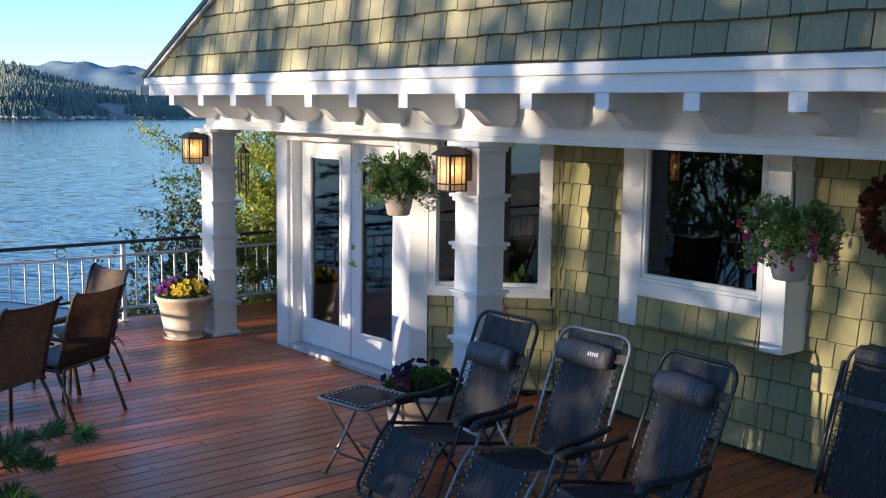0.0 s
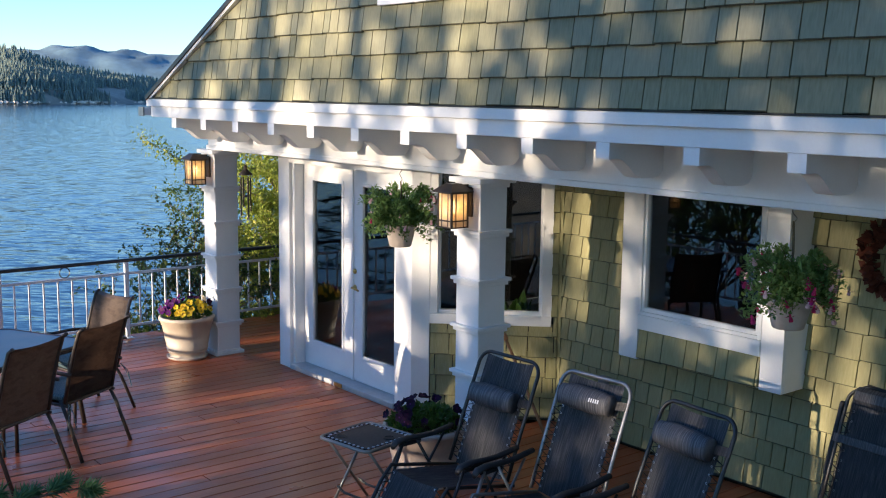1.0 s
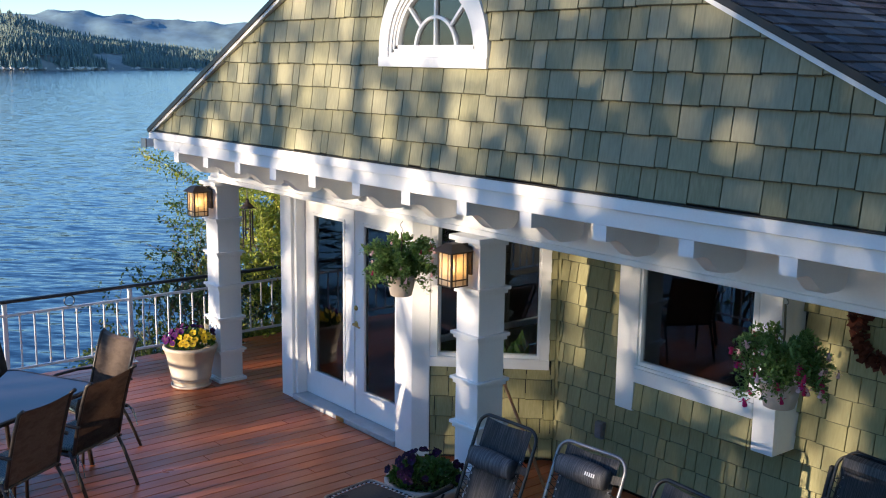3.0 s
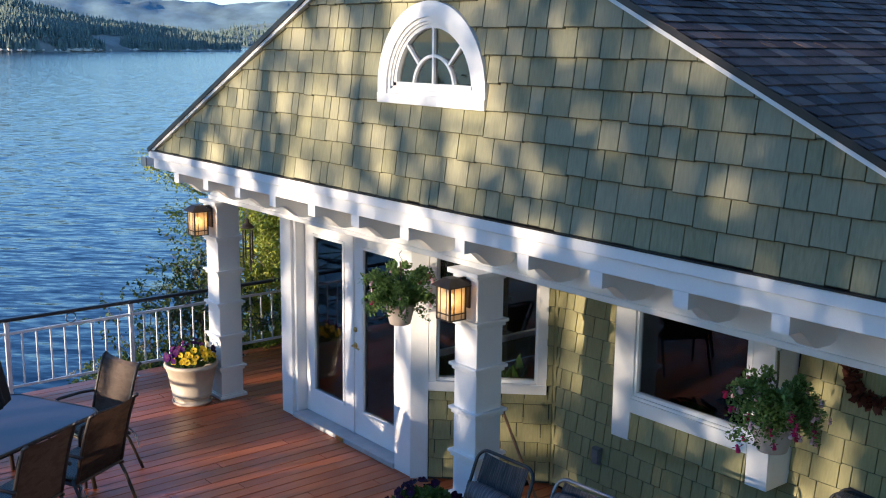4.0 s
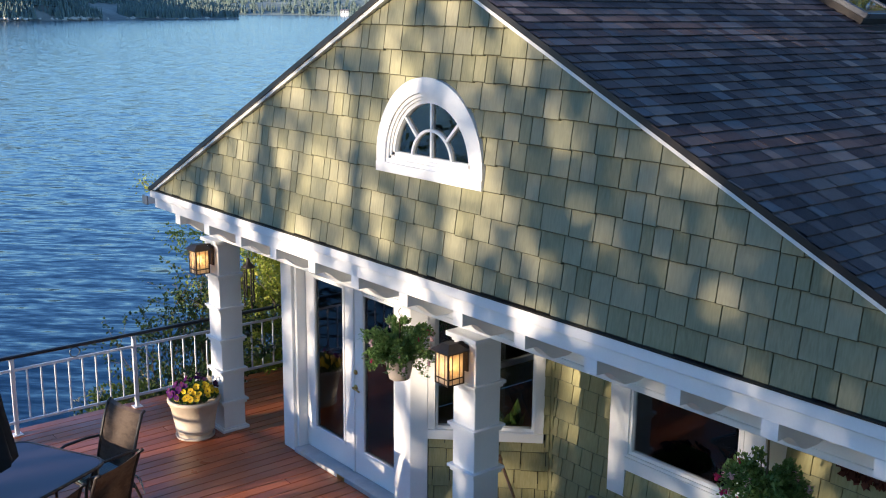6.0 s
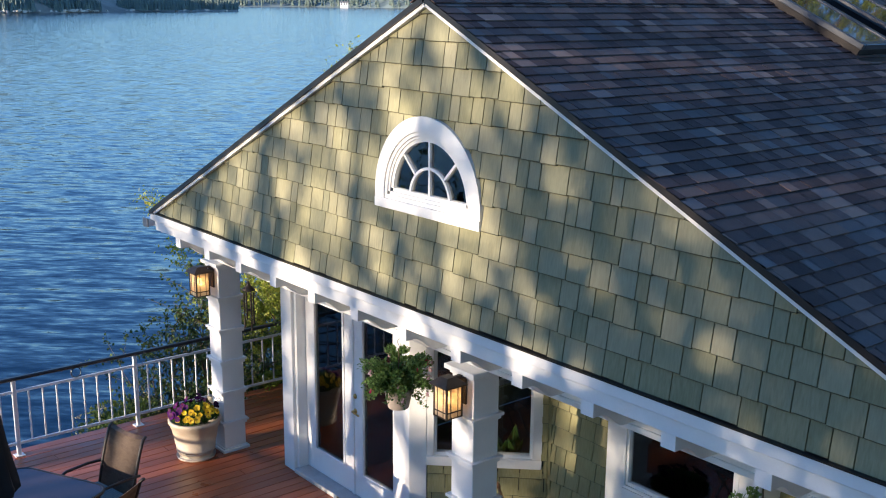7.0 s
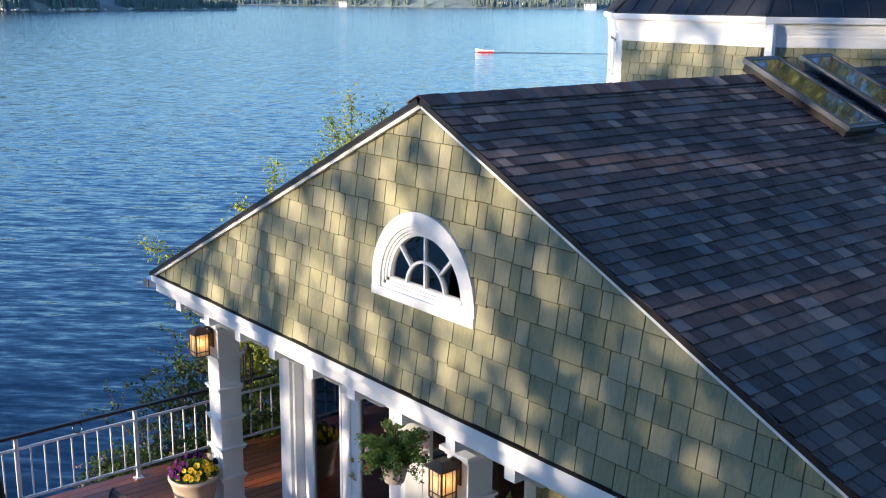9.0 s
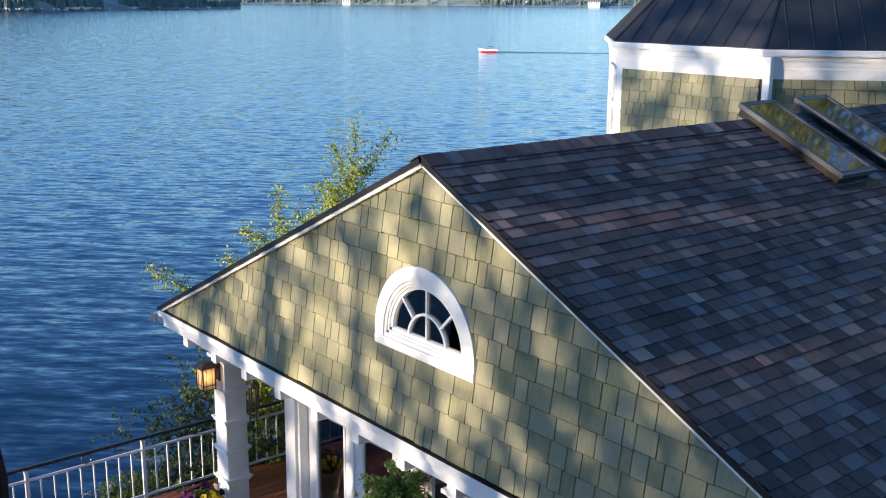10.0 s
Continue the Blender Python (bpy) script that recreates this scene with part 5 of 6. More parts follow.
HW = 0.275
BACK = [Vector((0, -0.32, 0.40)), Vector((0, -0.22, 0.66)), Vector((0, -0.10, 0.94)), Vector((0, -0.02, 1.13))]
SEAT = [Vector((0, -0.30, 0.38)), Vector((0, -0.58, 0.43)), Vector((0, -0.86, 0.475))]
SHIN = [Vector((0, -0.86, 0.475)), Vector((0, -1.00, 0.28)), Vector((0, -1.12, 0.09))]


def loop_tube(bm, path, hw, r, corner=0.09):
    """A U of tube: up one side along path, round the end, and back down the other."""
    a = [Vector((-hw, p.y, p.z)) for p in path]
    d = (path[-1] - path[-2]).normalized()
    end = path[-1]
    a[-1] = Vector((-hw, end.y - d.y * corner, end.z - d.z * corner))
    arc = []
    for k in range(1, 6):
        t = k / 6 * math.pi / 2
        arc.append(Vector((-hw + corner * (1 - math.cos(t)), end.y - d.y * corner * (1 - math.sin(t)), end.z - d.z * corner * (1 - math.sin(t)))))
    mid = [Vector((-hw + corner, end.y, end.z)), Vector((hw - corner, end.y, end.z))]
    right = [Vector((-p.x, p.y, p.z)) for p in reversed(a + arc)]
    tube(bm, a + arc + mid + right, r, 8)


def panel(path, hw, sag=0.015, thick=0.004, nx=6):
    bm = bmesh.new()
    rows = []
    for i in range(len(path) - 1):
        for k in range(4):
            rows.append(path[i].lerp(path[i + 1], k / 4))
    rows.append(path[-1])
    vs = [[bm.verts.new((hw * (2 * j / nx - 1), p.y - sag * math.sin(math.pi * j / nx) * 0.3, p.z - sag * math.sin(math.pi * j / nx))) for j in range(nx + 1)] for p in rows]
    for a, b in zip(vs, vs[1:]):
        for j in range(nx):
            bm.faces.new((a[j], a[j + 1], b[j + 1], b[j]))
    bmesh.ops.solidify(bm, geom=bm.faces[:], thickness=thick)
    return bm


def lacing(path, hw_in, hw_out, n, sides):
    cord, eyes = bmesh.new(), bmesh.new()
    total = sum((b - a).length for a, b in zip(path, path[1:]))

    def at(s):
        for a, b in zip(path, path[1:]):
            ln = (b - a).length
            if s <= ln:
                return a.lerp(b, s / ln)
            s -= ln
        return path[-1]

    for side in sides:
        pts = []
        for k in range(2 * n + 1):
            p = at(total * (0.05 + 0.9 * k / (2 * n)))
            x = hw_in if k % 2 == 0 else hw_out
            pts.append(Vector((side * x, p.y - 0.004, p.z + 0.006)))
            if k % 2 == 0:
                tube(eyes, [(side * (hw_in - 0.004) + 0.006 * math.cos(a), p.y - 0.006, p.z + 0.006 + 0.006 * math.sin(a)) for a in (j * math.pi / 4 for j in range(8))], 0.0022, 4, True)
        tube(cord, pts, 0.0058, 5)
    return cord, eyes


def lounger(m, label, frame_mat, tag=False, rest=0.25):
    e = empty("lounger", m, label, "lounger", "reclining loungers on the deck")
    bm = bmesh.new()
    loop_tube(bm, BACK, HW, 0.0125)
    part("back_frame", bm, frame_mat, e, "", True)
    bm = bmesh.new()
    loop_tube(bm, [Vector((0, -0.26, 0.36)), *SEAT[1:2], Vector((0, -0.84, 0.485)), Vector((0, -0.93, 0.39)), *SHIN[1:]], HW, 0.0125)
    part("seat_frame", bm, frame_mat, e, "", True)
    top = BACK[-1] - (BACK[-1] - BACK[-2]).normalized() * 0.015
    part("backrest", panel([*BACK[:-1], top], HW - 0.06), FABRIC, e)
    part("seat", panel(SEAT, HW - 0.06, 0.03), FABRIC, e)
    part("leg_rest", panel([SHIN[0], SHIN[1], SHIN[2] + Vector((0, 0.03, 0.05))], HW - 0.06), FABRIC, e)
    for path, n in ((BACK[:-1], 11), (SHIN, 7)):
        for side in (-1, 1):
            cord, eyes = lacing(path, HW - 0.072, HW - 0.008, n, (side,))
            part("lacing", cord, CORD, e)
            tagged(part("eyelets", eyes, EYELET, e), kind="stuff")
    # head pillow
    d = (BACK[3] - BACK[2]).normalized()
    c = BACK[2].lerp(BACK[3], rest) + Vector((0, -0.055, 0.02))
    bm = bmesh.new()
    rings = []
    for i in range(13):
        t = i / 12
        s = (1 - abs(2 * t - 1) ** 6) ** 0.5 if 0 < t < 1 else 0.55
        s = max(0.86, s)
        ring = []
        for k in range(14):
            a = 2 * math.pi * k / 14
            wob = 1 + 0.03 * math.sin(3 * a + 5 * t)
            off = d * (0.078 * s * math.cos(a) * wob) + Vector((0, -d.z, d.y)) * (0.056 * s * math.sin(a) * wob)
            ring.append(bm.verts.new(c + off + Vector((0.195 * (2 * t - 1), 0, 0))))
        rings.append(ring)
    for a, b in zip(rings, rings[1:]):
        for k in range(14):
            bm.faces.new((a[k], a[(k + 1) % 14], b[(k + 1) % 14], b[k]))
    bm.faces.new(rings[0])
    bm.faces.new(rings[-1])
    pillow = part("pillow", fix(bm), FABRIC, e, "padded charcoal head pillow", True)
    if tag:
        bm = bmesh.new()
        for k in range(5):
            x0 = 0.06 + k * 0.017
            q = [(x0, -0.012), (x0 + 0.010, -0.012), (x0 + 0.010, 0.012), (x0, 0.012)]
            vs = [bm.verts.new(c + Vector((u, 0, 0)) + d * v + Vector((0, -d.z, d.y)) * 0.056) for u, v in q]
            bm.faces.new(vs)
        part("print_bars", bm, TAG_WHITE, pillow, "small white printed bars")
    for s in (-1, 1):
        bm = bmesh.new()
        p0 = c + Vector((s * 0.20, 0.03, 0))
        p1 = c + Vector((s * (HW + 0.014), 0.055, 0.0))
        q = [p0 + d * 0.028, p0 - d * 0.028, p1 - d * 0.026, p1 + d * 0.026]
        vs = [bm.verts.new(v) for v in q]
        bm.faces.new(vs)
        bmesh.ops.solidify(bm, geom=bm.faces[:], thickness=0.006)
        part("strap", bm, FABRIC, pillow)
    # arms
    for s in (-1, 1):
        x = s * (HW + 0.035)
        bm = bmesh.new()
        prof = [(-0.80, 0.585, 0.020), (-0.77, 0.612, 0.030), (-0.68, 0.622, 0.031), (-0.56, 0.612, 0.027), (-0.45, 0.610, 0.025), (-0.34, 0.622, 0.024), (-0.27, 0.630, 0.020)]
        rings = []
        for y, z, w in prof:
            rings.append([bm.verts.new((x + w * math.cos(a), y, z + 0.017 * math.sin(a))) for a in (2 * math.pi * k / 10 for k in range(10))])
        for a, b in zip(rings, rings[1:]):
            for k in range(10):
                bm.faces.new((a[k], a[(k + 1) % 10], b[(k + 1) % 10], b[k]))
        bm.faces.new(rings[0])
        bm.faces.new(rings[-1])
        arm = part("armrest", fix(bm), ARM_PLASTIC, e, "curved black plastic armrest", True)
        bm = bmesh.new()
        tube(bm, [(x - s * 0.01, -0.72, 0.60), (x - s * 0.02, -0.86, 0.30), (x - s * 0.02, -0.98, 0.02)], 0.011, 8)
        tube(bm, [(x - s * 0.01, -0.60, 0.60), (x - s * 0.02, -0.42, 0.30), (x - s * 0.02, -0.22, 0.02)], 0.011, 8)
        tube(bm, [(x - s * 0.014, -0.36, 0.60), (x - s * 0.02, -0.55, 0.36), (x - s * 0.02, -0.66, 0.26)], 0.009, 8)
        part("leg", bm, frame_mat, e, "", True)
        part("pivot_block", boxes((x - 0.014, x + 0.014, -0.74, -0.56, 0.572, 0.598), bevel=0.004), ARM_PLASTIC, arm)
    for y in (-0.98, -0.22):
        part("floor_bar", tube(bmesh.new(), [(-HW - 0.015, y, 0.016), (HW + 0.015, y, 0.016)], 0.012, 8), frame_mat, e)
    return e


lounger(pose(1.06, -0.055, 0, 0, 0, 3), "charcoal mesh reclining lounger with black frame", STEEL_DARK, False, -0.42)
lounger(pose(1.77, 0.03, 0, 0, 0, 4), "charcoal mesh reclining lounger with grey frame", STEEL_GREY, True)
lounger(pose(2.60, -0.015, 0, 0, 0, -5), "charcoal mesh reclining lounger with dark frame", STEEL_DARK, False, 0.06)

# folded lounger leaning on the wall
fl = empty("folded_lounger", pose(2.83, 1.26, 0.0, -17, 0, -4), "folded charcoal lounger leaning against the shingle wall", "lounger")
FRONT = [Vector((0, 0.0, 0.03)), Vector((0, 0.0, 0.5)), Vector((0, 0.02, 1.03))]
bm = bmesh.new()
loop_tube(bm, FRONT, HW, 0.0125)
part("front_frame", bm, STEEL_DARK, fl, "", True)
bm = bmesh.new()
loop_tube(bm, [p + Vector((0, 0.10, 0.03)) for p in FRONT], HW + 0.01, 0.0125)
part("rear_frame", bm, STEEL_DARK, fl, "", True)
part("sling", panel([p + Vector((0, 0.0, 0.02)) for p in FRONT[:-1]] + [Vector((0, 0.015, 1.0))], HW - 0.055, 0.01), FABRIC, fl)
part("rear_sling", panel([p + Vector((0, 0.10, 0.05)) for p in FRONT], HW - 0.05, 0.01), FABRIC, fl)
part("strap", boxes((-HW - 0.014, HW + 0.014, -0.022, -0.012, 0.66, 0.715), bevel=0.002), FABRIC, fl)
part("pillow_roll", boxes((-0.22, 0.22, -0.05, 0.04, 0.93, 1.05), bevel=0.03), FABRIC, fl)
cord, eyes = lacing([FRONT[0], FRONT[1], Vector((0, 0.014, 0.92))], HW - 0.068, HW - 0.006, 12, (-1, 1))
tagged(part("lacing", cord, CORD, fl), kind="stuff")
tagged(part("eyelets", eyes, EYELET, fl), kind="stuff")
for s in (-1, 1):
    bm = bmesh.new()
    tube(bm, [(s * (HW + 0.035), 0.02, 0.10), (s * (HW + 0.04), 0.05, 0.60)], 0.012, 8)
    part("leg", bm, STEEL_DARK, fl)
    part("armrest", boxes((s * (HW + 0.045) - 0.022, s * (HW + 0.045) + 0.022, 0.03, 0.075, 0.42, 0.93), bevel=0.012), ARM_PLASTIC, fl)

# ---- folding side table ----
TABLE_TUBE = surface("silver_tube", (0.24, 0.225, 0.21), 0.3, 0.1, 20.0, metal=0.7, bump_s=0.03)
SIDE_MESH = surface("dark_table_mesh", (0.028, 0.026, 0.025), 0.75, 0.3, 60.0)
st = empty("side_table", pose(0.42, -0.81, 0, 0, 0, 9), "folding side table with laced charcoal mesh top", "side table")


def rounded(hw, hl, r, z, n=5):
    pts = []
    for cx, cy, a0 in ((hw - r, hl - r, 0), (-hw + r, hl - r, 90), (-hw + r, -hl + r, 180), (hw - r, -hl + r, 270)):
        for k in range(n + 1):
            a = radians(a0 + 90 * k / n)
            pts.append(Vector((cx + r * math.cos(a), cy + r * math.sin(a), z)))
    return pts


bm = bmesh.new()
tube(bm, rounded(0.235, 0.235, 0.05, 0.545), 0.013, 8, True)
part("rim", bm, TABLE_TUBE, st, "", True)
bm = bmesh.new()
outer = rounded(0.195, 0.195, 0.04, 0.548)
prism(bm, [(p.x, p.y) for p in outer], lambda u, v, w: (u, v, 0.543 + w), 0.005)
fix(bm)
part("top", bm, SIDE_MESH, st)
for hole in ((-0.13, -0.12), (0.13, 0.08)):
    bm = bmesh.new()
    lathe(bm, [(0.038, 0.543), (0.040, 0.552), (0.034, 0.553), (0.033, 0.545)], 18, hole)
    part("cup_ring", bm, ARM_PLASTIC, st)
    # black disc on the uncut top, for the dark inside of the hole
    bm = bmesh.new()
    lathe(bm, [(0.033, 0.5482), (0.0335, 0.5495), (0.001, 0.5495)], 18, hole)
    part("cup_hole", bm, CORD, st)
cord, eyes = bmesh.new(), bmesh.new()
inn, outr = rounded(0.198, 0.198, 0.04, 0.550, 3), rounded(0.228, 0.228, 0.05, 0.548, 3)


def ring_walk(pts, n):
    seg = [(pts[i], pts[(i + 1) % len(pts)]) for i in range(len(pts))]
    total = sum((b - a).length for a, b in seg)
    for k in range(n):
        s = total * k / n
        for a, b in seg:
            ln = (b - a).length
            if s <= ln:
                yield a.lerp(b, s / ln)
                break
            s -= ln


zig = []
for p, q in zip(ring_walk(inn, 36), ring_walk(outr, 36)):
    zig += [p, q]
    tube(eyes, [p + Vector((0.008 * math.cos(a), 0.008 * math.sin(a), 0.004)) for a in (j * math.pi / 3 for j in range(6))], 0.0025, 4, True)
tube(cord, zig, 0.004, 5, True)
part("lacing", cord, CORD, st)
tagged(part("eyelets", eyes, EYELET, st), kind="stuff")
for s in (-1, 1):
    x = s * 0.19
    for y0, y1 in ((-0.19, 0.20), (0.19, -0.20)):
        bm = bmesh.new()
        xx = x + (0.014 if y0 < 0 else -0.014) * s
        tube(bm, [(xx, y0, 0.54), (xx, y1, 0.012)], 0.0105, 8)
        part("leg", bm, TABLE_TUBE, st, "", True)
for y in (-0.06, 0.06):
    bm = bmesh.new()
    tube(bm, [(-0.19, y * 1.7, 0.17), (-0.12, y * 1.8, 0.145), (0.12, y * 1.8, 0.145), (0.19, y * 1.7, 0.17)], 0.009, 8)
    part("cross_bar", bm, STEEL_DARK, st)

# ---- dining set ----
BROWN_FRAME = surface("brown_powder_coat", (0.045, 0.034, 0.028), 0.42, 0.2, 20.0, bump_s=0.04)


def chair_sling():
    m, nt, b = node_material("brown_patterned_sling")
    v = coords(nt, (1, 1, 1), "Object")
    d = noise_tex(nt, coords(nt, (9, 9, 22), "Object"), 1.0, 3)
    c = ramp(nt, d, [(0.40, (0.085, 0.050, 0.034)), (0.52, (0.15, 0.10, 0.068)), (0.60, (0.11, 0.07, 0.05)), (0.75, (0.20, 0.145, 0.10))])
    w = noise_tex(nt, v, 300, 2)
    c = mix(nt, 0.3, c, ramp(nt, w, [(0.4, (0.05, 0.035, 0.026)), (0.6, (0.17, 0.12, 0.09))]))
    nt.links.new(c, b.inputs["Base Color"])
    b.inputs["Roughness"].default_value = 0.65
    bump(nt, b, w, 0.25, 0.002)
    return m


SLING = chair_sling()


def striped():
    m, nt, b = node_material("striped_cushion")
    wv = nt.nodes.new("ShaderNodeTexWave")
    wv.inputs["Scale"].default_value = 9.0
    nt.links.new(coords(nt, (0, 1.6, 0), "Object"), wv.inputs["Vector"])
    wv.bands_direction = "Y"
    c = ramp(nt, wv.outputs["Fac"], [(0.40, (0.06, 0.11, 0.14)), (0.48, (0.45, 0.46, 0.38)), (0.62, (0.45, 0.46, 0.38)), (0.70, (0.12, 0.18, 0.17))])
    nt.links.new(c, b.inputs["Base Color"])
    b.inputs["Roughness"].default_value = 0.8
    return m


CUSHION = striped()


def dining_chair():
    e = empty("dining_chair", pose(-3.11, -1.49, 0, 0, 0, 12) @ Matrix.Scale(1.04, 4), "brown sling patio dining chair with striped cushion", "chair", "chairs round the patio table")
    w = 0.26
    back = [Vector((0, 0.19, 0.42)), Vector((0, 0.235, 0.62)), Vector((0, 0.29, 0.82)), Vector((0, 0.34, 0.96))]
    for s in (-1, 1):
        bm = bmesh.new()
        tube(bm, [(s * w, p.y, p.z) for p in back] + [(s * w, 0.375, 0.985)], 0.015, 8)
        part("back_post", bm, BROWN_FRAME, e, "", True)
        bm = bmesh.new()
        tube(bm, [(s * w, 0.15, 0.44), (s * (w + 0.01), 0.22, 0.30), (s * (w + 0.015), 0.34, 0.0)], 0.014, 8)
        part("rear_leg", bm, BROWN_FRAME, e, "", True)
        bm = bmesh.new()
        tube(bm, [(s * (w + 0.02), 0.27, 0.64), (s * (w + 0.03), 0.10, 0.655), (s * (w + 0.03), -0.12, 0.65), (s * (w + 0.03), -0.20, 0.62), (s * (w + 0.03), -0.23, 0.54), (s * (w + 0.02), -0.25, 0.0)], 0.014, 8)
        part("front_leg_arm", bm, BROWN_FRAME, e, "", True)
    bm = bmesh.new()
    tube(bm, [(-w, 0.19, 0.41), (w, 0.19, 0.41)], 0.012, 8)
    tube(bm, [(-w, -0.22, 0.42), (w, -0.22, 0.42)], 0.012, 8)
    part("cross_rail", bm, BROWN_FRAME, e)
    bm = bmesh.new()
    tube(bm, [(-w, 0.21, 0.40), (-w, 0.0, 0.41), (-w, -0.23, 0.43)], 0.012, 8)
    tube(bm, [(w, 0.21, 0.40), (w, 0.0, 0.41), (w, -0.23, 0.43)], 0.012, 8)
    part("side_rail", bm, BROWN_FRAME, e)
    part("backrest", panel([*back, Vector((0, 0.372, 0.982))], w - 0.012, 0.02), SLING, e, "brown leaf pattern sling back")
    part("seat", panel([Vector((0, 0.19, 0.415)), Vector((0, 0.0, 0.405)), Vector((0, -0.22, 0.425))], w - 0.012, 0.02), SLING, e)
    bm = boxes((-w + 0.02, w - 0.02, -0.22, 0.17, 0.42, 0.475), bevel=0.018)
    part("cushion", bm, CUSHION, e, "blue and cream striped seat cushion")
    bm = bmesh.new()
    tube(bm, [(w, 0.22, 0.42), (w + 0.03, 0.25, 0.36), (w + 0.06, 0.27, 0.28), (w + 0.065, 0.28, 0.22)], 0.004, 5)
    tube(bm, [(w, 0.22, 0.42), (w + 0.015, 0.28, 0.35), (w + 0.02, 0.30, 0.26)], 0.004, 5)
    part("tie_cord", bm, CUSHION, e)
    return e


chair = dining_chair()
copy_thing(chair, pose(-2.20, -1.93, 0, 0, 0, -60) @ Matrix.Scale(1.04, 4))
copy_thing(chair, pose(-1.84, -2.57, 0, 0, 0, -59) @ Matrix.Scale(1.04, 4))
copy_thing(chair, pose(-3.58, -2.85, 0, 0, 0, 118) @ Matrix.Scale(1.04, 4))


def table_glass():
    m, nt, b = node_material("frosted_table_glass")
    b.inputs["Base Color"].default_value = (0.075, 0.055, 0.085, 1)
    b.inputs["Roughness"].default_value = 0.3
    b.inputs["Specular IOR Level"].default_value = 0.3
    n = noise_tex(nt, coords(nt, (1, 1, 1), "World"), 140, 3)
    bump(nt, b, n, 0.08, 0.002)
    return m


pt = empty("patio_table", pose(-2.72, -2.69, 0, 0, 0, 27), "long patio table with textured glass top", "table")
bm = bmesh.new()
prism(bm, [(p.x, p.y) for p in rounded(0.53, 1.03, 0.14, 0.722, 6)], lambda u, v, w: (u, v, 0.716 + w), 0.008)
fix(bm)
part("glass_top", bm, table_glass(), pt, "textured blue-grey glass top")
bm = bmesh.new()
tube(bm, rounded(0.545, 1.045, 0.15, 0.712, 6), 0.018, 8, True)
part("rim", bm, BROWN_FRAME, pt, "", True)
for sx in (-1, 1):
    for sy in (-1, 1):
        bm = bmesh.new()
        tube(bm, [(sx * 0.50, sy * 0.94, 0.70), (sx * 0.47, sy * 0.90, 0.35), (sx * 0.49, sy * 0.95, 0.0)], 0.02, 8)
        part("leg", bm, BROWN_FRAME, pt, "", True)
part("apron", boxes((-0.5, 0.5, -0.012, 0.012, 0.66, 0.70), (-0.49, -0.47, -0.92, 0.92, 0.66, 0.70), (0.47, 0.49, -0.92, 0.92, 0.66, 0.70)), BROWN_FRAME, pt)

# closed umbrella
CANVAS = surface("black_canvas", (0.010, 0.010, 0.012), 0.85, 0.2, 12.0)
um = empty("patio_umbrella", pose(-2.66, -2.60, 0), "closed black canvas umbrella through the table", "umbrella")
bm = bmesh.new()
tube(bm, [(0, 0, 0.06), (0, 0, 3.04)], 0.02, 12)
part("pole", bm, BROWN_FRAME, um, "", True)
bm = bmesh.new()
n, prof = 32, [(0.02, 3.0), (0.06, 2.78), (0.085, 2.50), (0.115, 2.22), (0.105, 2.02), (0.125, 1.80), (0.165, 1.45), (0.225, 1.10), (0.235, 1.02)]
rings = []
for r, z in prof:
    rings.append([bm.verts.new((r * (1 + 0.22 * math.cos(8 * a + z)) * math.cos(a), r * (1 + 0.22 * math.cos(8 * a + z)) * math.sin(a), z + (0.05 * math.cos(8 * a) if z < 1.05 else 0))) for a in (2 * math.pi * k / n for k in range(n))])
for a, b in zip(rings, rings[1:]):
    for k in range(n):
        bm.faces.new((a[k], a[(k + 1) % n], b[(k + 1) % n], b[k]))
bm.faces.new(rings[0])
part("canopy", fix(bm), CANVAS, um, "folded black canopy", True)
bm = bmesh.new()
tube(bm, [(0.118 * math.cos(a), 0.118 * math.sin(a), 2.03 + 0.01 * math.sin(3 * a)) for a in (2 * math.pi * k / 20 for k in range(20))], 0.012, 6, True)
part("tie_band", bm, CANVAS, um)
bm = bmesh.new()
lathe(bm, [(0.24, 0.0), (0.25, 0.02), (0.23, 0.055), (0.06, 0.07), (0.045, 0.30), (0.02, 0.31)], 28)
part("base", bm, STEEL_DARK, um, "", True)

# house plant behind the angled window
plant = empty("house_plant", AB_M @ pose(0.92, 0.32, 0.55), "leafy green house plant behind the window", "plant")
bm = bmesh.new()
lathe(bm, [(0.10, 0.0), (0.14, 0.25), (0.15, 0.27), (0.12, 0.27), (0.11, 0.24)], 24)
part("pot", bm, TERRACOTTA, plant, "", True)
bm = bmesh.new()
for k in range(16):
    a = rng.uniform(0, 6.28)
    p = Vector((0.03 * math.cos(a), 0.03 * math.sin(a), 0.25))
    d = Vector((0.35 * math.cos(a), 0.35 * math.sin(a), rng.uniform(0.6, 1.3)))
    add_leaf(bm, p, d, Vector((math.cos(a), math.sin(a), -0.3)), rng.uniform(0.16, 0.34), 0.5)
part("leaves", bm, LEAF_BRIGHT, plant)
stand = tagged(done("plant_stand", boxes((-0.2, 0.2, -0.2, 0.2, 0.50, 0.545), (-0.19, -0.15, -0.19, -0.15, 0, 0.5), (0.15, 0.19, -0.19, -0.15, 0, 0.5), (-0.19, -0.15, 0.15, 0.19, 0, 0.5), (0.15, 0.19, 0.15, 0.19, 0, 0.5)), BROWN_FRAME), "dark wooden plant stand inside the window", "stand")
stand.matrix_basis = AB_M @ pose(0.92, 0.32, 0.0)

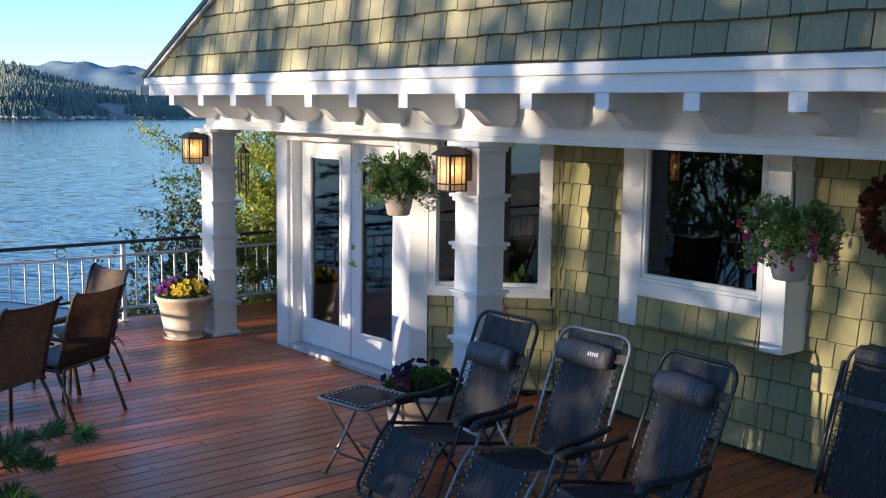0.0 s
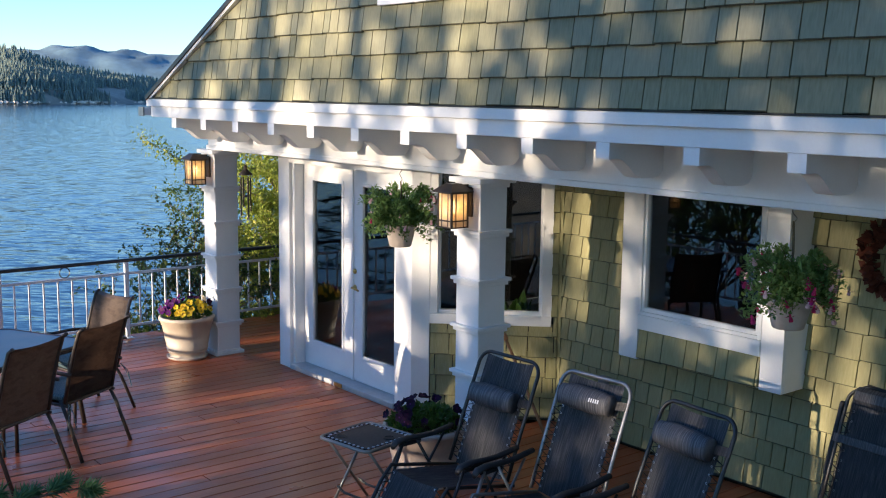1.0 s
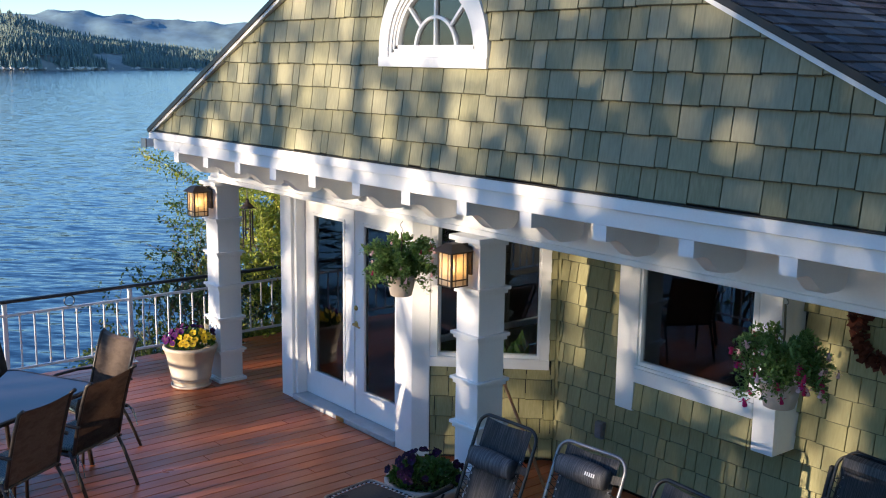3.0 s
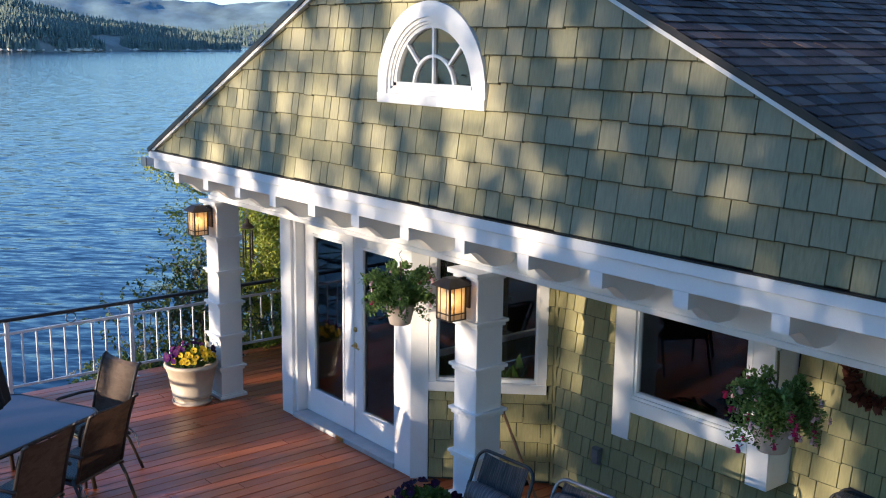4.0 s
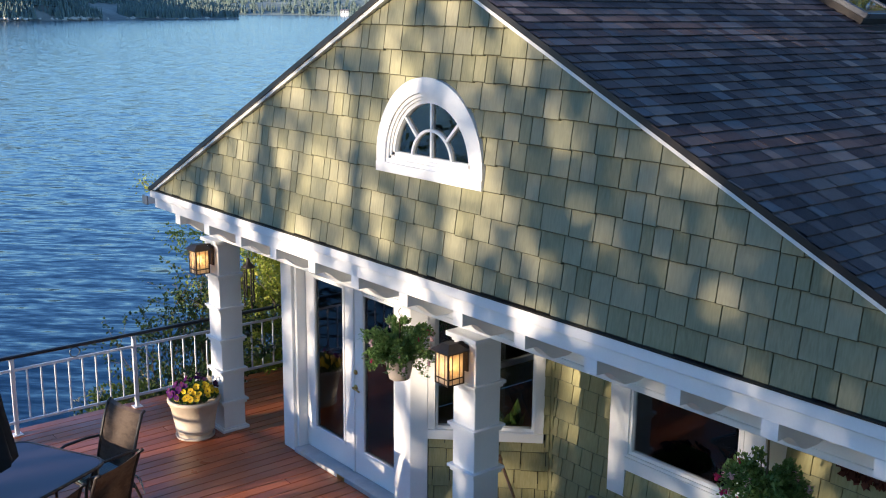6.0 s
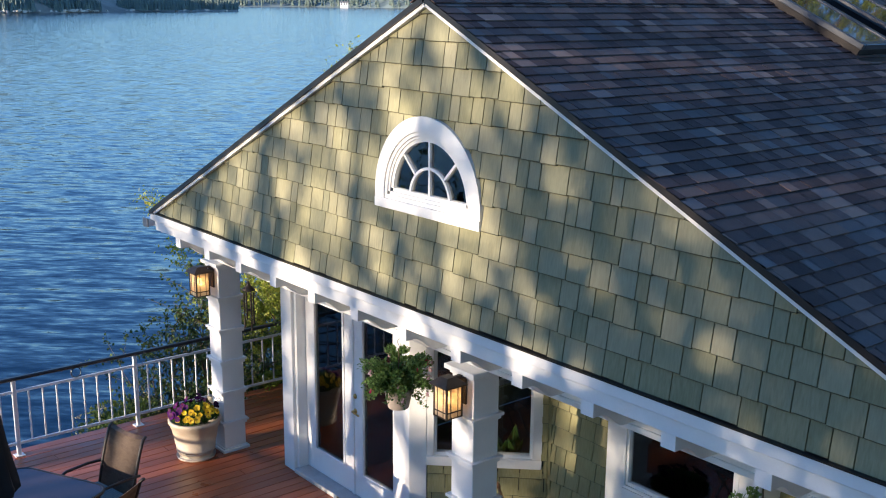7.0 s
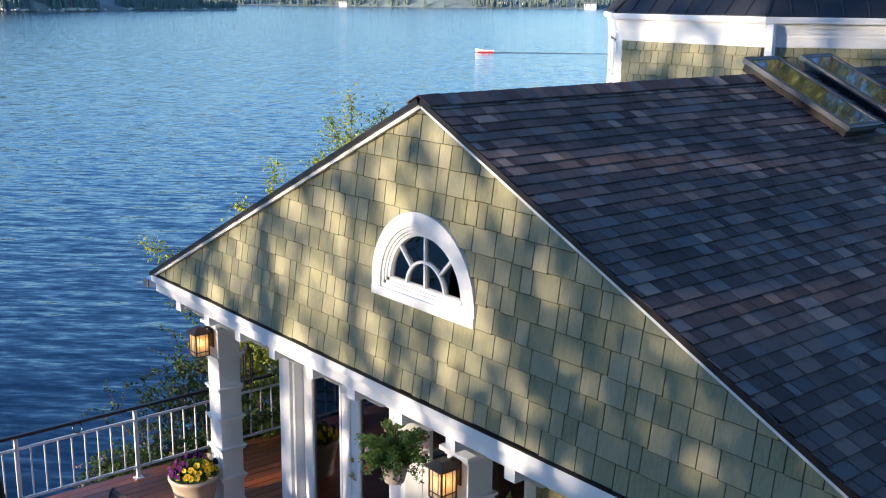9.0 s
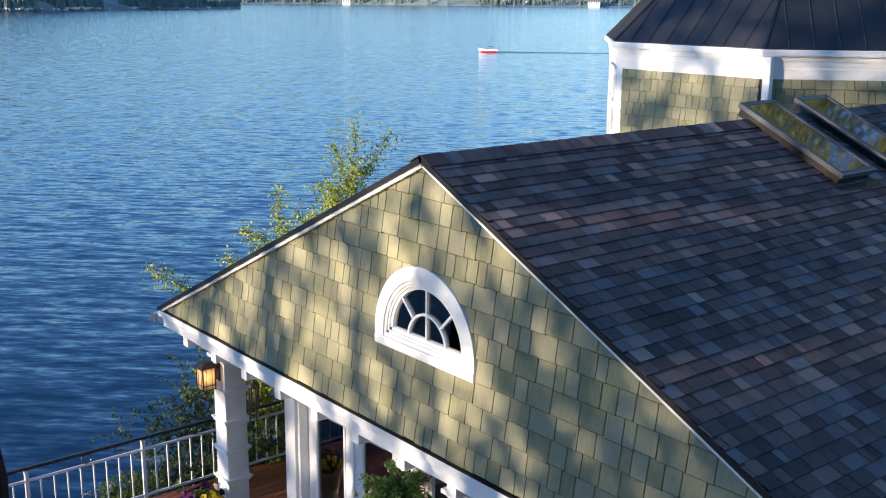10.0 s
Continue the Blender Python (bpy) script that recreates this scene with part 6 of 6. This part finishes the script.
# ---- landscape near the house ----
BARK = surface("grey_brown_bark", (0.11, 0.085, 0.06), 0.9, 0.3, 18.0, bump_s=0.4)
LIME_LEAF = leaf_material("lime_leaf", [(0.26, 0.32, 0.04), (0.36, 0.40, 0.06), (0.20, 0.27, 0.045), (0.44, 0.42, 0.09)])
SHRUB_LEAF = leaf_material("shrub_leaf", [(0.035, 0.07, 0.02), (0.06, 0.105, 0.03), (0.10, 0.145, 0.045)])
WILLOW_LEAF = leaf_material("yellow_green_leaf", [(0.17, 0.21, 0.035), (0.24, 0.28, 0.05), (0.13, 0.18, 0.04), (0.32, 0.32, 0.06)])
TREE_LEAF = leaf_material("tree_leaf", [(0.03, 0.06, 0.02), (0.05, 0.085, 0.025), (0.04, 0.07, 0.02)])
LIGHT_NEEDLE = leaf_material("young_pine_needle", [(0.10, 0.21, 0.09), (0.14, 0.28, 0.11), (0.18, 0.30, 0.12)], 0.6)
NEEDLE = leaf_material("pine_needle", [(0.012, 0.035, 0.018), (0.02, 0.05, 0.025), (0.03, 0.06, 0.028)], 0.6)
DRY_FLOWER = leaf_material("dry_cream_flower", [(0.42, 0.34, 0.18), (0.5, 0.44, 0.28), (0.34, 0.26, 0.12)], 0.8)


def grow(rng, base, height, spread, levels, up=0.9, first=5, r0=0.05):
    """Limbs of a tree as polylines with radii; returns the lines and the tips."""
    lines, tips = [], []

    def limb(p, d, ln, r, lev):
        pts, q, dd = [p], p.copy(), d.copy()
        for _ in range(4):
            dd = (dd + rand_dir(rng) * 0.28 + Vector((0, 0, 0.06 * up))).normalized()
            q = q + dd * ln / 4
            pts.append(q.copy())
        lines.append((pts, r, r * 0.5))
        if lev == 0:
            tips.append(pts)
            return
        for k in range(rng.randint(3, 5)):
            t = rng.uniform(0.3, 1.0)
            i = min(3, int(t * 4))
            s = pts[i].lerp(pts[i + 1], t * 4 - i if i < 4 else 1)
            nd = (dd * 0.6 + rand_dir(rng) * 0.9 + Vector((0, 0, 0.25 * up))).normalized()
            limb(s, nd, ln * rng.uniform(0.5, 0.75), r * 0.5, lev - 1)

    trunk = [base + Vector((rng.uniform(-0.04, 0.04), rng.uniform(-0.04, 0.04), 0)) * i + Vector((0, 0, height * 0.55 * i / 4)) for i in range(5)]
    lines.append((trunk, r0, r0 * 0.6))
    for k in range(first):
        i = rng.randint(1, 4)
        a = 2 * math.pi * k / first + rng.uniform(-0.4, 0.4)
        limb(trunk[i], Vector((math.cos(a) * spread, math.sin(a) * spread, up)).normalized(), height * rng.uniform(0.35, 0.55), r0 * 0.5, levels)
    return lines, tips


def leafy_tree(name, base, height, spread, levels, per_tip, size, mat, rng, label, category, up=0.9, first=6, r0=0.05, scatter=0.10):
    e = empty(name, Matrix.Translation(base), label, category)
    lines, tips = grow(rng, Vector((0, 0, 0)), height, spread, levels, up, first, r0)
    bm = bmesh.new()
    for pts, a, b in lines:
        tube(bm, pts, a, 6 if a > 0.012 else 4, r2=b)
    part("trunk", bm, BARK, e, "", True)
    bm = bmesh.new()
    for pts in tips:
        for _ in range(per_tip):
            k = rng.uniform(0.3, 3.99)
            p = pts[int(k)].lerp(pts[int(k) + 1], k % 1) + rand_dir(rng) * scatter * rng.random()
            add_leaf(bm, p, rand_dir(rng) + Vector((0, 0, -0.2)), rand_dir(rng) + Vector((0, 0, 1)), size * rng.uniform(0.6, 1.3), 0.6)
    part("crown", bm, mat, e)
    return e


rng = random.Random(77)
# shrubs beyond the rail
leafy_tree("shrub", Vector((-6.15, 1.15, -1.9)), 3.1, 0.24, 2, 34, 0.062, SHRUB_LEAF, rng, "open dark green shrub beyond the railing", "shrub", 1.1, 8, 0.035, 0.07)
leafy_tree("shrub", Vector((-6.3, 0.75, -1.9)), 2.8, 0.28, 2, 24, 0.06, SHRUB_LEAF, rng, "thin dark shrub reaching over the bank", "shrub", 1.0, 7, 0.03, 0.07)
leafy_tree("shrub", Vector((-6.5, 2.6, -1.9)), 3.15, 0.4, 2, 120, 0.055, LIME_LEAF, rng, "yellow-green shrub behind the porch post", "shrub", 1.1, 8, 0.035, 0.10)
leafy_tree("tree", Vector((-7.1, 4.25, -2.6)), 5.25, 0.24, 2, 420, 0.055, LIME_LEAF, rng, "yellow-green young tree rising behind the roof", "tree", 1.4, 18, 0.06, 0.24)
leafy_tree("tree", Vector((-7.1, 4.75, -2.6)), 4.9, 0.26, 2, 360, 0.055, LIME_LEAF, rng, "slim yellow-green tree beside the roof ridge", "tree", 1.4, 16, 0.06, 0.24)


def low_bush(x, y, z, r, n, rng, mat, flower=0):
    e = empty("bush", pose(x, y, z), "low bank bush with dry cream flower heads", "bush", "bushes on the bank")

    def spot(rg):
        d = rand_dir(rg)
        d.z = abs(d.z)
        q = rg.uniform(0.55, 1.0)
        k = 1 + 0.3 * math.sin(5 * d.x + 3 * d.y)
        return Vector((d.x * r * q * k, d.y * r * q * k, d.z * r * 0.9 * q * k)), d

    part("crown", foliage(rng, n, spot, 0.075), mat, e)
    bm = bmesh.new()
    for k in range(7):
        a = k * 0.9
        tube(bm, [(0, 0, -0.5), (0.4 * r * math.cos(a), 0.4 * r * math.sin(a), 0.4 * r)], 0.012, 5, r2=0.004)
    part("stems", bm, BARK, e)
    if flower:
        bm = bmesh.new()
        for _ in range(flower):
            p, d = spot(rng)
            p = p * 1.08
            for _ in range(9):
                add_leaf(bm, p + rand_dir(rng) * 0.035, rand_dir(rng), rand_dir(rng), 0.035, 0.8)
        tagged(part("flower_heads", bm, DRY_FLOWER, e), kind="stuff")
    return e


for k in range(16):
    y = -0.8 + 0.42 * k + rng.uniform(-0.15, 0.15)
    x = -6.25 - rng.uniform(0.0, 0.7)
    low_bush(x, y, -0.95 + min(0.0, (x + 6.3)) * 0.5 + (0.5 if y > 0.0 else -0.1), rng.uniform(0.45, 0.75), 900, rng, rng.choice((SHRUB_LEAF, WILLOW_LEAF, WILLOW_LEAF)), 22)

# ---- trees on the sun side that dapple the house ----
def shade_tree(x, y, z, h, per_tip, size, rng, spread=0.6):
    return leafy_tree("tree", Vector((x, y, z)), h, spread, 2, per_tip, size, TREE_LEAF, rng, "tall leafy tree on the sunny side of the house", "tree", 0.9, 9, 0.16, 0.5)


for i, (x, y, h, k) in enumerate(SHADE):
    shade_tree(x, y, -1.8, h, k, 0.36, random.Random(200 + i))


for i, (x, y, z, h, mat, label) in enumerate(((-11.5, -17.5, -6.0, 10.0, WILLOW_LEAF, "broad leafy tree on the lake bank"), (-14.8, -19.0, -7.6, 11.5, SHRUB_LEAF, "tall dark leafy tree on the lake bank"))):
    leafy_tree("tree", Vector((x, y, z)), h, 0.6, 3, 24, 0.16, mat, random.Random(300 + i), label, "tree", 0.8, 10, 0.12, 0.3)


# added out of view to hold sky light off the gable's right side
for i, (x, y, h) in enumerate(((17.0, -11.0, 17.0), (18.0, -3.0, 16.0), (14.0, -19.0, 18.0), (18.0, 6.0, 15.0))):
    leafy_tree("tree", Vector((x, y, -1.6)), h, 0.6, 3, 34, 0.30, TREE_LEAF, random.Random(350 + i), "unseen broad leafy tree added to block sky light", "tree", 0.8, 9, 0.15, 0.4)


def pine(base, height, rng, label, z=1.0, dens=26):
    e = empty("pine_tree", Matrix.Translation(base), label, "tree")
    bm, nd = bmesh.new(), bmesh.new()
    tube(bm, [(0, 0, 0), (0.03, 0.02, height * 0.5), (0, 0, height)], 0.11, 8, r2=0.02)
    while z < height - 0.2:
        ln = (height - z) * 0.42 + 0.25
        for k in range(5):
            a = rng.uniform(0, 2 * math.pi)
            d = Vector((math.cos(a), math.sin(a), rng.uniform(-0.15, 0.2))).normalized()
            bough(bm, nd, Vector((0, 0, z)), d, ln * rng.uniform(0.7, 1.1), rng, dens)
        z += rng.uniform(0.3, 0.45)
    part("trunk", bm, BARK, e, "", True)
    part("needles", nd, NEEDLE, e)
    return e


def bough(bm, nd, p, d, ln, rng, dens=26, nl=0.07):
    pts = [p + d * (ln * i / 4) + Vector((0, 0, -0.05 * ln * (i / 4) ** 2)) for i in range(5)]
    tube(bm, pts, 0.016, 5, r2=0.004)
    side = d.cross(Vector((0, 0, 1))).normalized()
    for i in range(int(ln * 9)):
        t = rng.uniform(0.2, 1.0)
        q = p + d * (ln * t) + Vector((0, 0, -0.05 * ln * t * t))
        sd = (d * 0.7 + side * rng.choice((-1, 1)) * rng.uniform(0.4, 0.9) + Vector((0, 0, rng.uniform(-0.1, 0.25)))).normalized()
        sl = rng.uniform(0.12, 0.28) * (1.15 - 0.5 * t)
        tube(bm, [q, q + sd * sl], 0.004, 4, r2=0.002)
        for _ in range(dens):
            r = q + sd * sl * rng.uniform(0.1, 1.05)
            add_leaf(nd, r, sd * 0.8 + rand_dir(rng) * 0.8, rand_dir(rng), nl * rng.uniform(0.7, 1.3), 0.035)


# stand-in trunk, out of view, casts the narrow dark band on the gable
band_caster = tagged(done("shadow_trunk", tube(bmesh.new(), [(-3.42, -8.2, -1.9), (-3.40, -8.2, 1.5), (-3.43, -8.2, 4.36)], 0.14, 10, r2=0.10), BARK, smooth=True), "unseen bare trunk added to cast the gable's dark band", "dead tree")
# added out of view: high crowns shade the tower and miss the gable
pine(Vector((-9.4, -33.0, -1.8)), 19.5, random.Random(401), "unseen tall pine added to keep sun off the tower", 11.8, 150)
pine(Vector((-6.7, -33.6, -1.8)), 19.0, random.Random(402), "unseen tall pine added to keep sun off the tower", 11.8, 150)
pine(Vector((-12.2, -5.6, -6.5)), 12.0, rng, "dark pine tree beside the deck railing")
# pine whose boughs reach over the deck
pp = empty("pine_tree", Matrix.Translation((0.35, -4.95, -1.4)), "young pine with boughs reaching over the deck", "tree")
bm, nd = bmesh.new(), bmesh.new()
tube(bm, [(0, 0, 0), (0.02, 0.02, 1.4), (0, 0, 2.35)], 0.07, 8, r2=0.015)
for z0, tip, dens in ((1.95, (0.36, 2.05, 2.26), 260), (1.8, (0.26, 1.85, 2.10), 260), (1.7, (0.36, 1.72, 1.94), 260), (1.6, (0.08, 1.72, 2.10), 240)):
    d = Vector(tip) - Vector((0, 0, z0))
    bough(bm, nd, Vector((0, 0, z0)), d.normalized(), d.length, rng, dens, 0.075)
for k in range(7):
    a = rng.uniform(3.3, 6.1)
    bough(bm, nd, Vector((0, 0, rng.uniform(0.8, 2.1))), Vector((math.cos(a), math.sin(a), 0.05)).normalized(), rng.uniform(0.5, 0.9), rng)
part("trunk", bm, BARK, pp, "", True)
part("needles", nd, LIGHT_NEEDLE, pp)

# tall trees behind the tower
leafy_tree("tree", Vector((-4.0, 20.0, -0.5)), 17.0, 0.5, 3, 55, 0.17, WILLOW_LEAF, rng, "tall sunlit tree behind the tower", "tree", 1.2, 9, 0.16, 0.4)
leafy_tree("tree", Vector((-0.8, 20.5, -0.5)), 17.5, 0.5, 3, 55, 0.17, WILLOW_LEAF, rng, "tall sunlit tree behind the house", "tree", 1.2, 9, 0.16, 0.4)

# ---- boat and far shore houses ----
BOAT_WHITE = surface("white_gelcoat", (0.8, 0.8, 0.8), 0.3, 0.03, 0.5, bump_s=0)
BOAT_RED = surface("red_gelcoat", (0.55, 0.03, 0.04), 0.3, 0.05, 0.5, bump_s=0)
FOAM = surface("white_wake_foam", (0.75, 0.8, 0.84), 0.7, 0.1, 0.4, bump_s=0)
bdir = Vector((-0.64, -0.77, 0)).normalized()
boat = empty("motor_boat", Matrix.Translation((-200.1, 177.9, LAKE_Z)) @ Matrix.Rotation(math.atan2(bdir.y, bdir.x), 4, "Z") @ Matrix.Scale(0.72, 4), "white and red motor boat with windscreen and canopy", "boat")
bm = bmesh.new()
sections = [(-3.2, 1.15, 0.0), (-1.0, 1.2, 0.0), (1.2, 1.05, 0.1), (2.6, 0.6, 0.3), (3.5, 0.05, 0.55)]
rings = [[bm.verts.new((x, s * w * k, z0 + zz)) for s, k, zz in ((-1, 1, 0.95), (-1, 0.75, 0.1), (0, 0, -0.15), (1, 0.75, 0.1), (1, 1, 0.95))] for x, w, z0 in sections]
for a, b in zip(rings, rings[1:]):
    for k in range(4):
        bm.faces.new((a[k], a[k + 1], b[k + 1], b[k]))
    bm.faces.new((a[0], a[4], b[4], b[0]))
bm.faces.new(rings[0])
part("hull", fix(bm), BOAT_WHITE, boat)
part("red_stripe", boxes((-3.0, 1.3, -1.23, -1.2, 0.1, 0.5), (-3.0, 1.3, 1.2, 1.23, 0.1, 0.5)), BOAT_RED, boat)
part("red_bow", boxes((1.3, 2.7, -1.1, 1.1, 0.05, 0.45)), BOAT_RED, boat)
part("windscreen", boxes((0.2, 0.9, -0.95, 0.95, 0.9, 1.4), bevel=0.1), SKYGLASS, boat)
part("canopy", boxes((-1.6, 0.4, -1.0, 1.0, 1.95, 2.05), bevel=0.03), CANVAS, boat)
for sx, sy in ((-1.5, -0.95), (-1.5, 0.95), (0.3, -0.95), (0.3, 0.95)):
    part("canopy_pole", boxes((sx - 0.03, sx + 0.03, sy - 0.03, sy + 0.03, 0.8, 1.96)), STEEL_GREY, boat)
bm = bmesh.new()
left, right = [], []
for i in range(26):
    s = i / 25
    c = Vector((-3.0 - 75 * s, 0, 0.05))
    w = 0.8 + 1.2 * s + 0.4 * rng.random()
    left.append(bm.verts.new(c + Vector((0, -w, 0.0))))
    right.append(bm.verts.new(c + Vector((0, w * 0.3, 0.22 * (1 - s)))))
for i in range(25):
    bm.faces.new((left[i], left[i + 1], right[i + 1], right[i]))
wake = tagged(done("boat_wake", bm, FOAM), "white foam wake trailing behind the motor boat", "wake")
wake.matrix_basis = boat.matrix_basis

FAR_ROOF = surface("far_grey_roof", (0.16, 0.15, 0.15), 0.8, 0.1, 0.3, bump_s=0)
LAWN = surface("far_green_lawn", (0.12, 0.20, 0.05), 0.9, 0.2, 0.03, bump_s=0, fine=0.3)


def far_house(deg, dist, w, d, h, floors, label):
    p = EYE0 + heading(deg) * dist
    e = empty("lakeside_building", Matrix.Translation((p.x, p.y, LAKE_Z + 3.0)) @ Matrix.Rotation(radians(deg), 4, "Z"), label, "building", "buildings on the far shore")
    part("wall", boxes((-w / 2, w / 2, 0, d, -3, h)), BOAT_WHITE, e)
    bm = bmesh.new()
    prism(bm, [(-0.6, h), (d + 0.6, h), (d / 2, h + d * 0.3)], lambda u, v, k: (-w / 2 - 0.6 + k, u, v), w + 1.2)
    part("roof", fix(bm), FAR_ROOF, e)
    n = max(2, int(w / 3))
    for fl in range(floors):
        for k in range(n):
            x = -w / 2 + w * (k + 0.5) / n
            z = 0.5 + fl * h / floors
            part("window", boxes((x - 0.7, x + 0.7, -0.12, 0.02, z, z + 1.1)), SKYGLASS, e)
    return e


far_house(34.4, D2 - 30, 56, 10, 8, 4, "long white hotel on the far shore")
far_house(47.6, D2 - 10, 12, 6, 4, 2, "white house on the far shore")
far_house(46.6, D2 - 10, 9, 6, 3.5, 2, "white cottage on the far shore")
far_house(43.0, D2 - 20, 15, 6, 3.5, 2, "white boathouse by the far shore")
far_house(56.0, D2 - 20, 10, 6, 3.5, 2, "white house among far trees")
bm = bmesh.new()
a, b = EYE0 + heading(37.5) * (D2 - 75), EYE0 + heading(31.5) * (D2 - 75)
q = [bm.verts.new((p.x, p.y, z)) for p, z in ((a, LAKE_Z + 0.3), (b, LAKE_Z + 0.3), (b + heading(32) * 60, LAKE_Z + 4), (a + heading(38) * 60, LAKE_Z + 4))]
bm.faces.new(q)
structure(done("ground_lawn", fix(bm), LAWN), "green lawn sloping to the far shore", "lawn")
# pale rocks along the headland's shore
bm = bmesh.new()
for _ in range(420):
    u = min(1.0, max(0.0, rng.choice((rng.gauss(0.645, 0.013), rng.gauss(0.655, 0.018), rng.gauss(0.50, 0.03), rng.random()))))
    c, o = head_line(u)
    p = c + o * rng.uniform(-1, 14)
    r = rng.uniform(0.9, 2.6)
    tv = [bm.verts.new(Vector((p.x, p.y, LAKE_Z + 1)) + Vector((r * math.cos(k * 1.05) * rng.uniform(0.6, 1.2), r * math.sin(k * 1.05) * rng.uniform(0.6, 1.2), rng.uniform(-1, 1)))) for k in range(6)]
    top = bm.verts.new(Vector((p.x, p.y, LAKE_Z + 1 + r * rng.uniform(0.4, 1.0))))
    for k in range(6):
        bm.faces.new((tv[k], tv[(k + 1) % 6], top))
tagged(done("shore_rocks", bm, PALE_ROCK), "pale sunlit rocks along the headland shore", "rocks", "", "stuff")

# ---- wall shingles ----
rng = random.Random(51)


def clad(parent, M, u0, u1, z0, z1, skip=(), row=0.185, zoff=0.0):
    for u, w, z, h in shingle_field(u0, u1, z0, z1, rng, row, 0.09, 0.25):
        h = min(h, z1 - z)
        if h < 0.03:
            continue
        pieces = [(u, w, z, h)]
        for a, b, c, d in skip:
            nxt = []
            for pu, pw, pz, ph in pieces:
                if pu + pw <= a or pu >= b or pz + ph <= c or pz >= d:
                    nxt.append((pu, pw, pz, ph))
                    continue
                if pz < c:
                    nxt.append((pu, pw, pz, c - pz))
                    if pu + pw - b > 0.02:
                        nxt.append((b, pu + pw - b, c, pz + ph - c))
                    if a - pu > 0.02:
                        nxt.append((pu, a - pu, c, pz + ph - c))
                elif pu < a and a - pu > 0.02:
                    nxt.append((pu, a - pu, pz, ph))
                elif pu + pw > b and pu + pw - b > 0.02:
                    nxt.append((b, pu + pw - b, pz, ph))
            pieces = nxt
        for pu, pw, pz, ph in pieces:
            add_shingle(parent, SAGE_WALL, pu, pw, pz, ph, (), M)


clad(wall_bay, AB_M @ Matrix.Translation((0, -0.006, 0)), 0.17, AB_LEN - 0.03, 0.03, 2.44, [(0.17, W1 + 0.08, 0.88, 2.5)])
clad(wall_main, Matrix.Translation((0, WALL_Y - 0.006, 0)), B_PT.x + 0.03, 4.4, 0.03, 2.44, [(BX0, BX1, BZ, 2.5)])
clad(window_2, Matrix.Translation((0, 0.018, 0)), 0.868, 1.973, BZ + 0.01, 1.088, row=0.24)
part("inside_corner_strip", boxes((B_PT.x - 0.012, B_PT.x + 0.03, WALL_Y - 0.034, WALL_Y - 0.006, 0, 2.44)), SAGE_WALL, wall_main)

# ---- deck boards ----
rng = random.Random(61)
BW = 0.138
x = -5.76
DECK_MESH = {}
while x < 6.6:
    segs = [(-4.42, WALL_Y - 0.02 if x > -0.305 else (DOOR_Y + 0.02 if x > -3.49 else 7.0))]
    if -1.215 < x <= -0.305:
        segs = [(-4.42, A_PT.y + (x + BW - A_PT.x) * AB.y / AB.x if x + BW < B_PT.x else WALL_Y - 0.02)]
    for y0, y1 in segs:
        y = y0 - rng.uniform(0, 2.6)
        while y < y1:
            ln = rng.uniform(2.6, 4.2)
            a, b = max(y, y0), min(y + ln, y1)
            if b - a > 0.15:
                key = round(b - a, 1)
                if key not in DECK_MESH:
                    bm = bmesh.new()
                    box(bm, 0, BW - 0.007, 0, key, -0.028, 0.0, bevel=0.0035)
                    me = bpy.data.meshes.new("board")
                    bm.to_mesh(me)
                    bm.free()
                    me.materials.append(DECK)
                    DECK_MESH[key] = me
                ob = new("board", DECK_MESH[key])
                ob.parent = deck
                ob.matrix_local = Matrix.Translation((x, a, rng.uniform(-0.0015, 0.0005))) @ Matrix.Diagonal((1, (b - a - 0.003) / key, 1, 1))
            y += ln
    x += BW
